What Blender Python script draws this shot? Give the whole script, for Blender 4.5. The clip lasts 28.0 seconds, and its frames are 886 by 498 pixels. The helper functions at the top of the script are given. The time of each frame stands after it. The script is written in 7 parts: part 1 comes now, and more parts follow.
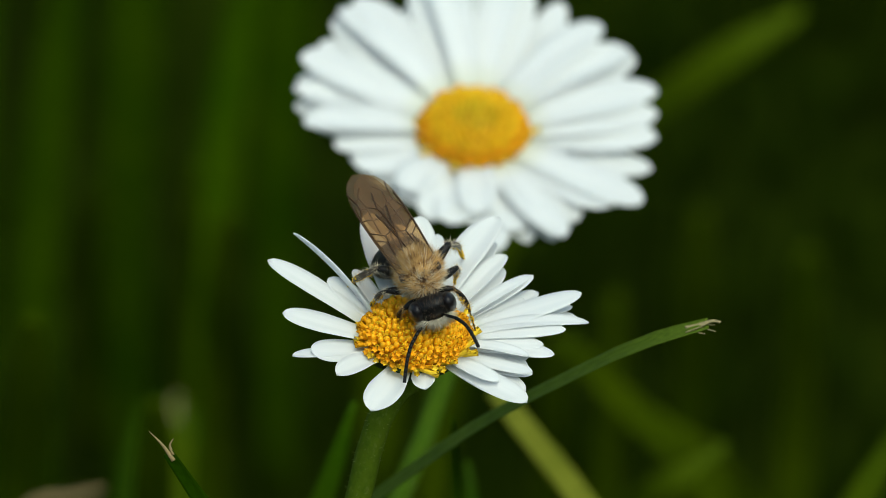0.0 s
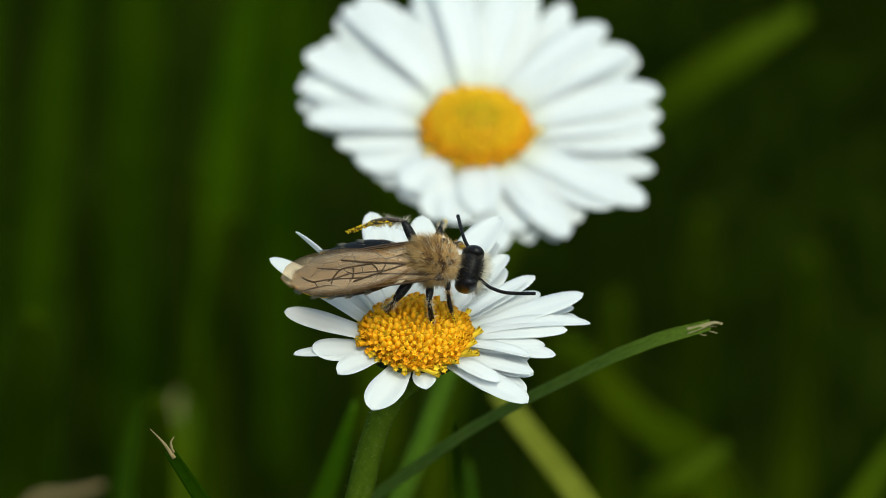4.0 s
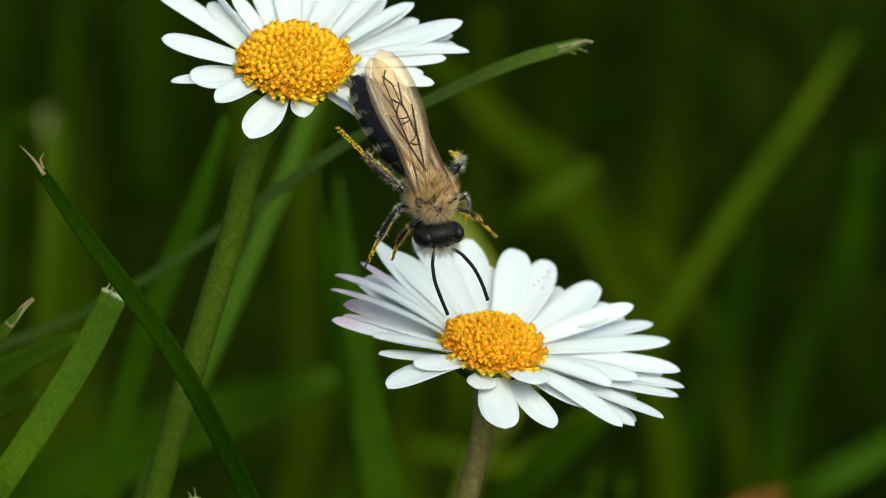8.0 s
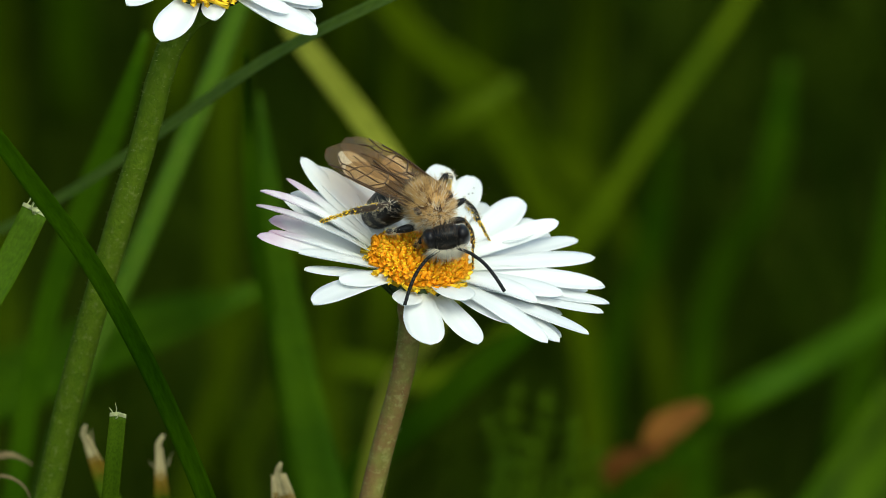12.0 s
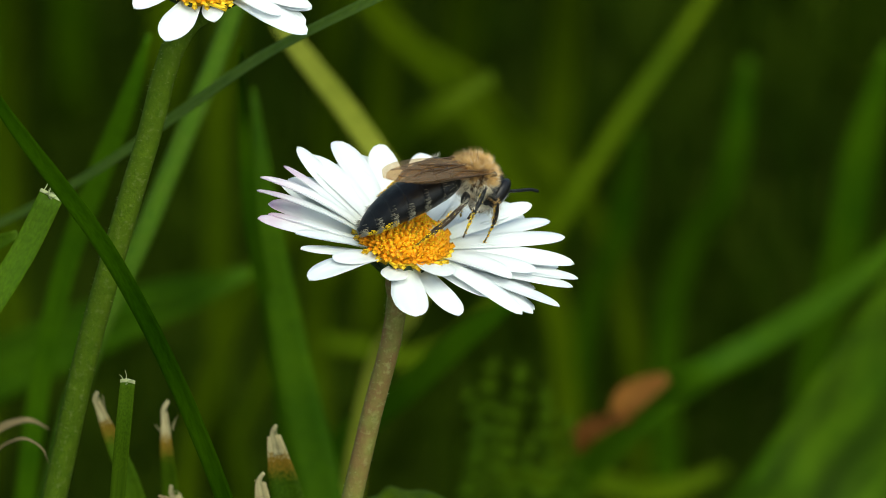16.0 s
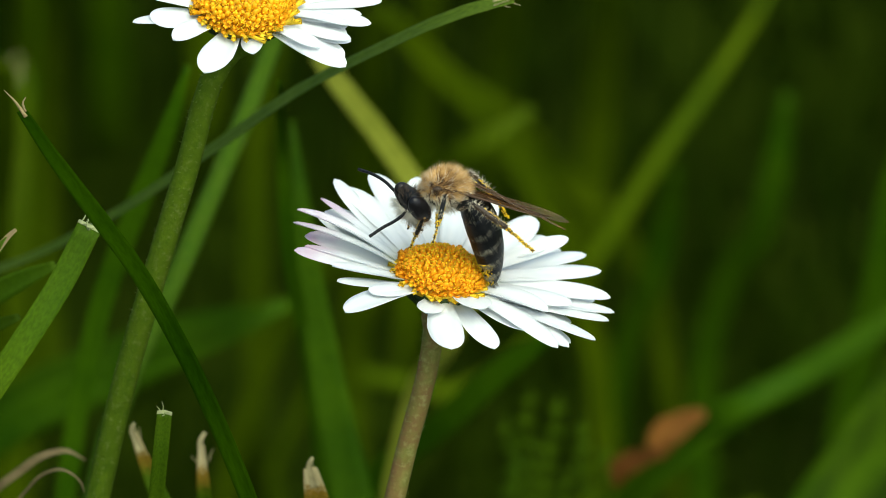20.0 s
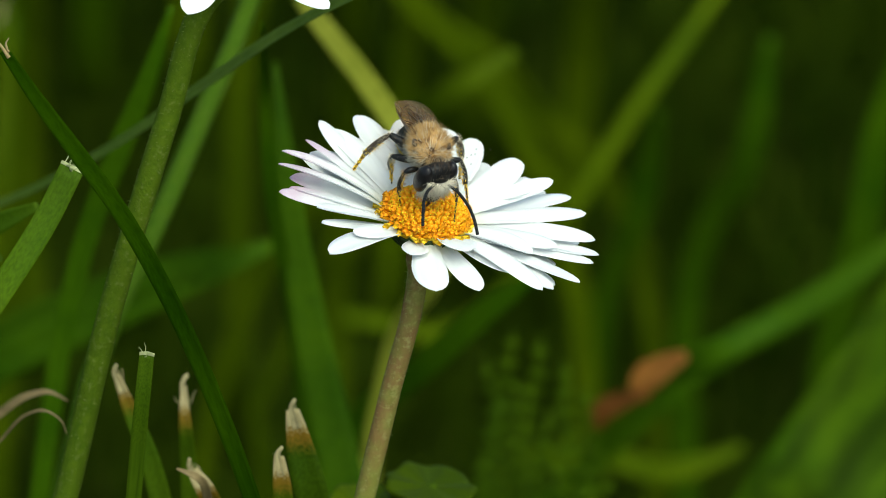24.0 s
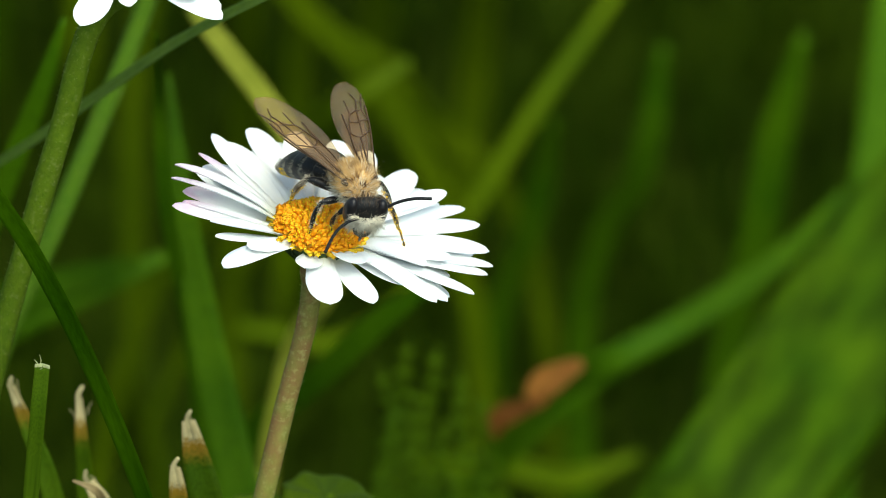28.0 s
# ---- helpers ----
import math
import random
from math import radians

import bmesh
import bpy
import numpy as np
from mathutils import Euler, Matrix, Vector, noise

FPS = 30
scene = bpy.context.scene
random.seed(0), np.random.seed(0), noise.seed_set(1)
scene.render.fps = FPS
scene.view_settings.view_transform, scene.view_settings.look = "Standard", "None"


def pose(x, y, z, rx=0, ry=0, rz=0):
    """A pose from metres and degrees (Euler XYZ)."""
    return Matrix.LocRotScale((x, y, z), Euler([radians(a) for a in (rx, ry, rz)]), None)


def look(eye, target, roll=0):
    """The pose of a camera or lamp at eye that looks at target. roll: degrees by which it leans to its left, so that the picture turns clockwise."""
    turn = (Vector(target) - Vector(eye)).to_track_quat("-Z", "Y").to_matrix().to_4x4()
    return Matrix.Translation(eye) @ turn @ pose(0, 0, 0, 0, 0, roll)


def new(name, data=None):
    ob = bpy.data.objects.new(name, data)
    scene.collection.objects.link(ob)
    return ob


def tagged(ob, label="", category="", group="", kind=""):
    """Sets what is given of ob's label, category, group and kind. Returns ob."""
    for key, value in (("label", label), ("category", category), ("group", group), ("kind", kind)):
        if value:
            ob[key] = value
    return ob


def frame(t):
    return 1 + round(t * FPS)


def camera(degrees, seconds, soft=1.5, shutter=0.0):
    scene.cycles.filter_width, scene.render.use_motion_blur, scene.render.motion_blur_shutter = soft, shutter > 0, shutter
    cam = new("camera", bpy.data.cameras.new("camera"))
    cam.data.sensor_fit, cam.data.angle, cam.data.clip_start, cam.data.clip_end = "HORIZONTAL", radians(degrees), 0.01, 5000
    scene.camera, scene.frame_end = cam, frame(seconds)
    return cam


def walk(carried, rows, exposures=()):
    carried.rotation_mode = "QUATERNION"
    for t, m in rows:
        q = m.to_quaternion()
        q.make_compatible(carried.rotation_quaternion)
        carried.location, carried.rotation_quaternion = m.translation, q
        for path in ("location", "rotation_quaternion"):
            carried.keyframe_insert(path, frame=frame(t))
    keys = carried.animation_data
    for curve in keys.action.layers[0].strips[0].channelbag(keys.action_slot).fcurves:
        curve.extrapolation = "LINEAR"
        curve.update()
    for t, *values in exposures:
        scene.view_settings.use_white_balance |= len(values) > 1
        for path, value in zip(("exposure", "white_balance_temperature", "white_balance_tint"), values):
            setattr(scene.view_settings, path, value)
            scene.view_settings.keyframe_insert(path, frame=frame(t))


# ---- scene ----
# ---- camera ----
S = 0.001                       # the plan below is in millimetres
cam = camera(8.0, 28.0, soft=0.6, shutter=0.0)
cam.data.dof.use_dof = True
cam.data.dof.focus_distance = 0.402
cam.data.dof.aperture_fstop = 46.0


def aim(x, y, z, yaw, pitch, roll):
    return Matrix.Translation((x * S, y * S, z * S)) @ pose(0, 0, 0, 90 + pitch, 0, yaw) @ pose(0, 0, 0, 0, 0, roll)


walk(cam, [
    (0, aim(-3.30, -330.48, 357.59, 1.294, -27.436, -1.262)),
    (0.5, aim(-3.30, -330.48, 357.59, 1.159, -27.552, -0.974)),
    (1, aim(-3.30, -330.48, 357.59, 1.298, -27.543, -1.010)),
    (1.5, aim(-3.30, -330.48, 357.59, 1.346, -27.470, -1.140)),
    (2, aim(-3.30, -330.48, 357.59, 1.182, -27.452, -0.820)),
    (2.5, aim(-3.30, -330.48, 357.59, 1.151, -27.475, -0.888)),
    (3, aim(-3.30, -330.48, 357.59, 1.175, -27.470, -0.875)),
    (3.5, aim(-3.30, -330.48, 357.59, 1.303, -27.409, -0.923)),
    (5.5, aim(-3.30, -330.48, 357.59, 1.255, -27.670, -0.653)),
    (6, aim(-3.30, -330.48, 357.59, 1.353, -27.731, -0.694)),
    (6.5, aim(-3.30, -330.48, 357.59, 1.518, -28.114, -0.716)),
    (7, aim(-3.30, -330.48, 357.59, 0.819, -29.366, -0.368)),
    (7.5, aim(-3.30, -330.48, 357.59, 0.222, -29.666, -0.478)),
    (8, aim(-3.30, -330.48, 357.59, 0.001, -30.000, -0.020)),
    (8.5, aim(-3.30, -330.48, 357.59, -0.286, -30.231, -0.000)),
    (9, aim(-3.30, -330.48, 357.59, -0.630, -30.523, 0.039)),
    (9.5, aim(-3.30, -330.48, 357.59, -0.700, -30.919, 0.146)),
    (10, aim(-3.30, -330.48, 357.59, -0.768, -30.697, 0.299)),
    (10.5, aim(-3.30, -330.48, 357.59, -0.538, -30.508, 0.317)),
    (11, aim(-3.30, -330.48, 357.59, -0.440, -30.566, 0.118)),
    (11.5, aim(-3.30, -330.48, 357.59, -0.465, -30.928, -0.010)),
    (12, aim(-3.30, -330.48, 357.59, -0.828, -30.766, 0.388)),
    (12.5, aim(-3.30, -330.48, 357.59, -0.628, -30.876, 0.457)),
    (14.5, aim(-3.31, -364.12, 376.15, -0.695, -30.934, 0.065)),
    (15, aim(-3.31, -364.12, 376.15, -0.787, -30.938, 0.094)),
    (15.5, aim(-3.31, -364.12, 376.15, -0.900, -30.895, -0.022)),
    (16, aim(-3.31, -364.12, 376.15, -0.969, -30.779, 0.169)),
    (16.5, aim(-3.31, -364.12, 376.15, -1.149, -30.758, 0.171)),
    (17, aim(-3.31, -364.12, 376.15, -1.008, -30.641, 0.312)),
    (17.5, aim(-3.31, -364.12, 376.15, -0.649, -30.521, 0.106)),
    (18, aim(-3.31, -364.12, 376.15, -0.583, -30.448, 0.183)),
    (18.5, aim(-3.31, -364.12, 376.15, -0.678, -30.384, 0.147)),
    (19, aim(-3.31, -364.12, 376.15, -0.622, -30.345, 0.104)),
    (19.5, aim(-3.31, -364.12, 376.15, -0.541, -30.386, 0.231)),
    (20, aim(-3.31, -364.12, 376.15, -0.571, -30.479, 0.313)),
    (20.5, aim(-3.31, -364.12, 376.15, -0.579, -30.468, 0.227)),
    (21, aim(-3.31, -364.12, 376.15, -0.594, -30.386, 0.209)),
    (21.5, aim(-3.31, -364.12, 376.15, -0.692, -30.461, 0.327)),
    (23.5, aim(-3.31, -364.12, 376.15, -0.631, -30.830, 0.362)),
    (24, aim(-3.31, -364.12, 376.15, -0.757, -31.002, 0.570)),
    (24.5, aim(-3.31, -364.12, 376.15, -0.840, -31.014, 0.563)),
    (25, aim(-3.31, -364.12, 376.15, -0.884, -30.954, 0.623)),
    (25.5, aim(-3.31, -364.12, 376.15, -0.872, -30.813, 0.570)),
    (26, aim(-3.31, -364.12, 376.15, -1.038, -30.815, 0.405)),
    (26.5, aim(-3.31, -364.12, 376.15, -1.215, -31.077, 0.403)),
    (27, aim(-3.31, -364.12, 376.15, -1.484, -31.224, 0.651)),
    (27.5, aim(-3.31, -364.12, 376.15, -1.744, -30.929, 0.703)),
    (28, aim(-3.31, -364.12, 376.15, -1.865, -30.906, 0.714)),
], exposures=[(0, 0.30, 6450, -10), (6, 0.46, 6450, -10), (11, 0.60, 6450, -10), (14.5, 0.80, 6450, -10), (26, 0.88, 6450, -10), (27, 1.1, 6450, -10), (28, 1.18, 6450, -10)])

# ---- world and light: bright overcast, soft sun high behind thin cloud ----
world = bpy.data.worlds.new("sky")
scene.world = world
world.use_nodes = True
wn = world.node_tree
sky = wn.nodes.new("ShaderNodeTexSky")
sky.sky_type = "NISHITA"
sky.sun_disc = False
sky.sun_elevation = radians(58)
sky.sun_rotation = radians(148)
sky.air_density, sky.dust_density, sky.ozone_density = 1.0, 4.0, 1.0
wn.links.new(sky.outputs[0], wn.nodes["Background"].inputs[0])
wn.nodes["Background"].inputs[1].default_value = 0.15
lamp = bpy.data.lights.new("sun", "SUN")
lamp.energy, lamp.angle, lamp.color = 1.2, radians(55), (1.0, 0.96, 0.9)
sun = new("sun", lamp)
sun.matrix_world = look((0.25, -0.4, 1.0), (0, 0, 0))


# ---- materials ----
def shader(name):
    m = bpy.data.materials.new(name)
    m.use_nodes = True
    t = m.node_tree
    return m, t, t.nodes["Principled BSDF"]


def node(t, kind, **sets):
    n = t.nodes.new(kind)
    for k, v in sets.items():
        n.inputs[k].default_value = v
    return n


def ramp(t, source, stops):
    n = t.nodes.new("ShaderNodeValToRGB")
    e = n.color_ramp.elements
    while len(e) < len(stops):
        e.new(0.5)
    for i, (p, c) in enumerate(stops):
        e[i].position, e[i].color = p, (*c, 1)
    t.links.new(source, n.inputs[0])
    return n.outputs[0]


def mixed(t, a, b, fac, mode="MIX"):
    n = t.nodes.new("ShaderNodeMix")
    n.data_type, n.blend_type = "RGBA", mode
    for sock, v in ((n.inputs[0], fac), (n.inputs[6], a), (n.inputs[7], b)):
        if isinstance(v, (int, float)):
            sock.default_value = v
        elif isinstance(v, tuple):
            sock.default_value = (*v, 1)
        else:
            t.links.new(v, sock)
    return n.outputs[2]


def bumped(t, bsdf, height, strength, distance):
    n = node(t, "ShaderNodeBump", Strength=strength, Distance=distance)
    t.links.new(height, n.inputs["Height"])
    t.links.new(n.outputs[0], bsdf.inputs["Normal"])


def leafy(t, bsdf, colour, share):
    """Light passes through thin leaves and petals."""
    tr = t.nodes.new("ShaderNodeBsdfTranslucent")
    mx = node(t, "ShaderNodeMixShader", Fac=share)
    t.links.new(colour, tr.inputs[0])
    t.links.new(bsdf.outputs[0], mx.inputs[1])
    t.links.new(tr.outputs[0], mx.inputs[2])
    t.links.new(mx.outputs[0], t.nodes["Material Output"].inputs[0])


def noise_of(t, coord, scale, detail=3.0, stretch=None):
    n = node(t, "ShaderNodeTexNoise", Scale=scale, Detail=detail)
    if stretch:
        mp = node(t, "ShaderNodeMapping", Scale=stretch)
        t.links.new(coord, mp.inputs[0])
        coord = mp.outputs[0]
    t.links.new(coord, n.inputs["Vector"])
    return n.outputs["Fac"]


def green_blade(name, dark, light, dry=None, share=0.25, rough=0.55, gloss=0.2, veins_across=22.0, low=0.62, patches=130.0, dying=False):
    """Grass: parallel veins along the blade, patches, some dry tips."""
    m, t, b = shader(name)
    uv = t.nodes.new("ShaderNodeTexCoord")
    info = t.nodes.new("ShaderNodeObjectInfo")
    geo = t.nodes.new("ShaderNodeNewGeometry")
    veins = noise_of(t, uv.outputs["UV"], 1.0, 2.0, (veins_across, 0.35 if veins_across > 12 else 0.05, 1.0))
    patch = noise_of(t, uv.outputs["Object"], patches, 4.0)
    base = ramp(t, patch, [(0.3, dark), (0.7, light)])
    fine = ramp(t, veins, [(0.35, (low, low * 1.06, low * 0.97)), (0.65, (1.0, 1.0, 1.0))])
    col = mixed(t, base, fine, 0.8, "MULTIPLY")
    tone = node(t, "ShaderNodeHueSaturation")
    var = node(t, "ShaderNodeMapRange", **{"To Min": 0.75, "To Max": 1.25})
    add = t.nodes.new("ShaderNodeMath")
    add.operation = "ADD"
    t.links.new(info.outputs["Random"], add.inputs[0])
    t.links.new(geo.outputs["Random Per Island"], add.inputs[1])
    half = t.nodes.new("ShaderNodeMath")
    half.operation = "FRACT"
    t.links.new(add.outputs[0], half.inputs[0])
    t.links.new(half.outputs[0], var.inputs[0])
    t.links.new(var.outputs[0], tone.inputs["Value"])
    t.links.new(col, tone.inputs["Color"])
    col = tone.outputs[0]
    if dry:
        spots = noise_of(t, uv.outputs["Object"], 420.0, 5.0)
        col = mixed(t, col, dry, ramp(t, spots, [(0.62, (0, 0, 0)), (0.74, (0.8, 0.8, 0.8))]))
    if dying:
        sep = t.nodes.new("ShaderNodeSeparateXYZ")
        t.links.new(uv.outputs["Generated"], sep.inputs[0])
        ragged = t.nodes.new("ShaderNodeMath")
        ragged.operation = "MULTIPLY_ADD"
        ragged.inputs[1].default_value = 0.016
        t.links.new(veins, ragged.inputs[0])
        t.links.new(sep.outputs["Z"], ragged.inputs[2])
        col = mixed(t, col, (0.22, 0.115, 0.014), ramp(t, ragged.outputs[0], [(0.986, (0, 0, 0)), (0.993, (0.75, 0.75, 0.75))]))
        col = mixed(t, col, (0.44, 0.37, 0.19), ramp(t, ragged.outputs[0], [(0.997, (0, 0, 0)), (1.0, (0.9, 0.9, 0.9))]))
    t.links.new(col, b.inputs["Base Color"])
    b.inputs["Roughness"].default_value = rough
    b.inputs["Specular IOR Level"].default_value = gloss
    bumped(t, b, veins, 0.35, 0.0001)
    leafy(t, b, col, share)
    return m


def stem_stuff(name, low, high, red, foot=None, speck=0.22):
    m, t, b = shader(name)
    tc = t.nodes.new("ShaderNodeTexCoord")
    streak = noise_of(t, tc.outputs["UV"], 1.0, 3.0, (9.0, 0.9, 1.0))
    spots = noise_of(t, tc.outputs["Object"], 2600.0, 3.0)
    big = noise_of(t, tc.outputs["Object"], 700.0, 4.0)
    col = mixed(t, ramp(t, streak, [(0.3, low), (0.7, high)]), red, ramp(t, big, [(0.36, (0, 0, 0)), (0.62, (0.85, 0.85, 0.85))]))
    if foot:
        sep = t.nodes.new("ShaderNodeSeparateXYZ")
        t.links.new(tc.outputs["Generated"], sep.inputs[0])
        col = mixed(t, foot, col, ramp(t, sep.outputs["Z"], [(0.865, (0, 0, 0)), (0.925, (1, 1, 1))]))
    col = mixed(t, col, (0.27, 0.27, 0.10), ramp(t, spots, [(0.56, (0, 0, 0)), (0.72, (speck, speck, speck))]))
    t.links.new(col, b.inputs["Base Color"])
    b.inputs["Roughness"].default_value = 0.75
    b.inputs["Specular IOR Level"].default_value = 0.04
    bumped(t, b, noise_of(t, tc.outputs["Object"], 5200.0, 3.0), 0.6, 0.00012)
    return m


def petal_stuff(name, tip):
    """White ray floret: faint lengthwise ribs, creamy base, a pink flush towards some tips."""
    m, t, b = shader(name)
    tc = t.nodes.new("ShaderNodeTexCoord")
    ribs = noise_of(t, tc.outputs["UV"], 1.0, 2.0, (7.0, 0.5, 1.0))
    spots = noise_of(t, tc.outputs["Object"], 500.0, 4.0)
    sep = t.nodes.new("ShaderNodeSeparateXYZ")
    t.links.new(tc.outputs["UV"], sep.inputs[0])
    col = ramp(t, ribs, [(0.3, (0.80, 0.82, 0.83)), (0.65, (0.87, 0.88, 0.88))])
    col = mixed(t, (0.74, 0.76, 0.58), col, ramp(t, sep.outputs["Y"], [(0.0, (0, 0, 0)), (0.22, (1, 1, 1))]))
    if tip:
        ext = t.nodes.new("ShaderNodeMath")
        ext.operation = "MULTIPLY"
        t.links.new(ramp(t, sep.outputs["Y"], [(0.45, (0, 0, 0)), (0.95, (1, 1, 1))]), ext.inputs[0])
        t.links.new(ramp(t, spots, [(0.35, (0.1, 0.1, 0.1)), (0.6, (1, 1, 1))]), ext.inputs[1])
        col = mixed(t, col, (0.62, 0.42, 0.55), ext.outputs[0])
    t.links.new(col, b.inputs["Base Color"])
    b.inputs["Roughness"].default_value = 0.55
    bumped(t, b, ribs, 0.5, 0.00012)
    leafy(t, b, col, 0.42)
    return m


def plain(name, colour, rough=0.5, scale=900.0, spread=0.25, bump=0.3, gloss=0.25):
    m, t, b = shader(name)
    tc = t.nodes.new("ShaderNodeTexCoord")
    geo = t.nodes.new("ShaderNodeNewGeometry")
    info = t.nodes.new("ShaderNodeObjectInfo")
    n = noise_of(t, tc.outputs["Object"], scale, 4.0)
    lo = tuple(c * (1 - spread) for c in colour)
    hi = tuple(min(1, c * (1 + spread)) for c in colour)
    col = ramp(t, n, [(0.3, lo), (0.7, hi)])
    shade = ramp(t, geo.outputs["Random Per Island"], [(0.0, (0.8, 0.8, 0.8)), (1.0, (1.1, 1.1, 1.1))])
    col = mixed(t, col, shade, 0.8, "MULTIPLY")
    shade = ramp(t, info.outputs["Random"], [(0.0, (0.82, 0.82, 0.82)), (1.0, (1.08, 1.08, 1.08))])
    col = mixed(t, col, shade, 0.8, "MULTIPLY")
    t.links.new(col, b.inputs["Base Color"])
    b.inputs["Roughness"].default_value = rough
    b.inputs["Specular IOR Level"].default_value = gloss
    bumped(t, b, n, bump, 0.0001)
    return m


def wing_stuff():
    m, t, b = shader("wing_film")
    tc = t.nodes.new("ShaderNodeTexCoord")
    n = noise_of(t, tc.outputs["Object"], 700.0, 3.0)
    t.links.new(ramp(t, n, [(0.3, (0.26, 0.145, 0.06)), (0.7, (0.56, 0.34, 0.15))]), b.inputs["Base Color"])
    b.inputs["Roughness"].default_value = 0.25
    bumped(t, b, n, 0.4, 0.0001)
    clear = node(t, "ShaderNodeBsdfTransparent", Color=(0.89, 0.80, 0.66, 1))
    mx = node(t, "ShaderNodeMixShader", Fac=0.07)
    t.links.new(clear.outputs[0], mx.inputs[1])
    t.links.new(b.outputs[0], mx.inputs[2])
    sheen = node(t, "ShaderNodeBsdfGlossy", Color=(0.95, 0.85, 0.70, 1), Roughness=0.35)
    film = node(t, "ShaderNodeMixShader", Fac=0.05)
    folds = node(t, "ShaderNodeBump", Strength=0.7, Distance=0.00025)
    t.links.new(noise_of(t, tc.outputs["Object"], 900.0, 2.0, (0.35, 1.0, 1.0)), folds.inputs["Height"])
    t.links.new(folds.outputs[0], sheen.inputs["Normal"])
    t.links.new(mx.outputs[0], film.inputs[1])
    t.links.new(sheen.outputs[0], film.inputs[2])
    t.links.new(film.outputs[0], t.nodes["Material Output"].inputs[0])
    return m


GRASS = green_blade("grass_green", (0.028, 0.075, 0.001), (0.060, 0.125, 0.002), gloss=0.05)
# Darkened copy of GRASS: shade deep in the lawn is put into the colour.
GRASS_SHADED = green_blade("grass_shaded", (0.017, 0.042, 0.0006), (0.036, 0.068, 0.001), share=0.2, rough=0.8, gloss=0.0)
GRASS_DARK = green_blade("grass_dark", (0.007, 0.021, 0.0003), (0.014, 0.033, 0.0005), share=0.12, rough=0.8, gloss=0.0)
GRASS_GREY = green_blade("grass_greyish", (0.078, 0.135, 0.010), (0.118, 0.180, 0.018), share=0.4, gloss=0.08)
GRASS_NEAR = green_blade("grass_near", (0.038, 0.080, 0.002), (0.070, 0.12, 0.004), share=0.2, gloss=0.06)
GRASS_DYING = green_blade("grass_dying", (0.038, 0.080, 0.002), (0.070, 0.12, 0.004), share=0.2, gloss=0.06, dying=True)
GRASS_PALE = green_blade("grass_pale", (0.20, 0.23, 0.022), (0.29, 0.31, 0.036), gloss=0.05)
GRASS_WEAK = green_blade("grass_olive", (0.052, 0.088, 0.001), (0.092, 0.135, 0.002), gloss=0.04)
# Turf albedo set very low; shade inside the dense grass is in the colour.
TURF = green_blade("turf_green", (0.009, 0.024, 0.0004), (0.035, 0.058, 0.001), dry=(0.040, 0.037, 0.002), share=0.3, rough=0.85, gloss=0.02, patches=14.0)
DRY = plain("dry_straw", (0.19, 0.14, 0.062), 0.7, 700.0, 0.35)
PALE_CUT = plain("pale_cut", (0.34, 0.36, 0.17), 0.7, 1500.0, 0.3)
RED_LEAF = plain("red_brown_leaf", (0.15, 0.062, 0.012), 0.7, 70.0, 0.75, 0.3, 0.05)
RED_LEAF_DARK = plain("dark_red_leaf", (0.055, 0.020, 0.003), 0.7, 90.0, 0.6, 0.3, 0.05)
DRY_CREAM = plain("dry_cream", (0.33, 0.28, 0.14), 0.7, 900.0, 0.4, 0.4, 0.1)
STEM_GREEN = stem_stuff("stem_green", (0.034, 0.064, 0.003), (0.060, 0.094, 0.005), (0.046, 0.074, 0.004), None, 0.14)
STEM_RED = stem_stuff("stem_red", (0.122, 0.118, 0.026), (0.172, 0.158, 0.042), (0.160, 0.088, 0.036), (0.135, 0.165, 0.025), 0.5)
STEM_BLUE = stem_stuff("stem_bluish", (0.026, 0.060, 0.003), (0.042, 0.080, 0.004), (0.036, 0.070, 0.003), None, 0.05)
STEM_HAIR = plain("stem_hair", (0.20, 0.23, 0.09), 0.7, 900.0, 0.25, 0.3, 0.05)
PETAL = petal_stuff("petal_white", False)
PETAL_PINK = petal_stuff("petal_pink", True)
FLORET = plain("floret_orange", (0.86, 0.36, 0.008), 0.6, 2500.0, 0.12)
FLORET_GOLD = plain("floret_gold", (0.88, 0.43, 0.010), 0.6, 2500.0, 0.12)
FLORET_GREEN = plain("floret_olive", (0.58, 0.44, 0.012), 0.6, 2500.0, 0.15)
FLORET_OLIVE = plain("floret_amber", (0.76, 0.46, 0.010), 0.6, 2500.0, 0.15)
FLORET_RIM = plain("floret_yellow", (0.88, 0.58, 0.03), 0.6, 2500.0, 0.2)
RECEPTACLE = plain("receptacle_green", (0.62, 0.34, 0.012), 0.6)
BRACT = plain("bract_green", (0.030, 0.048, 0.012), 0.6, 1500.0, 0.4)
CHITIN = plain("chitin_black", (0.006, 0.006, 0.0065), 0.42, 2500.0, 0.4, 0.5, 0.16)
THORAX_SKIN = plain("thorax_skin", (0.045, 0.026, 0.012), 0.8, 800.0, 0.5)
CHITIN_BROWN = plain("chitin_brown", (0.035, 0.022, 0.014), 0.4, 2500.0, 0.4, 0.5)
EYE = plain("eye_black", (0.008, 0.007, 0.008), 0.28, 6000.0, 0.3, 0.2, 0.2)
FUR_TAN = plain("fur_tan", (0.52, 0.32, 0.12), 0.85, 900.0, 0.35)
FUR_BROWN = plain("fur_brown", (0.13, 0.06, 0.02), 0.85, 900.0, 0.4)
FUR_PALE = plain("fur_pale", (0.74, 0.65, 0.48), 0.85)
FUR_GREY = plain("fur_grey", (0.60, 0.55, 0.44), 0.85)
FUR_BAND = plain("fur_band", (0.30, 0.27, 0.20), 0.85)
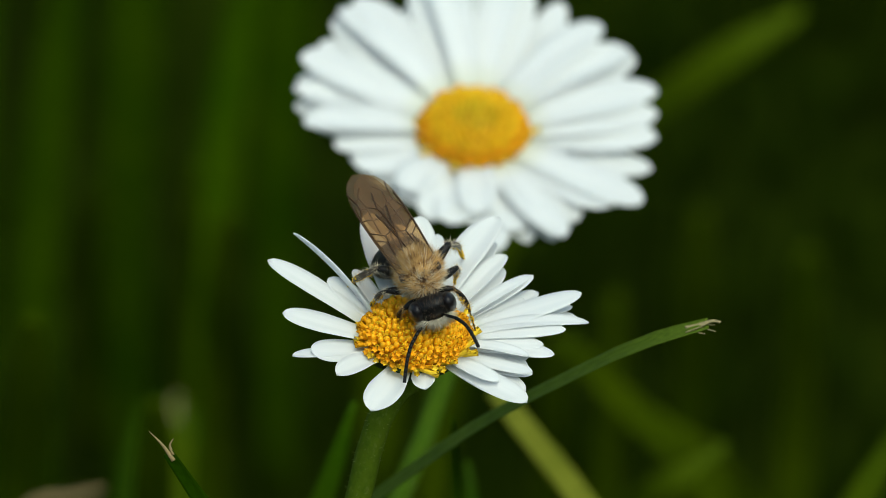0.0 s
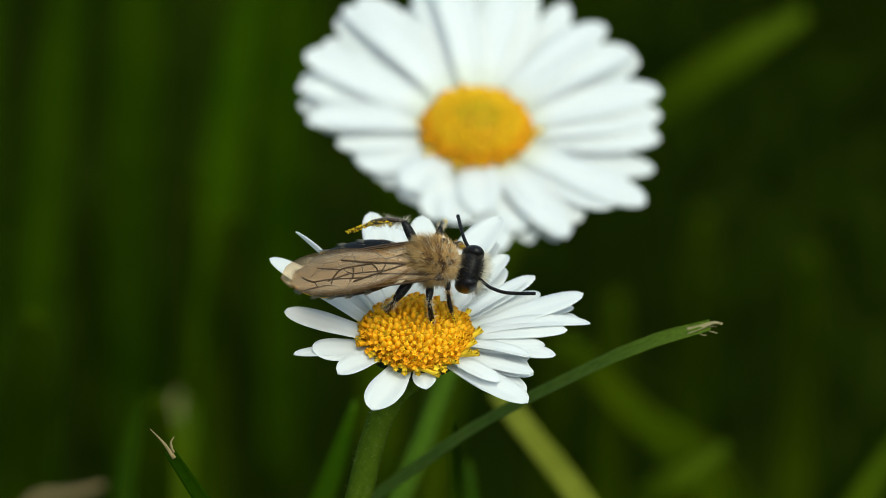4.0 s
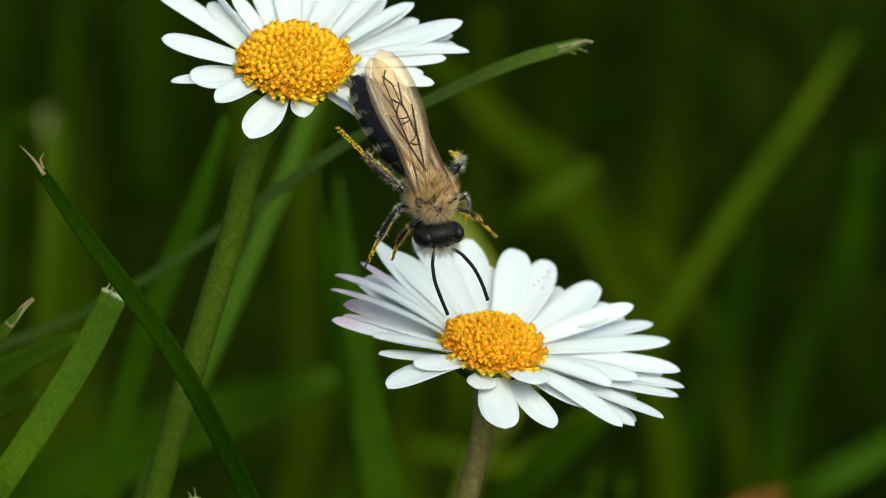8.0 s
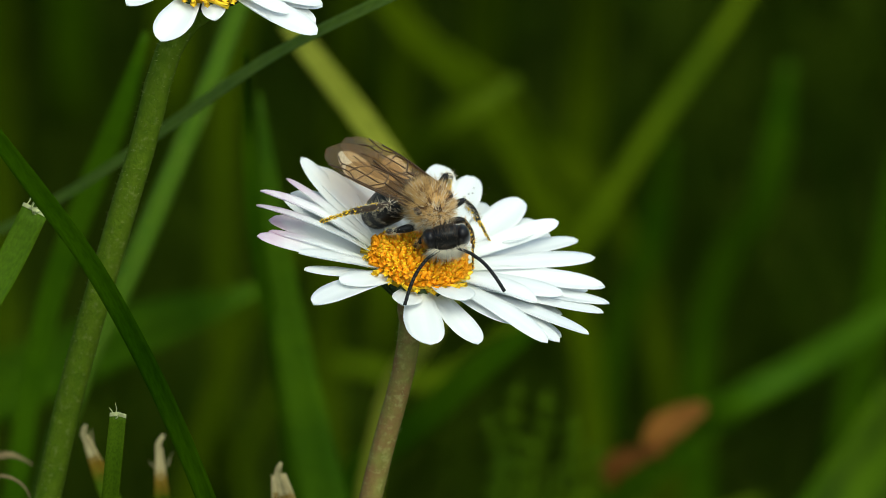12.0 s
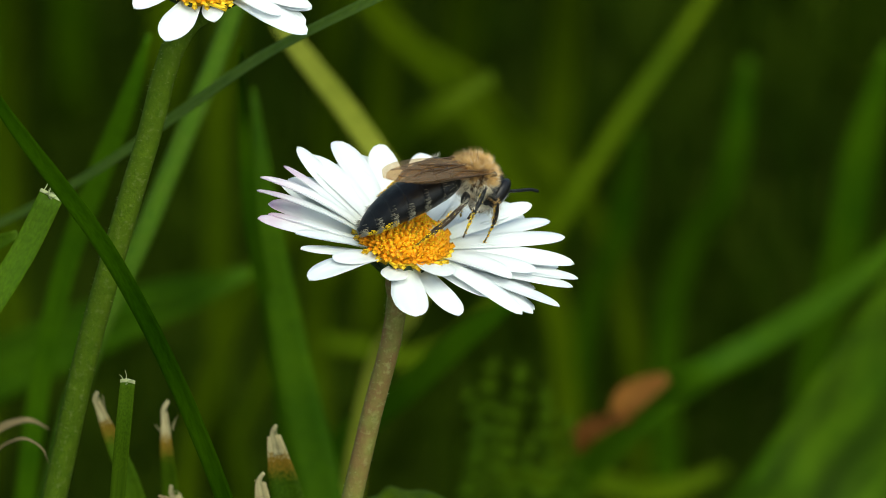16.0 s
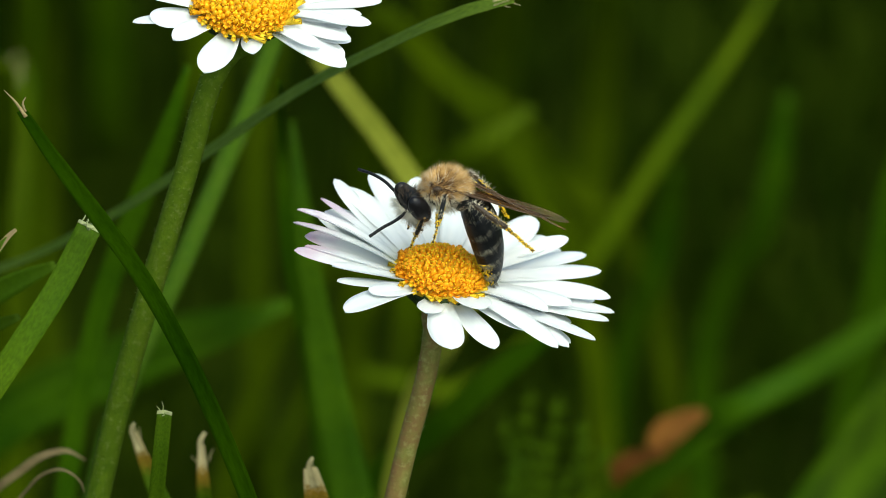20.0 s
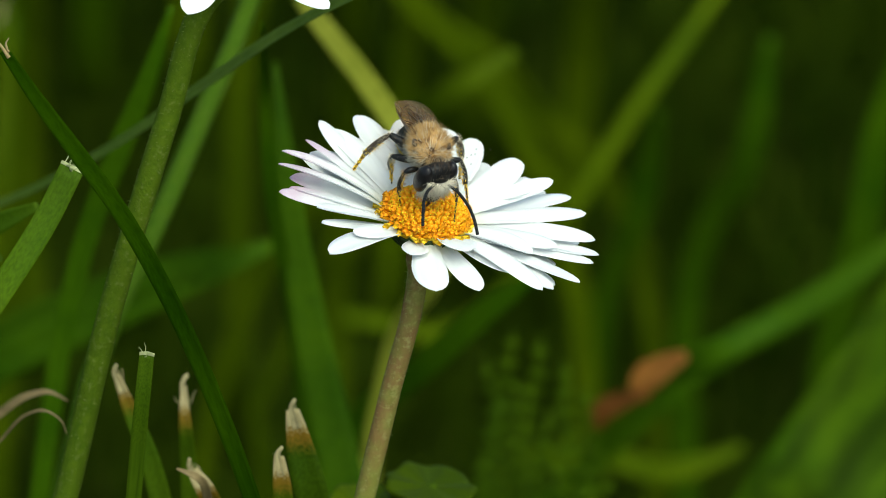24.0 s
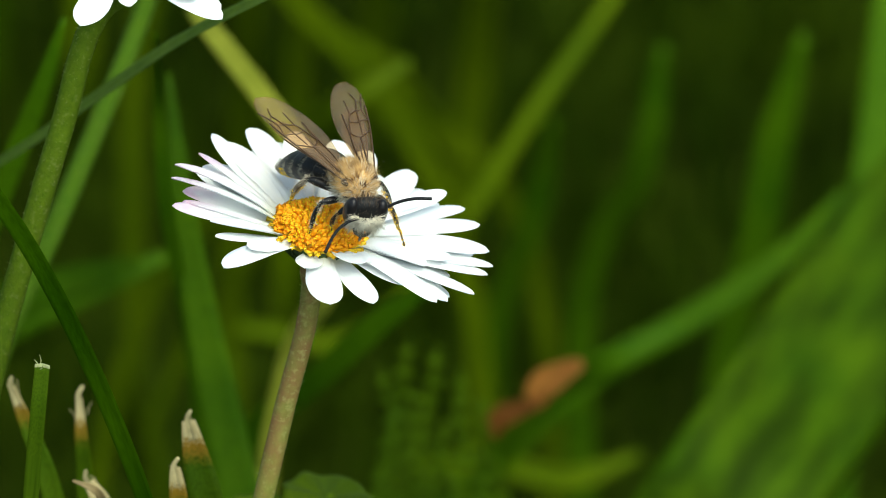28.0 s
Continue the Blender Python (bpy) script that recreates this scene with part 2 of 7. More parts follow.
FUR_DARK = plain("fur_dark", (0.045, 0.032, 0.022), 0.8)
TARSUS = plain("foot_yellowed", (0.150, 0.090, 0.010), 0.7, 3000.0, 0.4)
POLLEN = plain("pollen_yellow", (0.85, 0.52, 0.015), 0.8, 5000.0, 0.3)
VEIN = plain("wing_vein", (0.050, 0.026, 0.011), 0.45)
WING = wing_stuff()
# Soil this dark carries the shade between the blades in its colour.
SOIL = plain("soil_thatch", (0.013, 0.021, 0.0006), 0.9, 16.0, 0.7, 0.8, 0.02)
# Dark bands at low 0.22 put the shade between leaf ribs into colour.
BROAD = green_blade("broad_leaf", (0.0274, 0.0656, 0.0012), (0.0562, 0.1066, 0.0018), veins_across=11.9, low=0.22, gloss=0.024)
FERN = green_blade("fern_green", (0.040, 0.085, 0.002), (0.075, 0.132, 0.003), gloss=0.05)


# ---- shapes ----
class Shape:
    """Gathers rings of points into one mesh with UVs; millimetres."""

    def __init__(self):
        self.v, self.f, self.uv = [], [], []

    def loft(self, rings, close=True, caps=True, vs=None):
        n, b = len(rings[0]), len(self.v)
        for r in rings:
            self.v.extend(tuple(p) for p in r)
        m = len(rings)
        vs = vs or [i / (m - 1) for i in range(m)]
        for i in range(m - 1):
            for j in range(n if close else n - 1):
                k = (j + 1) % n
                self.f.append((b + i * n + j, b + i * n + k, b + (i + 1) * n + k, b + (i + 1) * n + j))
                u0, u1 = j / n, (j + 1) / n
                self.uv.extend(((u0, vs[i]), (u1, vs[i]), (u1, vs[i + 1]), (u0, vs[i + 1])))
        if caps and close:
            self.f.append(tuple(b + j for j in reversed(range(n))))
            self.f.append(tuple(b + (m - 1) * n + j for j in range(n)))
            self.uv.extend((0.5, vs[0]) for _ in range(n))
            self.uv.extend((0.5, vs[-1]) for _ in range(n))
        return self

    def spike(self, p, q, r):
        """A tapered hair."""
        p, q = Vector(p), Vector(q)
        a = (q - p).orthogonal().normalized() * r
        c = (q - p).normalized().cross(a)
        b = len(self.v)
        self.v.extend((tuple(p + a), tuple(p - a * 0.5 + c * 0.87), tuple(p - a * 0.5 - c * 0.87), tuple(q)))
        self.f.extend(((b, b + 1, b + 3), (b + 1, b + 2, b + 3), (b + 2, b, b + 3)))
        self.uv.extend(((0, 0), (1, 0), (0.5, 1)) * 3)
        return self

    def mesh(self, name, material, smooth=True):
        me = bpy.data.meshes.new(name)
        me.from_pydata([(x * S, y * S, z * S) for x, y, z in self.v], [], self.f)
        layer = me.uv_layers.new(name="UVMap")
        layer.data.foreach_set("uv", np.array(self.uv, dtype=np.float32).ravel())
        me.polygons.foreach_set("use_smooth", [smooth] * len(me.polygons))
        me.materials.append(material)
        me.update()
        return me


def part(name, shape, material, parent, label="", place=None, smooth=True):
    me = shape.mesh(name, material, smooth) if isinstance(shape, Shape) else shape
    ob = new(name, me)
    ob.parent = parent
    if place is not None:
        ob.matrix_basis = place
    return tagged(ob, label)


def spot(x, y, z, rx=0, ry=0, rz=0):
    """A pose from millimetres and degrees."""
    return pose(x * S, y * S, z * S, rx, ry, rz)


def smooth_line(pts, n):
    """n + 1 points on a smooth curve through the given ones, which may lie unevenly far apart."""
    p = [Vector(q) for q in pts]
    m = len(p) - 1
    h = [max((p[i + 1] - p[i]).length, 1e-6) for i in range(m)]
    d = [(p[i + 1] - p[i]) / h[i] for i in range(m)]
    v = [d[0]] + [(d[i - 1] * h[i] + d[i] * h[i - 1]) / (h[i - 1] + h[i]) for i in range(1, m)] + [d[-1]]
    out = []
    for i in range(n + 1):
        s = i / n * m
        k = min(int(s), m - 1)
        f = s - k
        a, b, c = 2 * f ** 3 - 3 * f * f + 1, f ** 3 - 2 * f * f + f, f ** 3 - f * f
        out.append(p[k] * a + v[k] * (h[k] * b) + p[k + 1] * (1 - a) + v[k + 1] * (h[k] * c))
    return out


def frames_of(line, up):
    """Side and normal along a line, kept close to up."""
    out = []
    for i, p in enumerate(line):
        t = (line[min(i + 1, len(line) - 1)] - line[max(i - 1, 0)]).normalized()
        s = t.cross(up)
        s = s.normalized() if s.length > 1e-6 else t.orthogonal().normalized()
        out.append((p, s, s.cross(t), t))
    return out


def tube(shape, pts, radius, n=10, sides=10, up=(0, 0, 1)):
    """radius: a number or a function of 0..1."""
    rings = []
    line = smooth_line(pts, n)
    for i, (p, s, m, t) in enumerate(frames_of(line, Vector(up))):
        r = radius(i / n) if callable(radius) else radius
        rings.append([p + (s * math.cos(a) + m * math.sin(a)) * r for a in (2 * math.pi * k / sides for k in range(sides))])
    length = sum((line[i + 1] - line[i]).length for i in range(n))
    return shape.loft(rings, vs=[i / n * length for i in range(n + 1)])


def blob(shape, centre, radii, rows=10, sides=16, turn=None, warp=None):
    """An ellipsoid along x, warped by warp(s) -> (radius factor, drop)."""
    rings = []
    for i in range(rows + 1):
        a = math.pi * (0.02 + 0.96 * i / rows)
        x, r = -math.cos(a), math.sin(a)
        k, drop = warp(i / rows) if warp else (1.0, 0.0)
        ring = []
        for j in range(sides):
            b = 2 * math.pi * j / sides
            q = Vector((x * radii[0], r * k * math.cos(b) * radii[1], r * k * math.sin(b) * radii[2] + drop))
            ring.append((turn @ q if turn else q) + Vector(centre))
        rings.append(ring)
    return shape.loft(rings)


def strip(shape, pts, width, fold=0.18, up=(0, -0.7, 0.7), n=16, twist=0.0, thick=0.06, pleats=0):
    """A grass blade: creased along its middle, closed, thin but solid. width: function of 0..1, in mm."""
    line = smooth_line(pts, n)
    rings = []
    for i, (p, s, m, t) in enumerate(frames_of(line, Vector(up))):
        k = i / n
        a = twist * k
        s, m = s * math.cos(a) + m * math.sin(a), m * math.cos(a) - s * math.sin(a)
        w = max(width(k), 0.02) / 2
        h = thick * min(1, w)
        rows = [(-1, fold), (-0.55, fold * 0.5 - 0.03), (0, 0), (0.55, fold * 0.5 - 0.03), (1, fold)]
        if pleats:
            rows = [(x, fold * abs(x) + (0.13 if q % 2 else 0.0)) for q, x in enumerate(-1 + j / pleats for j in range(2 * pleats + 1))]
        ring = [p + s * (x * w) + m * (y * w) for x, y in rows]
        ring += [p + s * (x * w) + m * (y * w - h - (0.12 * w if x == 0 else 0)) for x, y in reversed(rows)]
        rings.append(ring)
    length = sum((line[i + 1] - line[i]).length for i in range(n))
    return shape.loft(rings, vs=[i / n * length for i in range(n + 1)])


def tapered(w, tip=0.15, full=0.35):
    """Width from base (0) to tip (1): narrow tip, full below."""
    return lambda k: w * (0.75 + 0.25 * min(1, k / full)) * (1 if k < 1 - full else max(tip, 1 - (1 - tip) * ((k - 1 + full) / full) ** 1.6))


# ---- ground ----
g = Shape()
N = 60
for j in range(N + 1):
    for i in range(N + 1):
        x, y = [math.copysign(abs(q) ** 3, q) * 40000 for q in (2 * i / N - 1, 2 * j / N - 1)]
        z = 3 * noise.noise(Vector((x * 0.02, y * 0.02, 0))) - 3 if max(abs(x), abs(y)) < 2000 else -3
        g.v.append((x, y, z))
for j in range(N):
    for i in range(N):
        g.f.append((j * (N + 1) + i, j * (N + 1) + i + 1, (j + 1) * (N + 1) + i + 1, (j + 1) * (N + 1) + i))
        g.uv.extend(((0, 0), (1, 0), (1, 1), (0, 1)))
ground = tagged(new("ground", g.mesh("ground", SOIL)), "lawn soil under the grass, shade between blades put into its colour", "ground", kind="structure")


# ---- daisies ----
def petal_shape(length, width, cup, bend, rng):
    """A strap-like ray floret along +x from its foot, thin but closed, with two lengthwise grooves."""
    sh = Shape()
    n, m = 14, 6
    notch = rng.choice((0, 0, 0.03, 0.05, 0.07))
    skew = rng.uniform(-0.12, 0.12)
    top, low = [], []
    x = z = 0.0
    for i in range(n + 1):
        k = 1 - (1 - i / n) ** 1.35
        if i:
            a = bend * (k - 0.5)
            d = (k - last) * length
            x, z = x + math.cos(a) * d, z + math.sin(a) * d
        last = k
        body = 0.5 + 0.5 * min(1, k / 0.6) ** 0.8
        tip = 1.0 if k < 0.72 else math.sqrt(max(0.0, 1 - ((k - 0.72) / 0.28) ** 2.1))
        w = max(width / 2 * body * tip * (1 - 0.12 * max(0, (k - 0.55) / 0.45)), 0.03)
        t_row, l_row = [], []
        for j in range(m + 1):
            u = 2 * j / m - 1
            y = u * w + skew * length * k * k
            h = cup * w * u * u - 0.05 * w * math.cos(u * 3 * math.pi) * (1 - k * 0.5)
            pull = notch * length * (1 if abs(u) < 0.2 else 0) * max(0, (k - 0.9) / 0.1)
            t_row.append((x - pull, y, z + h))
            l_row.append((x - pull, y, z + h - 0.09 * (1 - 0.7 * u * u)))
        top.append(t_row + l_row[::-1])
    return sh.loft(top, vs=[i / n for i in range(n + 1)])


def floret_mesh(name, material, r, tall):
    sh = Shape()
    rings = []
    for h, q in ((-0.35, 0.7), (0.25, 1.0), (0.62, 0.92), (0.88, 0.6), (1.0, 0.12)):
        rings.append([(r * q * math.cos(a), r * q * math.sin(a), tall * h) for a in (2 * math.pi * k / 7 for k in range(7))])
    return sh.loft(rings).mesh(name, material)


def open_floret_mesh(name, material, r, tall):
    """An opened disc floret: a little five-lobed star on a tube."""
    sh = Shape()
    rings = []
    for h, q in ((-0.35, 0.6), (0.5, 0.75), (0.85, 1.1), (1.0, 1.22), (0.8, 0.7), (0.72, 0.1)):
        rings.append([(r * (q if k % 2 == 0 or q < 0.8 else q * 0.62) * math.cos(a), r * (q if k % 2 == 0 or q < 0.8 else q * 0.62) * math.sin(a), tall * h)
                      for k, a in enumerate(2 * math.pi * k / 10 for k in range(10))])
    return sh.loft(rings).mesh(name, material)


def floret_set(material):
    return (floret_mesh("floret", material, 0.17, 0.4), floret_mesh("floret", material, 0.21, 0.5),
            open_floret_mesh("floret", material, 0.19, 0.62), open_floret_mesh("floret", FLORET_RIM, 0.2, 0.62))


ORANGE, GOLD = floret_set(FLORET), floret_set(FLORET_GOLD)
GREENISH = (floret_mesh("floret", FLORET_GREEN, 0.19, 0.42), floret_mesh("floret", FLORET_OLIVE, 0.21, 0.5), GOLD[2], GOLD[3])
bract = Shape()
strip(bract, [(1.7, 0, -2.1), (2.75, 0, -1.35), (3.3, 0, -0.6), (3.5, 0, 0.1)], lambda k: 1.3 * (1 - k ** 3) + 0.1, 0.1, (1, 0, -0.6), 6, thick=0.2)
BRACT_MESH = bract.mesh("bract", BRACT)


def daisy(label, centre, lean, right, disc_r, dome, petals, foot, stem, stem_material, stem_r, pink, seed, wide, buds, bare, withered=None):
    """A daisy standing in the ground at foot; its head turns on the stem's top. petals: (azimuth, length, rise, breadth, roll) each; bare: where the under row is missing."""
    rng = random.Random(seed)
    thing = tagged(new("daisy"), label, "flower", "daisies in the lawn")
    thing.matrix_basis = spot(*foot)
    base = Vector(foot)
    c = Vector(centre)
    turn = pose(0, 0, 0, lean) @ pose(0, 0, 0, 0, right)
    axis = (turn @ Vector((0, 0, 1)))
    pts = [p - base for p in map(Vector, stem)]
    top = c - axis * 2.5 - base
    st = Shape()
    tube(st, [(0, 0, -4)] + [(0, 0, 0)] + pts + [top], lambda k: stem_r * (1.12 - 0.2 * k + (0.25 if k > 0.97 else 0)), 44, 12, (0, 1, 0))
    stalk = part("stem", st, stem_material, thing, "softly hairy flower stalk")
    hair = Shape()
    line = smooth_line([(0, 0, 0)] + pts + [top], 200)
    for i in range(700):
        p = line[rng.randrange(70, 199)]
        a = rng.uniform(0, 2 * math.pi)
        d = Vector((math.cos(a), math.sin(a), rng.uniform(-0.2, 0.5)))
        hair.spike(p + d * stem_r * 0.8, p + d * (stem_r + rng.uniform(0.08, 0.22)), 0.02)
    tagged(part("hair", hair, STEM_HAIR, stalk), kind="stuff")
    # head: dome of the receptacle carries all the rest
    rec = Shape()
    rings = []
    for k in range(9):
        a = k / 8
        r, z = (disc_r * 0.97 * math.sin(math.pi / 2 * a) if k else 0.05, dome * math.cos(math.pi / 2 * a) - 0.1)
        rings.append([(r * math.cos(b), r * math.sin(b), z) for b in (2 * math.pi * j / 28 for j in range(28))])
    for r, z in ((disc_r * 0.95, -0.4), (disc_r * 0.85, -0.6)):
        rings.append([(r * math.cos(b), r * math.sin(b), z) for b in (2 * math.pi * j / 28 for j in range(28))])
    rec.loft([list(reversed(r)) for r in rings])
    head = part("flower_head", rec, RECEPTACLE, thing, "domed yellow disc ringed with white rays")
    head.matrix_basis = Matrix.Translation((c - base) * S) @ turn
    cup = [[(r * math.cos(b), r * math.sin(b), z) for b in (2 * math.pi * j / 28 for j in range(28))]
           for r, z in ((stem_r * 1.05, -2.7), (stem_r * 1.5, -2.3), (disc_r * 0.62, -1.7), (disc_r * 0.86, -1.0), (disc_r * 0.93, -0.45))]
    part("calyx", Shape().loft(cup), BRACT, head, "dark green cup under the flower")
    for k in range(13):
        s = disc_r / 3.4
        part("bract", BRACT_MESH, None, head, place=pose(0, 0, 0, 0, 0, k * 360 / 13 + rng.uniform(-6, 6)) @ Matrix.Diagonal((s, s, 0.9, 1)))
    more = []
    for a, b in zip(petals, petals[1:] + [(petals[0][0] + 360, *petals[0][1:])]):
        gap = b[0] - a[0]
        if any(lo <= a[0] <= hi for lo, hi in bare):
            continue
        for j in range(int(gap / 6.0)):
            f = (j + 0.5) / int(gap / 6.0)
            more.append((a[0] + gap * f + rng.uniform(-2, 2), (a[1] * (1 - f) + b[1] * f) * rng.uniform(0.82, 1.0), min(a[2], b[2]) - rng.uniform(1, 4), 0.85, 0))
    for k, (az, length, rise, broad, roll) in enumerate(petals + more):
        w = wide * broad * rng.uniform(1.16, 1.32)
        length *= 1.04
        sh = petal_shape(length, w, rng.uniform(-0.05, 0.3), radians(rng.uniform(-26, 8)), rng)
        rosy = any(lo <= az <= hi for lo, hi in pink) and rng.random() < 0.7
        z = -0.5 + 0.2 * (k % 3) if k < len(petals) else -0.75 + 0.1 * (k % 2)
        m = pose(0, 0, 0, 0, 0, az) @ spot(disc_r * 0.75, 0, z, roll + rng.uniform(-8, 8), -rise, 0)
        leaf = part("petal", sh, PETAL_PINK if rosy else PETAL, head, "pink-flushed white petal" if rosy else "", m)
        if withered and k < len(petals) and 62 < az < 76:
            dirt = Shape()
            for j in range(9):
                blob(dirt, (length * rng.uniform(0.6, 0.95), w * rng.uniform(-0.3, 0.3), 0.1), (0.05, 0.05, 0.04), 3, 5)
            tagged(part("speck", dirt, CHITIN_BROWN, leaf, "tiny dark specks"), kind="stuff")
    if withered:
        az, length = withered
        thread = tube(Shape(), [(disc_r * 0.9, 0, 0), (disc_r + length * 0.4, 0.5, 0.5), (disc_r + length * 0.75, -0.1, 1.3), (disc_r + length, 0.4, 1.2)], lambda k: 0.16 * (1 - 0.6 * k), 12, 6)
        part("withered_petal", thread, PETAL, head, "thin curled withered petal", pose(0, 0, 0, 0, 0, az))
    n = min(300, int(310 * (disc_r / 3.1) ** 1.3))
    for k in range(n):
        f = math.sqrt((k + 0.5) / n)
        b = k * 2.399963
        a = f * math.pi / 2
        r, z = disc_r * math.sin(a * 0.97), dome * math.cos(a) - 0.05
        tilt = math.degrees(math.atan2(dome * math.sin(a), disc_r * math.cos(a) + 0.35))
        kind = buds[0] if f < 0.3 else buds[1] if f < 0.7 else buds[2] if f < 0.93 else buds[3]
        s = rng.uniform(0.8, 1.08) * (disc_r / 3.1) ** 0.6
        m = spot(r * math.cos(b), r * math.sin(b), z) @ pose(0, 0, 0, 0, 0, math.degrees(b)) @ pose(0, 0, 0, 0, tilt + rng.uniform(-14, 14), rng.uniform(0, 70)) @ Matrix.Diagonal((s, s, s * (rng.uniform(0.85, 1.3) if f < 0.93 or rng.random() < 0.8 else 2.0), 1))
        part("floret", kind, None, head, place=m)
    grains = Shape()
    for k in range(1100):
        f, b = math.sqrt(rng.random()), rng.uniform(0, 2 * math.pi)
        a = f * math.pi / 2
        q = 0.055 * rng.uniform(0.7, 1.3)
        blob(grains, (disc_r * math.sin(a * 0.98) * math.cos(b), disc_r * math.sin(a * 0.98) * math.sin(b), dome * math.cos(a) + rng.uniform(0.3, 0.52)), (q, q, q), 3, 4)
    tagged(part("pollen", grains, POLLEN, head, "loose yellow pollen grains"), kind="stuff")
    return thing, head


DAISY_UPPER, HEAD_UPPER = daisy("white daisy with golden disc on a green hairy stalk", (-12.83, 8.78, 175.21), 9, 3, 3.05, 1.5, [
    (-164, 5.32, 8, 0.57, 0), (-163.6, 4.15, 8, 1.13, 0), (-142.2, 3.83, 6, 0.75, 0), (-108.6, 4.25, -4, 1.09, 0), (-80.1, 1.99, -6, 0.72, 0), (-39, 3.83, -2, 0.6, 0),
    (-38.4, 5.9, -3, 0.85, 0), (-20.1, 5.13, 0, 0.55, 0), (-7.2, 4.63, 1, 0.49, 0), (-0.7, 6, 3, 0.75, 0), (0.5, 5.36, 2, 0.53, 10), (9.2, 6.7, 4, 0.62, 0),
    (15.5, 8.24, 5, 0.64, 0), (22.7, 8.36, 8, 0.94, 0), (34.9, 6.55, 9, 0.57, 0), (41.8, 6.7, 11, 0.68, 0), (53.5, 6.69, 13, 0.87, 0), (68.7, 8.74, 14, 1.25, 0),
    (77.9, 6.76, 14, 0.68, 0), (87.1, 7.91, 14, 1.06, 6), (94.7, 7.15, 16, 0.94, 0), (109.2, 8.09, 20, 1.04, 0), (127.7, 4.01, 30, 0.53, 0), (141.8, 4.42, 22, 0.79, 0),
    (146, 7.9, 36, 0.57, 62), (156.2, 7.98, 20, 0.79, 0), (178.1, 5.75, 14, 0.91, 0),
], (-56.43, -29.96, 0.0), [(-45.49, -23.95, 21.43), (-38.33, -19.2, 42.86), (-33.89, -15.26, 64.29), (-31.08, -11.7, 85.72), (-28.82, -8.07, 107.15), (-26.6, -3.93, 128.58), (-23.6, -1.2, 140.0), (-21.1, 1.3, 150.5), (-18.7, 3.7, 158.5), (-16.7, 5.6, 164.8), (-14.5, 7.64, 171.44)], STEM_GREEN, 0.86, [], 3, 1.62, GOLD, [(-180, -40), (100, 180)])
DAISY_LOWER, HEAD_LOWER = daisy("white daisy with orange disc and pink-tipped rays on a reddish stalk", (0.19, -0.15, 159.74), 0, 9, 2.75, 1.5, [
    (-174.1, 7.26, 15, 0.56, 12), (-170.5, 8, 12, 0.76, 0), (-160.7, 5.62, 12, 0.64, 0), (-155.8, 5.32, 8, 0.56, 0), (-136.8, 6.81, 4, 0.93, 0), (-135.3, 4.16, 8, 0.72, 0),
    (-98.7, 2.6, 8, 0.75, 0), (-88.6, 5.44, -6, 1.0, 0), (-58, 3.1, 14, 1.1, 0), (-62.7, 5.22, -6, 0.84, 0), (-40, 5.3, -1, 0.72, 0), (-36.5, 7.6, -3, 0.76, 0),
    (-30.8, 7.89, -2, 0.72, -8), (-21.6, 8.94, -2, 0.72, 0), (-17.9, 5.4, 2, 0.8, 0), (-14.8, 3.32, 4, 0.88, 0), (-13.1, 9.12, -1, 0.72, 0), (-4.6, 6.62, 3, 0.8, 0),
    (-3, 9.42, 0, 0.68, 0), (3.5, 9.17, 1, 0.68, 8), (12, 8.94, 3, 0.72, 0), (17.5, 5.46, 6, 0.72, 0), (23, 8.7, 5, 0.76, 0), (28.9, 7.56, 14, 0.52, 35),
    (46.2, 8.11, 8, 0.97, 0), (66.4, 7.65, 12, 1.01, 0), (80.9, 7.43, 14, 0.97, 0), (97.1, 8.06, 16, 0.84, 0), (107.1, 7.59, 16, 0.93, 0), (118.1, 6.05, 14, 0.88, 0),
    (119.3, 8.46, 17, 1.01, 0), (132.5, 7.7, 17, 0.84, 0), (141.8, 8.3, 17, 0.84, 0), (155.3, 7.8, 20, 0.44, 0), (160.1, 8.4, 17, 0.48, 0), (171.2, 8.24, 14, 0.6, 15),
], (-36.15, -28.12, 0.0), [(-33.51, -17.84, 19.31), (-30.0, -11.7, 38.62), (-25.8, -8.61, 57.93), (-21.1, -7.47, 77.24), (-16.08, -7.22, 96.54), (-9.9, -6.76, 115.85), (-4.95, -5.01, 135.16), (-2.1, -2.3, 147.5), (-0.45, -0.88, 154.5)], STEM_RED, 0.74, [(150, 180), (-180, -170)], 8, 1.85, ORANGE, [(-180, -45), (163, 180)], (24, 5.2))
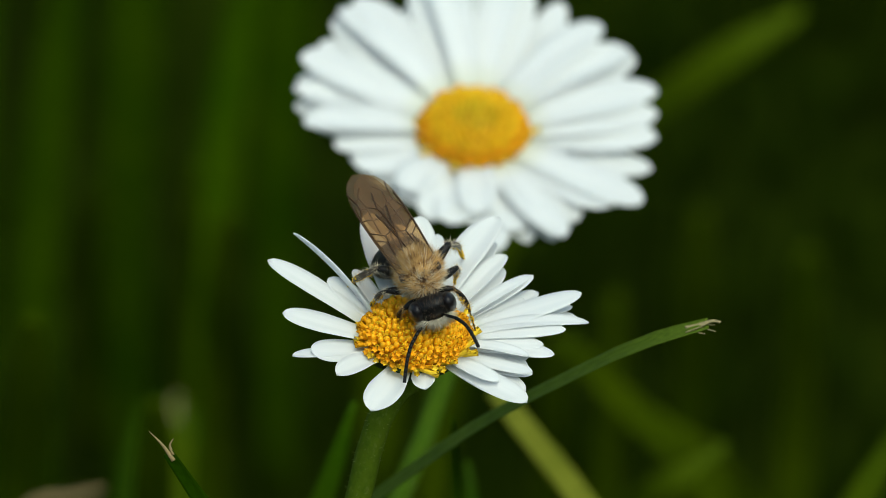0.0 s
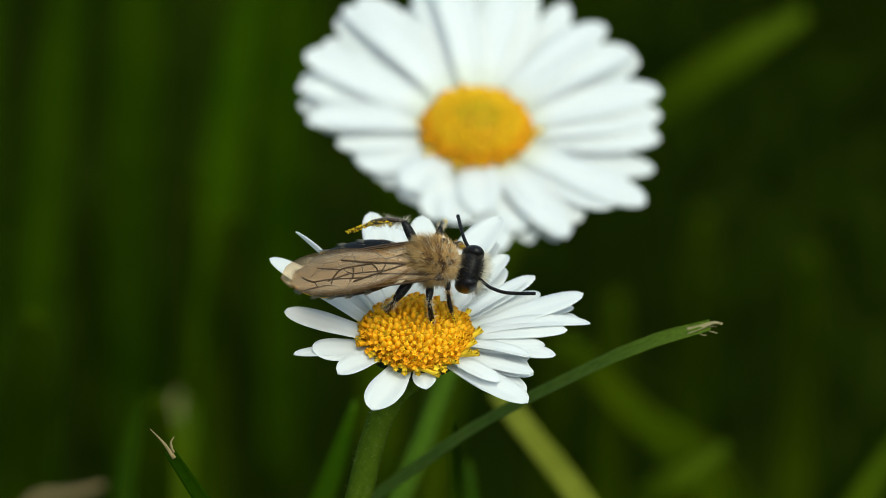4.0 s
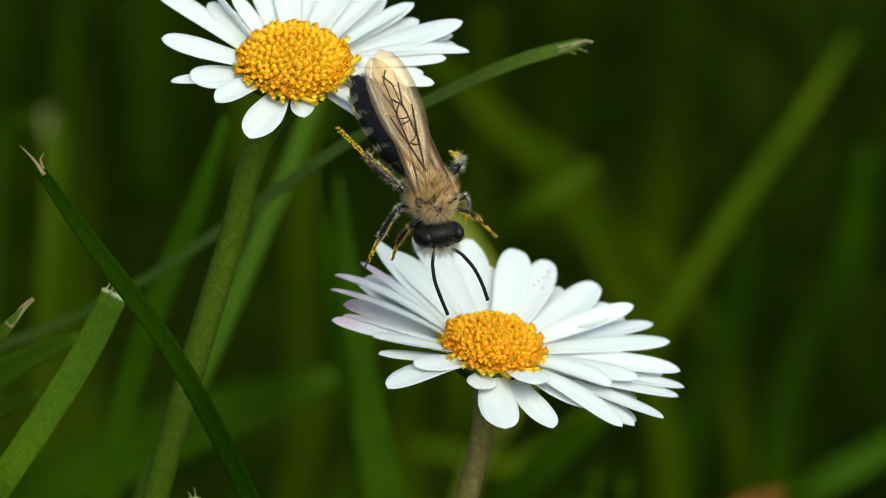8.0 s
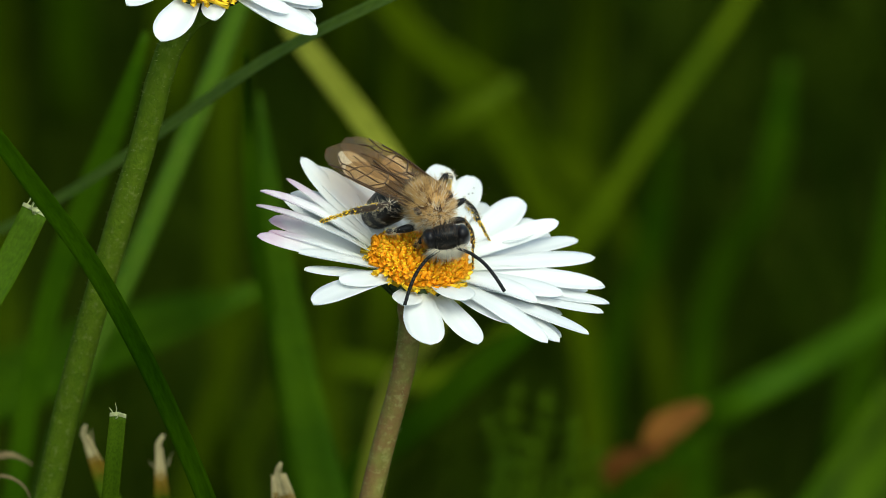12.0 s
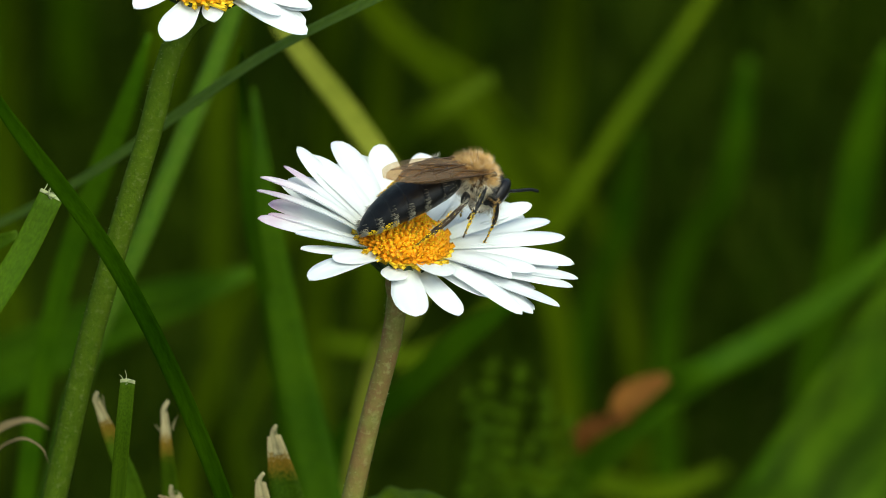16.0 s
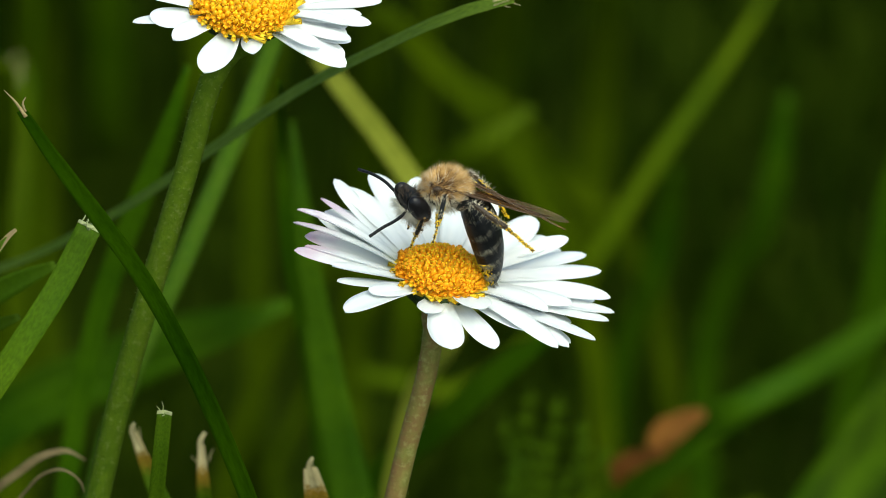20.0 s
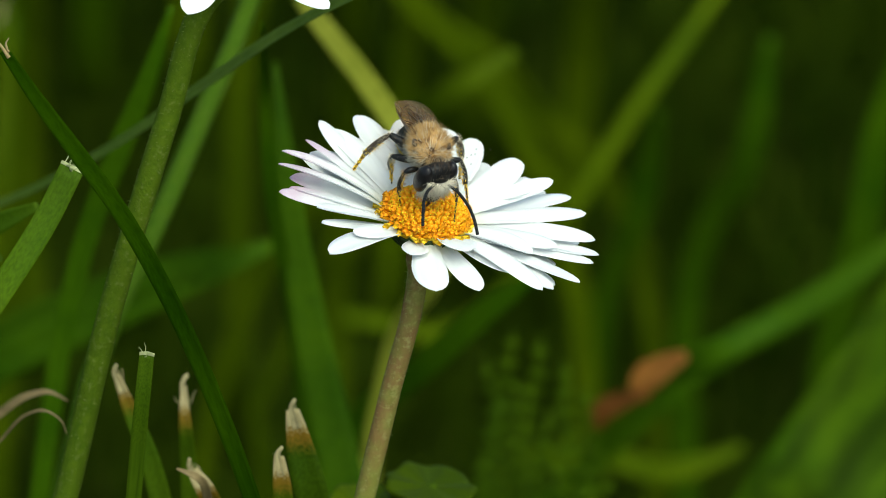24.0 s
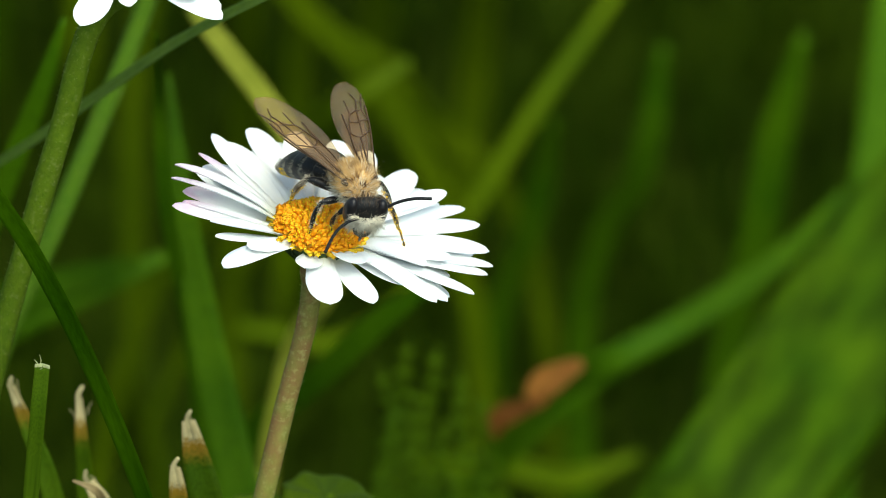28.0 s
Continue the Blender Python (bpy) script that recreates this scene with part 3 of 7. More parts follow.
DAISY_BACK, HEAD_BACK = daisy("large white daisy turned to the light, slightly out of focus", (-10.01, 67.69, 160.13), 17, 4, 3.49, 1.75, [
    (-169.7, 7.04, 3.3, 1, 0), (-150.6, 6.17, 2, 1, 0), (-127.7, 4.99, 0.8, 1, 0), (-108.6, 6.27, 0.2, 1, 0), (-99.2, 6.40, 0.1, 1, 0), (-87.6, 5.34, 0, 1, 0),
    (-78.6, 8.71, 0.1, 1, 0), (-70.3, 7.18, 0.2, 1, 0), (-62, 9.01, 0.5, 1, 0), (-51.1, 8.01, 0.9, 1, 0), (-36.5, 8.88, 1.6, 1, 0), (-26.9, 10.63, 2.2, 1, 0),
    (-4.7, 9.92, 3.7, 1, 0), (6.5, 10.21, 4.5, 1, 0), (18.4, 10.65, 5.3, 1, 0), (29.8, 10.76, 6, 1, 0), (39.4, 10.86, 6.5, 1, 0), (50.5, 10.91, 7.1, 1, 0),
    (72.6, 12.46, 7.8, 1, 0), (83.5, 13.65, 8, 1, 0), (95.9, 13.72, 8, 1, 0), (108.6, 12.89, 7.8, 1, 0), (120.8, 11.77, 7.4, 1, 0), (128.2, 11.56, 7.1, 1, 0),
    (137.9, 11.34, 6.7, 1, 0), (146.8, 10.42, 6.2, 1, 0), (154.9, 10.72, 5.7, 1, 0), (161.7, 10.14, 5.3, 1, 0), (168.8, 9.61, 4.8, 1, 0), (176.1, 8.96, 4.3, 1, 0),
], (-30.0, 27.0, 0.0), [(-28.5, 29.0, 70.0), (-22.18, 33.54, 131.59), (-19.41, 38.8, 135.56), (-16.12, 47.95, 139.59), (-13.33, 56.45, 142.89), (-10.65, 65.89, 148.17)], STEM_BLUE, 0.8, [], 21, 2.5, GREENISH, [])

# ---- grass blades that stand out ----
def blade(label, pts, wide, material, tip, full, fold, up, twist, end=""):
    """A single blade from its foot to its tip; end: what the tip is like."""
    sh = strip(Shape(), pts, tapered(wide, tip, full), fold, up, 26, twist, pleats=4 if material is BROAD else 0)
    thing = tagged(new("grass_blade", sh.mesh("grass_blade", material)), label, "grass", "single grass blades")
    p, q = Vector(pts[-1]), Vector(pts[-2])
    d = (p - q).normalized()
    side = d.cross(Vector(up)).normalized()
    nrm = side.cross(d)
    r = random.Random(len(label) + int(pts[-1][0] * 10))
    if wide > 0.55 and end not in ("straw", "cut"):
        line = smooth_line(pts, 26)
        rib = Shape()
        n = len(line) - 3
        side_line = [q - nrm_at * (0.10 * wide) for q, _, nrm_at, _ in frames_of(line, Vector(up))][1:n]
        tube(rib, side_line, lambda k: 0.05 * wide * (1 - 0.6 * k), n, 6)
        part("midrib", rib, material, thing)
    if end == "straw":
        w = min(wide, 1.3)
        curl = 1.0 if wide > 1.15 else 0.25
        cap = strip(Shape(), [p - d * 1.5, p - d * 0.7, p + d * 0.3 + nrm * 0.1 * curl, p + d * 0.8 + (side * 0.35 + nrm * 0.25) * curl], lambda k: w * ((0.42 - 0.22 * k) if wide > 1.15 else (0.6 - 0.3 * k)), fold + 0.3 * curl, up, 10, 0.5, 0.12)
        part("dry_tip", cap, DRY_CREAM if wide > 1.15 else DRY, thing, "pale curled dry tip" if wide > 1.15 else "dry straw-coloured tip")
        for k in range(3 if wide > 1.15 else 0):
            s = p - d * r.uniform(0.2, 1.4) + side * r.uniform(-0.4, 0.4) * w
            o = side * r.uniform(-0.8, 0.8) + d * r.uniform(0.5, 1.3)
            part("fibre", tube(Shape(), [s, s + o * 0.5, s + o * 0.9 + side * r.uniform(-0.3, 0.3)], lambda k: 0.05 * (1 - 0.7 * k), 6, 5), DRY_CREAM, thing)
    if end in ("cut", "torn"):
        cap = strip(Shape(), [p - d * 0.14, p - d * 0.02, p + d * 0.1], lambda k: wide * 0.97, fold + 0.05, up, 5, 0.0, 0.1)
        part("cut_end", cap, PALE_CUT, thing, "pale fibrous cut end")
    if end == "spike":
        part("dry_tip", tube(Shape(), [p - d * 0.6, p + d * 0.5, p + d * 1.7 - side * 0.2], lambda k: 0.16 * (1 - 0.85 * k), 6, 6), DRY, thing, "dry spiked tip")
        part("dry_tip", tube(Shape(), [p - d * 0.3 + side * 0.2, p + d * 0.3 + side * 0.35, p + d * 0.5 + side * 0.75], lambda k: 0.13 * (1 - 0.8 * k), 5, 6), DRY, thing, "dry spiked tip")
    if end in ("torn", "cut"):
        for k in range(9 if end == "torn" else 4):
            s = p + side * r.uniform(-0.7, 0.7) * wide * 0.6 - d * r.uniform(0, 0.4)
            o = side * (r.uniform(-0.7, 1.4) if end == "torn" else r.uniform(-0.3, 0.3)) + d * r.uniform(0.1, 0.9) + nrm * r.uniform(-0.3, 0.6)
            part("fibre", tube(Shape(), [s, s + o * 0.7, s + o * 1.2 + side * r.uniform(-0.4, 0.4)], lambda k: 0.045 * (1 - 0.7 * k), 6, 5), PALE_CUT, thing)
    return thing


blade("slender green grass blade with a dry straw-coloured tip", [(-50, 60, -3), (-57.3, 74, 77.6), (-38.6, 53.4, 125.8), (-28.8, 39.8, 138), (-21.8, 32.6, 146.3), (-15.5, 27, 154.2), (-9.1, 22.1, 161.8), (-4.1, 18, 167), (2.2, 14.8, 171.9), (5.2, 14.5, 173)], 1.8, GRASS_GREY, 0.5, 0.55, 0.25, (0, -0.35, 0.93), 0, "straw")
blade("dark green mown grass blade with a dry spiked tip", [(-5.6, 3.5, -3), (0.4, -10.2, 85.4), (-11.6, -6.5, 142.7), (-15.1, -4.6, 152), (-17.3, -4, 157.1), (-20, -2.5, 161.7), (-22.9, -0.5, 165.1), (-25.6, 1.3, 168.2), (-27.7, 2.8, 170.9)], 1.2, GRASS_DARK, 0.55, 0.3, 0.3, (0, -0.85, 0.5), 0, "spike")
blade("broad mown grass blade, torn pale at the cut", [(-40.7, 8.2, -3), (-48.2, 5.1, 89), (-32.7, -1.8, 147), (-30.4, -2.6, 151.6), (-27.7, -1.4, 155.5), (-25.1, 0.6, 159.1), (-23.3, 2.4, 162.2)], 1.75, GRASS_NEAR, 0.95, 0.3, 0.3, (0, -0.85, 0.5), 0, "torn")
blade("short mown grass blade with a pale cut end", [(-20, 7.7, -3), (-22, -2.1, 84.1), (-19, -4.3, 144.5), (-18.6, -4.3, 148.6), (-18.3, -3.8, 151.4)], 1.05, GRASS_NEAR, 0.95, 0.3, 0.35, (0, -0.85, 0.5), 0, "cut")
blade("curled dry straw-coloured grass leaf", [(-46, 22.1, -3), (-54.1, 23.2, 84.7), (-32, 16.1, 131.8), (-29.5, 15.3, 134.5), (-27.8, 15, 136), (-26.1, 15.2, 136.3), (-24.7, 14.9, 135.7)], 0.6, DRY, 0.1, 0.5, 0.1, (0, -0.85, 0.5), 0)
blade("thin pale dry grass fibre", [(-38.8, 13.8, -3), (-47.2, 18.3, 86.6), (-28.8, 7.8, 137.4), (-27.1, 6.8, 139.8), (-25.8, 6.1, 140.5), (-24.7, 5.7, 139.9), (-24.3, 5.2, 139.1)], 0.22, DRY, 0.1, 0.5, 0.2, (0, -0.85, 0.5), 0)
blade("dry brown stub of mown grass", [(-12.4, 11.2, -3), (-7, 15.7, 82.7), (-14.4, 1.2, 136.1), (-15.3, -0.4, 139.4), (-16.6, -0.1, 139.8)], 0.7, DRY, 0.2, 0.5, 0.3, (0, -0.85, 0.5), 0)
blade("broad mown grass stub with a pale curled dead tip", [(-3.8, 15.7, -3), (-0.6, 6.9, 77.4), (-6.8, 3.7, 132.5), (-7.6, 3.6, 136.3), (-8.2, 4.1, 139), (-8.7, 4.5, 141.7)], 2.3, GRASS_DYING, 0.4, 0.4, 0.3, (0, -0.85, 0.5), 0, "straw")
blade("mown grass stub with pale shredded tip", [(-8.1, 13.2, -3), (-6.7, 5.3, 77.9), (-9.1, 1.2, 134.1), (-9.4, 1, 137.8), (-9.6, 1.2, 140)], 1.4, GRASS_DYING, 0.5, 0.4, 0.3, (0, -0.85, 0.5), 0, "straw")
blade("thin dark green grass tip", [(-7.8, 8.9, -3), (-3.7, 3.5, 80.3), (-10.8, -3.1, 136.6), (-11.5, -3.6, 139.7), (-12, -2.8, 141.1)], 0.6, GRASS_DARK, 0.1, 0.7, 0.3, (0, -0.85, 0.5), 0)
blade("mown grass stub with a reddish-brown tip", [(-13.2, 18.1, -3), (-12.1, 9.1, 75.7), (-14.2, 6.1, 130.5), (-14.3, 6, 132.4), (-15, 5.2, 135), (-15.7, 5.7, 135.9)], 1.5, GRASS_DYING, 0.5, 0.4, 0.3, (0, -0.85, 0.5), 0, "straw")
blade("mown grass blade, orange and dying towards the tip", [(-15.1, 24.3, -3), (-15.1, 12.7, 73.9), (-16.1, 12.3, 127.3), (-16.2, 12.6, 131.9), (-16.4, 12.5, 135.7), (-16.5, 13.7, 137.8)], 1.25, GRASS_DYING, 0.3, 0.5, 0.3, (0, -0.85, 0.5), 0, "straw")
blade("mown grass blade, orange and dying towards the tip", [(-14.7, 21, -3), (-10.4, 7.7, 76.1), (-17.7, 9, 129.5), (-19, 9.7, 134.8), (-20.2, 10.4, 138), (-21.1, 10.7, 140.6)], 1.5, GRASS_DYING, 0.3, 0.5, 0.3, (0, -0.85, 0.5), 0, "straw")
blade("small mown grass tip, brown at the end", [(-37.7, 8.4, -3), (-51.9, 7.6, 98.7), (-31.7, 0.4, 158.7), (-29.6, -0.2, 161.6), (-28.7, 0.3, 162.5)], 0.9, GRASS_NEAR, 0.3, 0.5, 0.3, (0, -0.85, 0.5), 0, "straw")
blade("broad fresh green grass blade, softly blurred", [(-46, 186, -3), (-45.5, 190, 12), (-45, 194.3, 26.8), (-45.2, 202.4, 41.3), (-44.4, 207.8, 50.9), (-43, 211.4, 57.2), (-42.5, 212.5, 59.1)], 6.4, GRASS, 0.5, 0.3, 0.2, (0, -0.85, 0.5), 0)
blade("olive grass blade browning at the tip", [(-42, 182, -3), (-41.8, 184, 30), (-41.5, 187.2, 54), (-41.1, 190.9, 61.1), (-40.8, 194.8, 68.7)], 3.4, GRASS_WEAK, 0.5, 0.3, 0.2, (0, -0.85, 0.5), 0, "straw")
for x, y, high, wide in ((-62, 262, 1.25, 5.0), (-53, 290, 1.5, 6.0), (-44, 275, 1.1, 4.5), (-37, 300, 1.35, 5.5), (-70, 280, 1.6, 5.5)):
    blade("dim green grass blade deep in the lawn", [(x, y, -3), (x + 1, y + 8, 30 * high), (x + 3, y + 14, 46 * high), (x + 6, y + 20, 60 * high)], wide, GRASS_SHADED, 0.5, 0.3, 0.2, (0, -0.85, 0.5), 0)
blade("bleached straw lying across the grass", [(-52, 100, -3), (-50, 102, 60), (-47.5, 103, 104), (-45.8, 103.5, 110.3), (-42.7, 103.7, 110.6), (-40.3, 104, 111.1)], 0.7, DRY, 0.5, 0.3, 0.2, (0, -0.85, 0.5), 0)
blade("fresh green grass blade lying low", [(-53.7, 16.7, -3), (-62.9, 21.1, 92.6), (-37.7, 16.7, 142.9), (-33.1, 15.8, 147.3), (-29.3, 14.2, 150.7), (-26.3, 13.2, 152.8)], 2.0, GRASS_NEAR, 0.3, 0.4, 0.25, (0, -0.85, 0.5), 0)
blade("fresh green grass blade lying low", [(-54.5, 12.5, -3), (-61.9, 17.9, 90.5), (-38.5, 12.5, 141.7), (-34.6, 11.5, 145.9), (-31.3, 10.9, 148.8), (-28.7, 9.7, 150.7)], 1.6, GRASS_NEAR, 0.3, 0.4, 0.25, (0, -0.85, 0.5), 0)
blade("green grass blade leaning across the lawn", [(-50, 108.7, -3), (-48.2, 107, 67.1), (-36.5, 104.8, 84.2), (-27.1, 102.2, 90.9), (-19.6, 99.9, 95.4), (-13.3, 97, 98.9)], 3.19, GRASS, 0.3, 0.4, 0.2, (0, -0.85, 0.5), 0)
blade("green grass blade leaning across the lawn", [(-50.4, 107.8, -3), (-48.6, 105.5, 65.5), (-36.9, 103.7, 82.3), (-26.9, 101.3, 89.4), (-17.1, 99.8, 95.3), (-11.8, 100.9, 97)], 3.40, GRASS, 0.3, 0.4, 0.2, (0, -0.85, 0.5), 0)
blade("slim upright grass blade", [(-28.7, 52.5, -3), (-29.6, 52.9, 100.4), (-25.1, 55.3, 125.6), (-22.5, 54.9, 133.3), (-20, 54.2, 140.6), (-18.4, 54.3, 145.9)], 1.77, GRASS, 0.2, 0.4, 0.2, (0, -0.85, 0.5), 0)
blade("upright green grass blade behind the flowers", [(-6.8, 61.8, -3), (-7.3, 63.8, 80.8), (-9.7, 58.8, 117.8), (-11, 55, 129.6), (-11.4, 53.2, 138.9), (-11.3, 40.1, 152.5)], 1.13, GRASS, 0.2, 0.4, 0.2, (0, -0.85, 0.5), 0)
blade("broad green grass blade behind the daisy stalk", [(-1.1, 57, -3), (-2.5, 48.3, 84.8), (-5.4, 52.6, 103.4), (-6.8, 54.6, 109.9), (-8.1, 56.5, 116.4), (-9.3, 58.5, 123.3), (-10.1, 60.6, 130.2), (-10.8, 63.2, 136.2)], 4.51, GRASS, 0.08, 0.85, 0.07, (0, -0.85, 0.5), 0)
blade("pale yellowish grass blade, blurred", [(-4.2, 75.2, -3), (-3, 74.8, 95.2), (-0.9, 74.1, 105.4), (1.7, 70.6, 112.2), (3, 70.3, 117.6), (1.7, 71, 120.3), (-0.8, 72.4, 124.3), (-4.1, 74.1, 128.8), (-7.2, 75.4, 132.6), (-9, 76.6, 134.7)], 1.85, GRASS_PALE, 0.75, 0.3, 0.2, (0, -0.85, 0.5), 0)
blade("olive grass blade, blurred in the distance", [(-23.7, 152.8, -3), (-13.1, 151.6, 64.7), (-5.8, 147.6, 77.5), (0.1, 141.8, 86), (5, 137.6, 92), (9.8, 139.1, 94.7)], 2.28, GRASS_WEAK, 0.4, 0.3, 0.2, (0, -0.85, 0.5), 0)
blade("dull olive grass blade far behind", [(27.8, 192.4, -3), (18.7, 188.1, 55.1), (14.8, 185.6, 60), (8.4, 178.2, 71.9), (1.2, 175.2, 79.2), (-3.2, 177.8, 83.9)], 2.63, GRASS_WEAK, 0.4, 0.3, 0.2, (0, -0.85, 0.5), 0)
blade("long olive grass blade slanting through the lawn", [(-12, 174.2, -3), (-7.6, 168.3, 48.5), (-3.2, 166.3, 49.2), (2.9, 164.4, 48.8), (11.7, 165.6, 55), (18.1, 168.1, 64.4), (23.5, 171.2, 72.4), (29.5, 175.5, 79.7), (33.9, 179, 85.8)], 1.64, GRASS_WEAK, 0.4, 0.3, 0.2, (0, -0.85, 0.5), 0)
blade("green grass blade slanting low behind the daisy", [(-13.9, 89.2, -3), (-11.3, 90.4, 67.9), (-4.6, 84.8, 89.1), (1.4, 77.6, 99.8), (6.4, 73.6, 107.6), (10.1, 71.2, 112.2)], 2.31, GRASS, 0.3, 0.3, 0.2, (0, -0.85, 0.5), 0)
blade("broad green leaf blade behind, far out of focus", [(44, 132.67, -3), (50.6, 140.67, 53.72), (52.8, 147.21, 64.77), (55, 154.3, 76.73), (56.66, 161.41, 88.68), (57.23, 165.52, 95.57)], 5.0, GRASS, 0.5, 0.25, 0.3, (0, -0.85, 0.5), 0)
blade("very broad ribbed green plantain leaf", [(16, 46, -3), (32.9, 77.1, 82.9), (35.8, 79.1, 86.4), (44.3, 92.9, 90.5), (53, 107, 95), (62.1, 121.2, 99.8)], 14.0, BROAD, 0.6, 0.25, 0.12, (0, -0.85, 0.5), 0)
blade("green grass blade slanting across the lawn", [(7.2, 131.1, -3), (11, 126.3, 49.4), (16.2, 125.6, 57.7), (26.8, 125, 70.1), (36, 127.6, 74.6), (44.3, 130.4, 79.5), (49.4, 133.1, 84.3)], 2.48, GRASS, 0.3, 0.3, 0.2, (0, -0.85, 0.5), 0)
blade("green grass blade slanting across the lawn", [(11.3, 97.8, -3), (12.6, 99.8, 67.6), (20.8, 94.8, 86.6), (26.2, 90.4, 93.2), (32, 91.7, 95.4)], 2.44, GRASS, 0.3, 0.3, 0.2, (0, -0.85, 0.5), 0)
blade("low green grass blade near the ground", [(7.9, 153.4, -3), (14.5, 149.7, 44.2), (18.6, 147.4, 45.6), (25.9, 142.2, 47.3), (32.2, 143.3, 49.3)], 2.39, GRASS_WEAK, 0.3, 0.3, 0.2, (0, -0.85, 0.5), 0)
blade("upright green grass blade, far and blurred", [(40.5, 169.3, -3), (42.9, 164.5, 52.7), (44.2, 163.8, 59.4), (45.8, 163.8, 72.1), (48, 163.3, 84)], 3.49, GRASS, 0.3, 0.3, 0.2, (0, -0.85, 0.5), 0)
blade("upright green grass blade, far and blurred", [(30, 192.6, -3), (32.5, 187.9, 50.7), (33.6, 186.7, 53.1), (34.9, 185.2, 59.2), (36.2, 184.8, 70.9)], 3.07, GRASS, 0.3, 0.3, 0.2, (0, -0.85, 0.5), 0)
blade("upright green grass blade, far and blurred", [(18.9, 180.8, -3), (21.4, 176.3, 50.4), (22.4, 175, 53.9), (23.8, 173, 62.8), (24.6, 170.3, 70.7)], 2.84, GRASS, 0.3, 0.3, 0.2, (0, -0.85, 0.5), 0)
blade("dim upright grass blade, far out of focus", [(-53.1, 157.6, -3), (-53.7, 162.9, 52.9), (-51.1, 151.6, 86.6), (-49.5, 144, 98.6), (-48.5, 139.5, 107.6)], 3.65, GRASS_WEAK, 0.5, 0.3, 0.2, (0, -0.85, 0.5), 0)
blade("dim upright grass blade, far out of focus", [(-42.8, 219.9, -3), (-42.6, 222.7, 41.3), (-40.8, 213.9, 68.5), (-39.4, 206.5, 80.9), (-38.5, 202.3, 90.3)], 1.92, GRASS_WEAK, 0.5, 0.3, 0.2, (0, -0.85, 0.5), 0)
blade("dim upright grass blade, far out of focus", [(-41.2, 235.9, -3), (-40.7, 237, 32.2), (-39.2, 229.9, 54.2), (-37.9, 222.7, 66.9), (-37, 218.6, 76.5)], 2.92, GRASS_WEAK, 0.5, 0.3, 0.2, (0, -0.85, 0.5), 0)
blade("dim upright grass blade, far out of focus", [(-40.2, 126.6, -3), (-40.6, 133.2, 58.8), (-38.2, 120.6, 95.9), (-36.9, 112.9, 107.7), (-36, 108.3, 116.5)], 3.33, GRASS_WEAK, 0.5, 0.3, 0.2, (0, -0.85, 0.5), 0)
blade("dim upright grass blade, far out of focus", [(8, 291.3, -3), (9.4, 289.2, 13.5), (10, 285.3, 24.2), (10.5, 278.5, 37.6), (10.8, 274.7, 47.8)], 3.79, GRASS_WEAK, 0.5, 0.3, 0.2, (0, -0.85, 0.5), 0)
blade("dim upright grass blade, far out of focus", [(-7.7, 211.2, -3), (-6.7, 212.2, 31.7), (-5.7, 205.2, 53.4), (-5.1, 198, 66.1), (-4.7, 193.8, 75.7)], 3.12, GRASS_WEAK, 0.5, 0.3, 0.2, (0, -0.85, 0.5), 0)
blade("dim upright grass blade, far out of focus", [(19, 270.7, -3), (20.5, 269.1, 17.4), (21, 264.7, 30.4), (21.3, 257.8, 43.7), (21.4, 253.9, 53.7)], 4.0, GRASS_WEAK, 0.5, 0.3, 0.2, (0, -0.85, 0.5), 0)
blade("dim upright grass blade, far out of focus", [(-1.7, 250, -3), (-0.4, 249.2, 21.3), (0.3, 244, 36.6), (0.9, 237, 49.8), (1.3, 233.1, 59.7)], 2.96, GRASS_WEAK, 0.5, 0.3, 0.2, (0, -0.85, 0.5), 0)
blade("dim upright grass blade, far out of focus", [(-59.8, 311.5, -3), (-58.7, 308.6, 9.1), (-57.8, 305.5, 17.1), (-56.2, 298.8, 30.7), (-55.1, 295.1, 41.1)], 3.84, GRASS_WEAK, 0.5, 0.3, 0.2, (0, -0.85, 0.5), 0)
blade("dim upright grass blade, far out of focus", [(-25.6, 297.4, -3), (-24.6, 296.3, 20.1), (-23.6, 291.4, 34.8), (-22.5, 284.5, 48), (-21.9, 280.7, 58.1)], 3.79, GRASS_WEAK, 0.5, 0.3, 0.2, (0, -0.85, 0.5), 0)
blade("olive grass blade leaning in the distance", [(-18.5, 221.7, -3), (-9, 221.8, 73.1), (-1.4, 219.6, 82.9), (4.6, 216.1, 88.8), (12.6, 213.4, 96.1), (19, 215.2, 99.3)], 3.29, GRASS_WEAK, 0.4, 0.3, 0.2, (0, -0.85, 0.5), 0)
blade("green grass blade leaning low behind", [(-8.6, 148.8, -3), (-5.3, 150.4, 67.6), (0.4, 147.3, 82.2), (4.8, 143.5, 88.8), (9.3, 139.2, 94.8)], 2.38, GRASS_WEAK, 0.4, 0.3, 0.2, (0, -0.85, 0.5), 0)
blade("pale olive grass blade leaning in the distance", [(18.4, 163.7, -3), (12.9, 163.9, 67.6), (6.1, 161.8, 81.3), (0.6, 158.6, 88.9), (-3.8, 155.4, 96.3)], 2.82, GRASS_WEAK, 0.4, 0.3, 0.2, (0, -0.85, 0.5), 0)


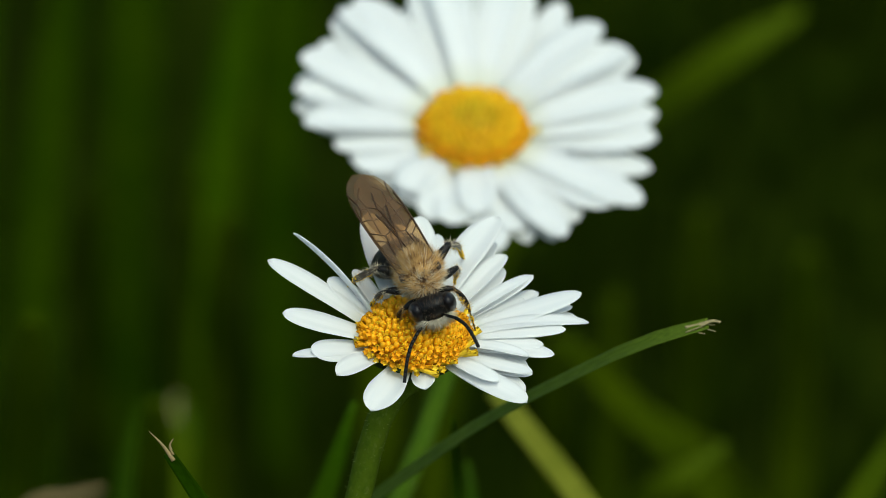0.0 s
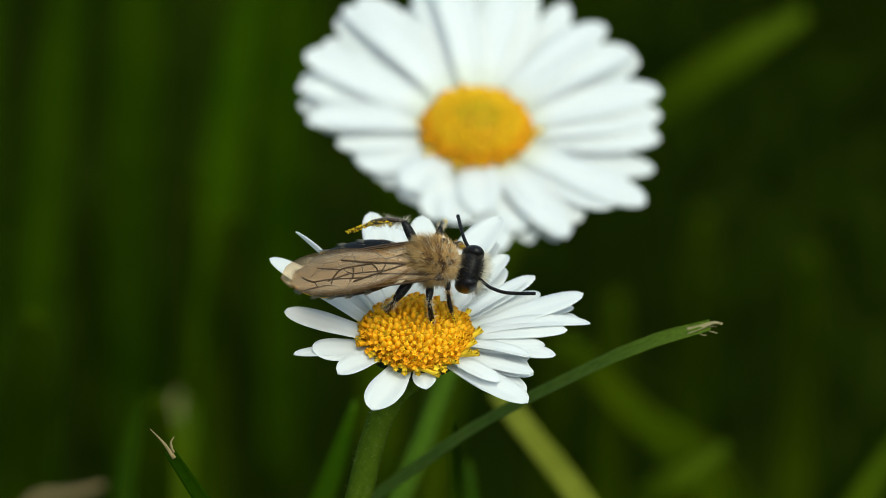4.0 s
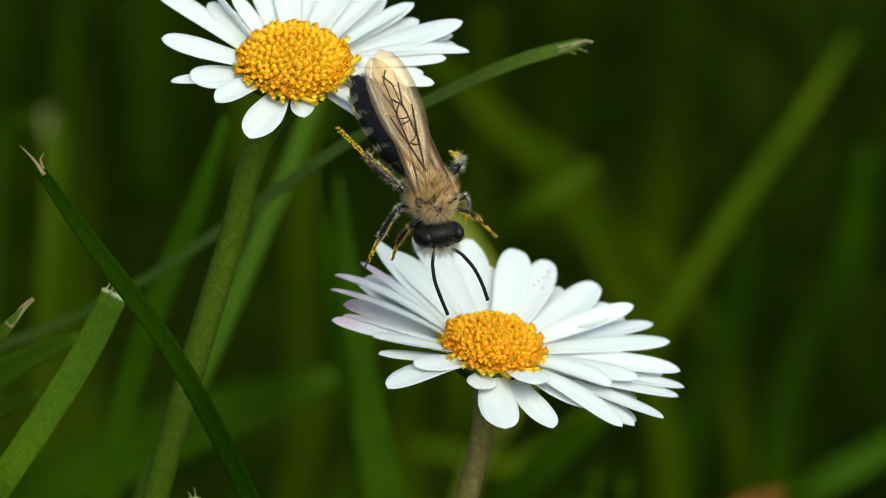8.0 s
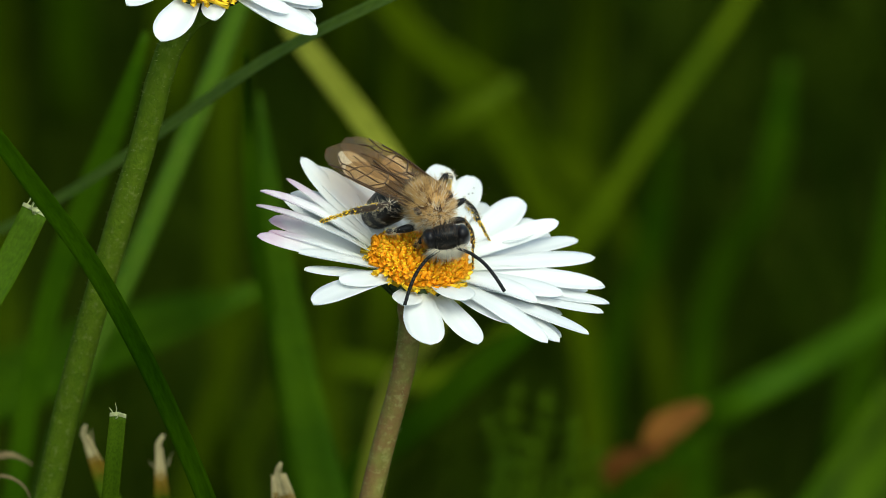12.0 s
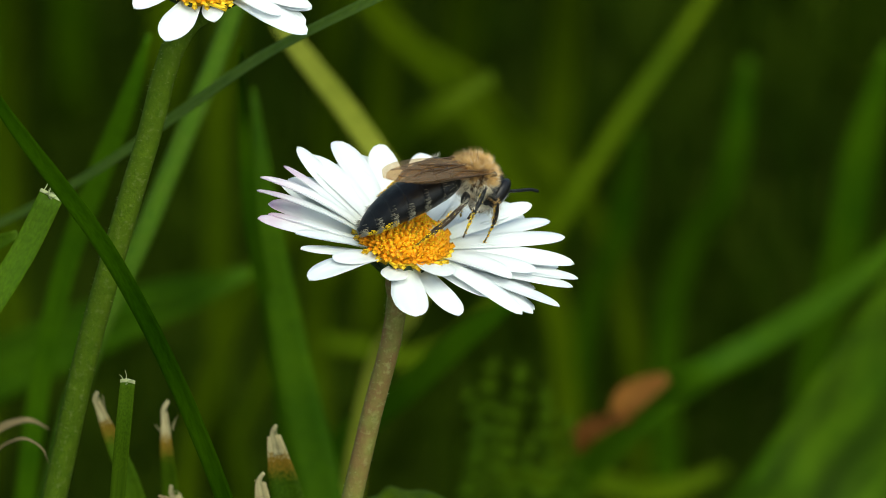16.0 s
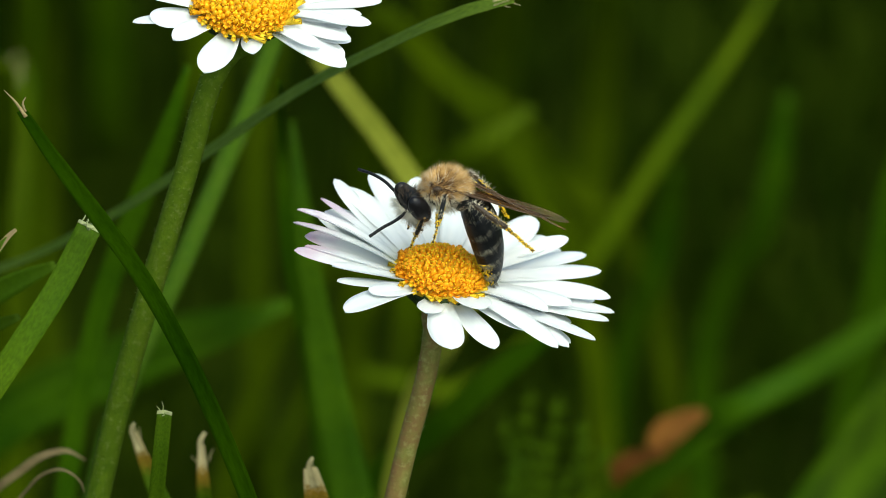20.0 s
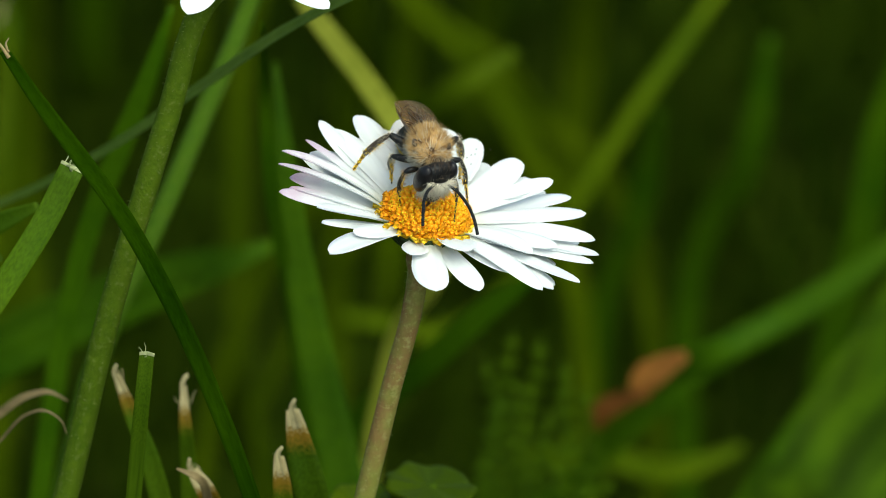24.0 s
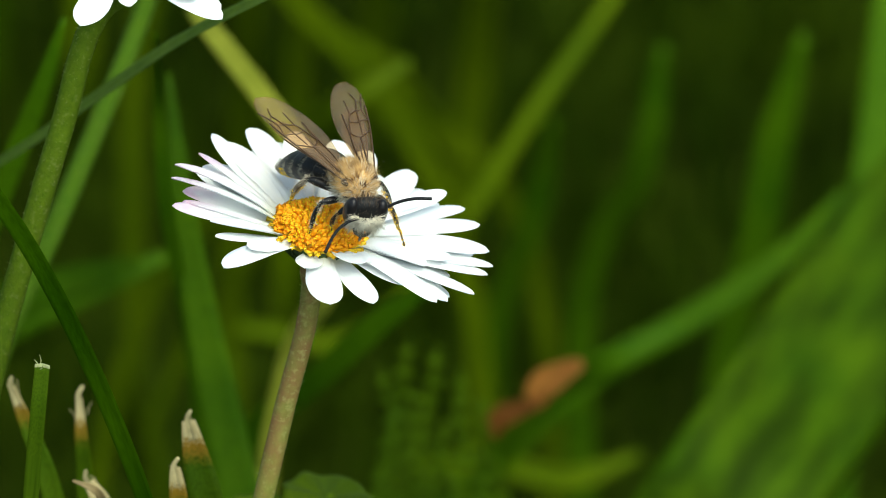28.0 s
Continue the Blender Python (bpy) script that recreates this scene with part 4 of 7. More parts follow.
# ---- low plants and litter ----
def fallen_leaf():
    sh = Shape()
    strip(sh, [(18.9, 85.6, 91.1), (19.8, 86.0, 92.9), (21.1, 86.1, 93.9), (23.2, 86.2, 95.2)], lambda k: 2.64 * math.sin(math.pi * (0.16 + 0.72 * k)), 0.3, (0.1, -0.6, 0.8), 14, 0.2, 0.1)
    thing = tagged(new("fallen_leaf", sh.mesh("fallen_leaf", RED_LEAF)), "curled red-brown dead leaf lying in the grass", "leaf")
    sh = Shape()
    strip(sh, [(15.5, 84.9, 88.8), (16.3, 85.2, 90.3), (17.5, 85.2, 91.0), (19.5, 85.0, 92.0)], lambda k: 2.10 * math.sin(math.pi * (0.16 + 0.72 * k)), 0.3, (0.1, -0.6, 0.8), 14, 0.2, 0.1)
    part("torn_piece", sh, RED_LEAF_DARK, thing, "dark red torn part")
    return thing


def feathery_leaf(label, foot, tip, seed, size):
    """A yarrow-like leaf: a midrib with many fine divided leaflets."""
    r = random.Random(seed)
    foot, tip = Vector(foot), Vector(tip)
    mid = foot.lerp(tip, 0.75) + Vector((r.uniform(-5, 5), -2, 2))
    sh = tube(Shape(), [foot, mid, tip], lambda k: 0.35 * (1 - 0.75 * k), 14, 6)
    thing = tagged(new("feathery_leaf", sh.mesh("feathery_leaf", FERN)), label, "leaf", "feathery leaves in the lawn")
    line = smooth_line([foot, mid, tip], 24)
    for i in range(6, 24):
        t = (line[i] - line[i - 1]).normalized()
        for s in (-1, 1):
            side = t.cross(Vector((0, -0.8, 0.6))).normalized() * s
            n = 3.1 * size * (1.05 - abs(i - 13) / 14)
            leaf = Shape()
            a = line[i]
            b = a + (side * r.uniform(0.6, 1.0) + t * r.uniform(0.8, 1.6) + Vector((0, r.uniform(-0.6, 0.6), 0))).normalized() * n * r.uniform(0.7, 1.2)
            strip(leaf, [a, a.lerp(b, 0.5) + Vector((0, 0, 0.4)), b], lambda k: 0.5 * (1 - 0.7 * k), 0.1, (0, -0.8, 0.6), 4)
            for f in (0.35, 0.6, 0.8):
                c = a.lerp(b, f)
                for q in (-1, 1):
                    d = ((b - a).normalized() + t * q * 0.9).normalized() * n * 0.32
                    strip(leaf, [c, c + d * 0.6, c + d], lambda k: 0.42 * (1 - 0.7 * k), 0.1, (0, -0.8, 0.6), 3)
            part("leaflet", leaf, FERN, thing)
    return thing


def round_leaf(label, centre, radius, tilt, foot, material):
    """A low roundish leaf with a stalk and a scalloped edge."""
    c, f = Vector(centre), Vector(foot)
    sh = tube(Shape(), [f, f.lerp(c, 0.6) + Vector((0, 3, 0)), c], 0.5, 10, 7)
    thing = tagged(new("round_leaf", sh.mesh("round_leaf", material)), label, "leaf", "low round leaves")
    m = pose(0, 0, 0, tilt[0], tilt[1], 0)
    rings = []
    for i in range(9):
        r = radius * (i + 0.02) / 8
        ring = []
        for j in range(40):
            a = 2 * math.pi * j / 40
            k = r * (1 + 0.05 * math.cos(9 * a) * i / 8)
            q = Vector((k * math.cos(a), k * math.sin(a), 0.05 * r * math.cos(6 * a) + 0.012 * r * r))
            ring.append(c + m @ q)
        rings.append(ring)
    for i in range(8, -1, -4):
        rings.append([p - Vector((0, 0, 0.12)) for p in rings[i]])
    part("leaf_blade", Shape().loft(rings), material, thing)
    return thing


fallen_leaf()
feathery_leaf("soft feathery green leaf, finely divided", (6.7, 88.5, 0.0), (6.2, 85.5, 95.4), 2, 0.78)
feathery_leaf("soft feathery green leaf, finely divided", (8.2, 89.6, 0.0), (8.7, 86.6, 97.5), 3, 0.78)
feathery_leaf("soft feathery green leaf, finely divided", (9.6, 89.2, 0.0), (11.0, 86.2, 96.9), 4, 0.78)
feathery_leaf("soft feathery green leaf, finely divided", (10.7, 88.2, 0.0), (12.9, 85.2, 95.3), 5, 0.78)
feathery_leaf("soft feathery green leaf, finely divided", (11.7, 87.0, 0.0), (14.6, 84.0, 93.5), 6, 0.78)
feathery_leaf("soft feathery green leaf, finely divided", (7.3, 86.6, 0.0), (7.2, 83.6, 92.4), 7, 0.78)
feathery_leaf("soft feathery green leaf, finely divided", (10.0, 86.0, 0.0), (11.7, 83.0, 91.6), 8, 0.78)
feathery_leaf("soft feathery green leaf, finely divided", (8.5, 87.6, 0.0), (9.1, 84.6, 94.2), 9, 0.78)
round_leaf("low rounded dull green leaf with a scalloped edge", (0.9, 10.2, 131.67), 3.2, (-5, 8), (4.9, 16.2, 0.0), GRASS_WEAK)
round_leaf("low rounded dull green leaf with a scalloped edge", (-4.28, 11.27, 129.53), 2.4, (4, -10), (-0.28, 17.27, 0.0), GRASS_WEAK)



# ---- lawn: rows of blades behind and below ----
rng = random.Random(11)
field = Shape()
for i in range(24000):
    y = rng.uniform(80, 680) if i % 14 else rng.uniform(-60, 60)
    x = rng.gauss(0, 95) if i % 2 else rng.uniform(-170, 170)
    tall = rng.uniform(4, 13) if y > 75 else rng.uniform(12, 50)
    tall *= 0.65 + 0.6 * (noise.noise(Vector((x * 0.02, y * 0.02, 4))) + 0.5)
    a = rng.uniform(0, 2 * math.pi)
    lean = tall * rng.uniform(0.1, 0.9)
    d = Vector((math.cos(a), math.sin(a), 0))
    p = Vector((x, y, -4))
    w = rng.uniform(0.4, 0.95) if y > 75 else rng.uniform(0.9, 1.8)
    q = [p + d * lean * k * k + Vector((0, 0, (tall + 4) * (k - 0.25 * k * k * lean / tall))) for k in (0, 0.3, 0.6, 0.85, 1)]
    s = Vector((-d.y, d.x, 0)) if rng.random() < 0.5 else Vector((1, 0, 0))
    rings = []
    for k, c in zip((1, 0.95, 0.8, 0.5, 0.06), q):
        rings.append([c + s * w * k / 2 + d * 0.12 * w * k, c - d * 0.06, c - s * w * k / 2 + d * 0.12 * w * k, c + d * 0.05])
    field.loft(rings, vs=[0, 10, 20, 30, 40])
tagged(new("lawn_grass", field.mesh("lawn_grass", TURF)), "dense lawn grass out of focus, its shade put into the dark green", "grass", kind="stuff")


# ---- the mining bee ----
def hairs(shape, spots, rng, length, r, bend=0.25):
    """Hairs on (point, normal) spots."""
    for p, n in spots:
        k = length * rng.uniform(0.6, 1.25)
        o = Vector((rng.gauss(0, bend), rng.gauss(0, bend), rng.gauss(0, bend))) * 0.6 + noise.noise_vector(p * 3.4) * 0.7
        shape.spike(p - n * 0.05, p + (n + o - Vector((0.6, 0, 0))).normalized() * k, r)
    return shape


def skin(rng, n, centre, radii, keep=None):
    """Random places on an ellipsoid."""
    out = []
    while len(out) < n:
        v = Vector((rng.gauss(0, 1), rng.gauss(0, 1), rng.gauss(0, 1))).normalized()
        if keep and not keep(v):
            continue
        p = Vector((v.x * radii[0], v.y * radii[1], v.z * radii[2])) + Vector(centre)
        out.append((p, Vector((v.x / radii[0], v.y / radii[1], v.z / radii[2])).normalized()))
    return out


def bee():
    rng = random.Random(5)
    thing = tagged(new("bee"), "small furry mining bee with tan thorax, dusted with yellow pollen", "bee")
    thing.scale = (1.2, 1.2, 1.2)
    P = {}
    # thorax
    sh = blob(Shape(), (0, 0, 0), (1.22, 1.06, 1.0), 12, 18)
    thorax = part("thorax", sh, THORAX_SKIN, thing, "dark thorax under tan fur")
    body = ((0, 0, 0), (1.22, 1.07, 1.01))
    crest = lambda v: noise.noise(v * 3.1) + 0.45 * v.x * v.x - 0.12
    coats = (("dark brown fur on the back", FUR_BROWN, 3400, 0.36, 0.010, lambda v: v.z > 0.0 and crest(v) < 0.24),
             ("golden tan fur in tufts", FUR_TAN, 3600, 0.5, 0.010, lambda v: v.z > -0.05 and crest(v) > 0.0),
             ("golden tan fur in tufts", FUR_TAN, 700, 0.7, 0.009, lambda v: v.z > 0.3 and v.x < 0.5),
             ("pale cream fur on the sides", FUR_PALE, 1900, 0.5, 0.012, lambda v: v.z < 0.25 and noise.noise(v * 4.3 + Vector((7, 1, 2))) > -0.16),
             ("pale cream hairs among the tan", FUR_PALE, 320, 0.58, 0.011, lambda v: v.z > 0.0 and noise.noise(v * 3.7 + Vector((2, 9, 4))) > 0.02),
             ("pale cream fur on the sides", FUR_PALE, 260, 0.42, 0.012, lambda v: v.z > -0.1 and 0.62 < v.x < 0.92),
             ("blackish fur", FUR_DARK, 520, 0.3, 0.014, lambda v: abs(v.z) < 0.6 and noise.noise(v * 4.3 + Vector((7, 1, 2))) < -0.08))
    for words, coat, count, long, thick, keep in coats:
        tagged(part("fur", hairs(Shape(), skin(rng, count, *body, keep), rng, long, thick, 0.3), coat, thorax, words), kind="stuff")
    for s in (-1, 1):
        part("tegula", blob(Shape(), (0.42, s * 0.95, 0.62), (0.3, 0.18, 0.18), 7, 10), CHITIN_BROWN, thorax, "brown cap over the wing root")
    # head, its own joint at the neck
    sh = blob(Shape(), (0.7, 0, -0.2), (0.62, 1.2, 1.08), 10, 18)
    head = part("head", sh, CHITIN, thing, "black head with pale hairy face", spot(1.25, 0, -0.15))
    head.scale = (1.02, 1.02, 1.02)
    for s in (-1, 1):
        sh = blob(Shape(), (0.74, s * 0.8, -0.12), (0.54, 0.42, 1.0), 14, 20)
        part("eye", sh, EYE, head, "glossy black compound eye")
    fur = Shape()
    hairs(fur, skin(rng, 1500, (0.75, 0, -0.2), (0.72, 1.2, 1.08), lambda v: v.x > 0.05 and v.z < 0.35 and abs(v.y) < 0.66), rng, 0.58, 0.012)
    tagged(part("fur", fur, FUR_GREY, head, "pale grey hair on the face"), kind="stuff")
    fur = Shape()
    hairs(fur, skin(rng, 120, (0.75, 0, -0.2), (0.72, 1.2, 1.08), lambda v: v.x < 0.0 and abs(v.y) < 0.5), rng, 0.36, 0.018)
    hairs(fur, skin(rng, 80, (0.75, 0, -0.2), (0.72, 1.2, 1.08), lambda v: v.z > 0.5 and v.x > -0.3 and abs(v.y) < 0.4), rng, 0.3, 0.018)
    tagged(part("fur", fur, FUR_DARK, head, "dark hair on the crown"), kind="stuff")
    for s in (-1, 1):
        part("mandible", tube(Shape(), [(1.1, s * 0.5, -1.05), (1.35, s * 0.32, -1.35), (1.4, s * 0.05, -1.55)], lambda k: 0.15 * (1 - 0.6 * k), 6, 7), CHITIN_BROWN, head)
    part("tongue", tube(Shape(), [(1.15, 0, -1.1), (1.3, 0, -1.6), (1.25, 0, -2.15)], lambda k: 0.14 * (1 - 0.5 * k), 6, 7), CHITIN_BROWN, head, "short tongue dusted with pollen")
    P["head"] = head
    # antennae hang on the thing so that each can turn
    for s, key in ((1, "antenna_l"), (-1, "antenna_r")):
        scape = tube(Shape(), [(0, 0, 0), (0.35, s * 0.25, 0.1), (0.75, s * 0.55, 0.12)], 0.085, 6, 7)
        an = part("antenna", scape, CHITIN, thing, "long black bead-jointed feeler", spot(2.55, s * 0.32, -0.2))
        line = smooth_line([(0.75, s * 0.55, 0.12), (1.5, s * 0.85, 0.1), (2.4, s * 1.0, 0.02), (3.3, s * 1.05, -0.25)], 11)
        for i in range(11):
            a, b = line[i], line[i + 1]
            part("joint", tube(Shape(), [a, a.lerp(b, 0.5), b], lambda k: 0.1 * (0.86 + 0.3 * k * (1.2 - k)), 3, 7), CHITIN, an)
        P[key] = an
    # abdomen of six rings, hinged at the waist
    hub = tube(Shape(), [(0.5, 0, 0.1), (0, 0, 0), (-0.5, 0, 0)], 0.32, 4, 10)
    abdomen = part("abdomen", hub, CHITIN, thing, "black segmented abdomen with pale hair bands", spot(-1.15, 0, -0.25))
    cuts = (-0.1, 1.2, 2.3, 3.3, 4.25, 5.1, 5.9)

    def girth(x):
        return 1.36 * math.sqrt(max(0.0, 1 - ((x - 2.5) / 3.46) ** 2)) if x > 2.5 else 1.36 * math.sqrt(max(0.02, 1 - ((x - 2.5) / 2.75) ** 2))

    def sag(x):
        return -0.045 * x * x
    for i in range(6):
        rings = []
        for k in range(7):
            x = cuts[i] + (cuts[i + 1] - cuts[i] + 0.16) * k / 6
            r = max(girth(min(x, 5.9)), 0.06) * (1.0 if k < 6 else 0.95) * (1 + 0.03 * k / 6)
            rings.append([(-x, r * math.cos(a), r * 0.72 * math.sin(a) + sag(x)) for a in (2 * math.pi * j / 20 for j in range(20))])
        seg = part("segment", Shape().loft(rings), CHITIN, abdomen)
        fur = Shape()
        x = cuts[i + 1] - 0.05
        for k in range(300 if i else 380):
            a = rng.choice((-0.4, math.pi + 0.4)) + rng.gauss(0, 0.5)
            xx = x - rng.uniform(0, 0.25 if i else 0.9)
            r = girth(min(xx, 5.85))
            n = Vector((0, math.cos(a), 0.72 * math.sin(a)))
            p = Vector((-xx, 0, sag(xx))) + n * r
            fur.spike(p, p + n * rng.uniform(0.03, 0.14) + Vector((-0.34, 0, 0)) * rng.uniform(0.6, 1.2), 0.012)
        tagged(part("fur", fur, FUR_BAND, seg, "thin pale hair band"), kind="stuff")
    tip = Shape()
    for k in range(420):
        x = rng.uniform(4.0, 5.8)
        a = rng.uniform(math.pi * 1.0, math.pi * 2.0)
        n = Vector((0, math.cos(a), 0.72 * math.sin(a)))
        blob(tip, Vector((-x, 0, sag(x))) + n * girth(x) * 1.02, (0.04, 0.04, 0.04), 3, 5)
    tagged(part("pollen", tip, POLLEN, abdomen, "yellow pollen under the tip"), kind="stuff")
    P["abdomen"] = abdomen
    # wings, lying back along -x from the shoulders

    def wing(name, length, broad, s, key, place, label):
        """Fore and hind wing films with raised veins."""
        n = 22
        tip = lambda k: 1.0 if k < 0.6 else math.sqrt(max(0.0, 1 - ((k - 0.6) / 0.4) ** 2.4))
        lead = lambda k: broad * (0.07 * math.sin(math.pi * k) - 0.42 * (1 - tip(k)))
        trail = lambda k: broad * ((0.2 + 0.74 * math.sin(math.pi / 2 * min(1, k / 0.62))) * tip(k) + 0.42 * (1 - tip(k)))
        rings = []
        for i in range(n + 1):
            k = i / n
            y0, y1 = lead(k), -trail(k)
            rows = [(y0 + (y1 - y0) * j / 5) for j in range(6)]
            ring = [(-k * length, s * y, 0.10 * math.sin(k * 3) + 0.035 * math.sin(j * 2.4 + k * 9)) for j, y in enumerate(rows)]
            rings.append(ring + [(x, y, z - 0.02) for x, y, z in reversed(ring)])
        w = part(name, Shape().loft(rings), WING, thing, label, place)
        veins = [[(0, 0.03), (0.3, 0.06), (0.58, 0.05), (0.74, 0.0)], [(0, -0.1), (0.2, -0.19), (0.37, -0.27)], [(0, -0.2), (0.2, -0.45), (0.42, -0.6), (0.6, -0.74)],
                 [(0.37, -0.27), (0.42, -0.1), (0.46, 0.04)], [(0.37, -0.27), (0.38, -0.42), (0.41, -0.57)], [(0.41, -0.2), (0.55, -0.24), (0.68, -0.28), (0.79, -0.26)],
                 [(0.55, -0.24), (0.57, -0.1), (0.58, 0.04)], [(0.66, -0.27), (0.675, -0.2), (0.68, -0.12)], [(0.78, -0.26), (0.775, -0.18), (0.76, -0.1)],
                 [(0.59, 0.03), (0.68, -0.12), (0.78, -0.11), (0.87, -0.06)], [(0.41, -0.57), (0.52, -0.54), (0.61, -0.5), (0.67, -0.28)], [(0.54, -0.24), (0.53, -0.4), (0.53, -0.53)],
                 [(0.61, -0.5), (0.68, -0.55), (0.76, -0.62)], [(0.79, -0.26), (0.83, -0.34), (0.86, -0.42)]]
        for v in veins if length > 7 else veins[:5]:
            pts = [(-a * length, s * b * broad * 0.9, 0.10 * math.sin(a * 3) + 0.02) for a, b in v]
            part("vein", tube(Shape(), pts, 0.045 if v[0][0] == 0 else 0.036, 8, 5), VEIN, w)
        P[key] = w
    for s, e in ((1, "l"), (-1, "r")):
        wing("forewing", 7.9, 2.15, s, "forewing_" + e, spot(0.4, s * 0.95, 0.72), "smoky brown forewing with dark veins")
        wing("hindwing", 5.5, 1.4, s, "hindwing_" + e, spot(-0.25, s * 0.9, 0.58), "smaller smoky hindwing")
    # legs: femur at the hip, tibia and foot on it
    legs = {"fore": ((0.85, 0.55, -0.8), (1.15, 1.3, -0.75), (1.6, 1.6, -2.1), (2.0, 1.45, -3.6), 0.15),
            "mid": ((0.1, 0.7, -0.85), (0.1, 1.95, -0.6), (0.25, 2.5, -2.4), (0.45, 2.9, -4.0), 0.17),
            "hind": ((-0.75, 0.7, -0.8), (-1.5, 1.95, -0.2), (-2.6, 2.7, -2.1), (-3.4, 3.0, -4.0), 0.21)}
    for s, e in ((1, "l"), (-1, "r")):
        for kind, (hip, knee, ankle, toe, r) in legs.items():
            h = Vector((hip[0], s * hip[1], hip[2]))
            q = [Vector((a[0], s * a[1], a[2])) - h for a in (hip, knee, ankle, toe)]
            m = q[0].lerp(q[1], 0.5)
            femur = part("leg", tube(Shape(), [q[0], m + Vector((0, 0, 0.08)), q[1]], lambda k: r * (0.75 + 0.5 * math.sin(math.pi * k)), 8, 8), CHITIN, thing, "thin black hairy leg", spot(*h))
            tib = q[1].lerp(q[2], 0.5) + Vector((0, s * 0.1, 0))
            part("tibia", tube(Shape(), [q[1], tib, q[2]], lambda k: r * (0.55 + 0.65 * k * (1.35 - k)), 8, 8), CHITIN_BROWN if kind == "hind" else CHITIN, femur)
            foot = Shape()
            for i in range(5):
                a, b = q[2].lerp(q[3], i / 5), q[2].lerp(q[3], (i + 1) / 5)
                tube(foot, [a, a.lerp(b, 0.6), b], lambda k: r * (0.5 if i == 0 else 0.32) * (0.75 + 0.35 * k), 3, 6)
            yellow = kind == "hind"
            part("tarsus", foot, TARSUS if yellow else CHITIN_BROWN, femur, "pollen-yellow foot" if yellow else "")
            fur = Shape()
            for k in range(320):
                f = rng.random()
                p = q[1].lerp(q[2], f) if k % 3 else q[0].lerp(q[1], f)
                d = Vector((rng.gauss(0, 1), rng.gauss(0, 1), rng.gauss(0, 1))).normalized()
                fur.spike(p + d * r * 0.6, p + d * (r + rng.uniform(0.1, 0.4 if yellow else 0.26)), 0.011)
            tagged(part("fur", fur, FUR_PALE if kind != "fore" else FUR_TAN, femur), kind="stuff")
            dust = Shape()
            for k in range(190 if yellow else 90):
                f = rng.random()
                p = q[1].lerp(q[2], 0.3 + 0.7 * f) if k % 2 else q[2].lerp(q[3], f)
                d = Vector((rng.gauss(0, 1), rng.gauss(0, 1), rng.gauss(0, 1))).normalized()
                blob(dust, p + d * r * (0.9 if k % 2 else 0.5), (0.042, 0.042, 0.042), 3, 4)
            tagged(part("pollen", dust, POLLEN, femur, "yellow pollen grains"), kind="stuff")
            P[f"{kind}_{e}"] = femur
    return thing, P


BEE, BEE_PARTS = bee()
cam.data.dof.focus_object = BEE


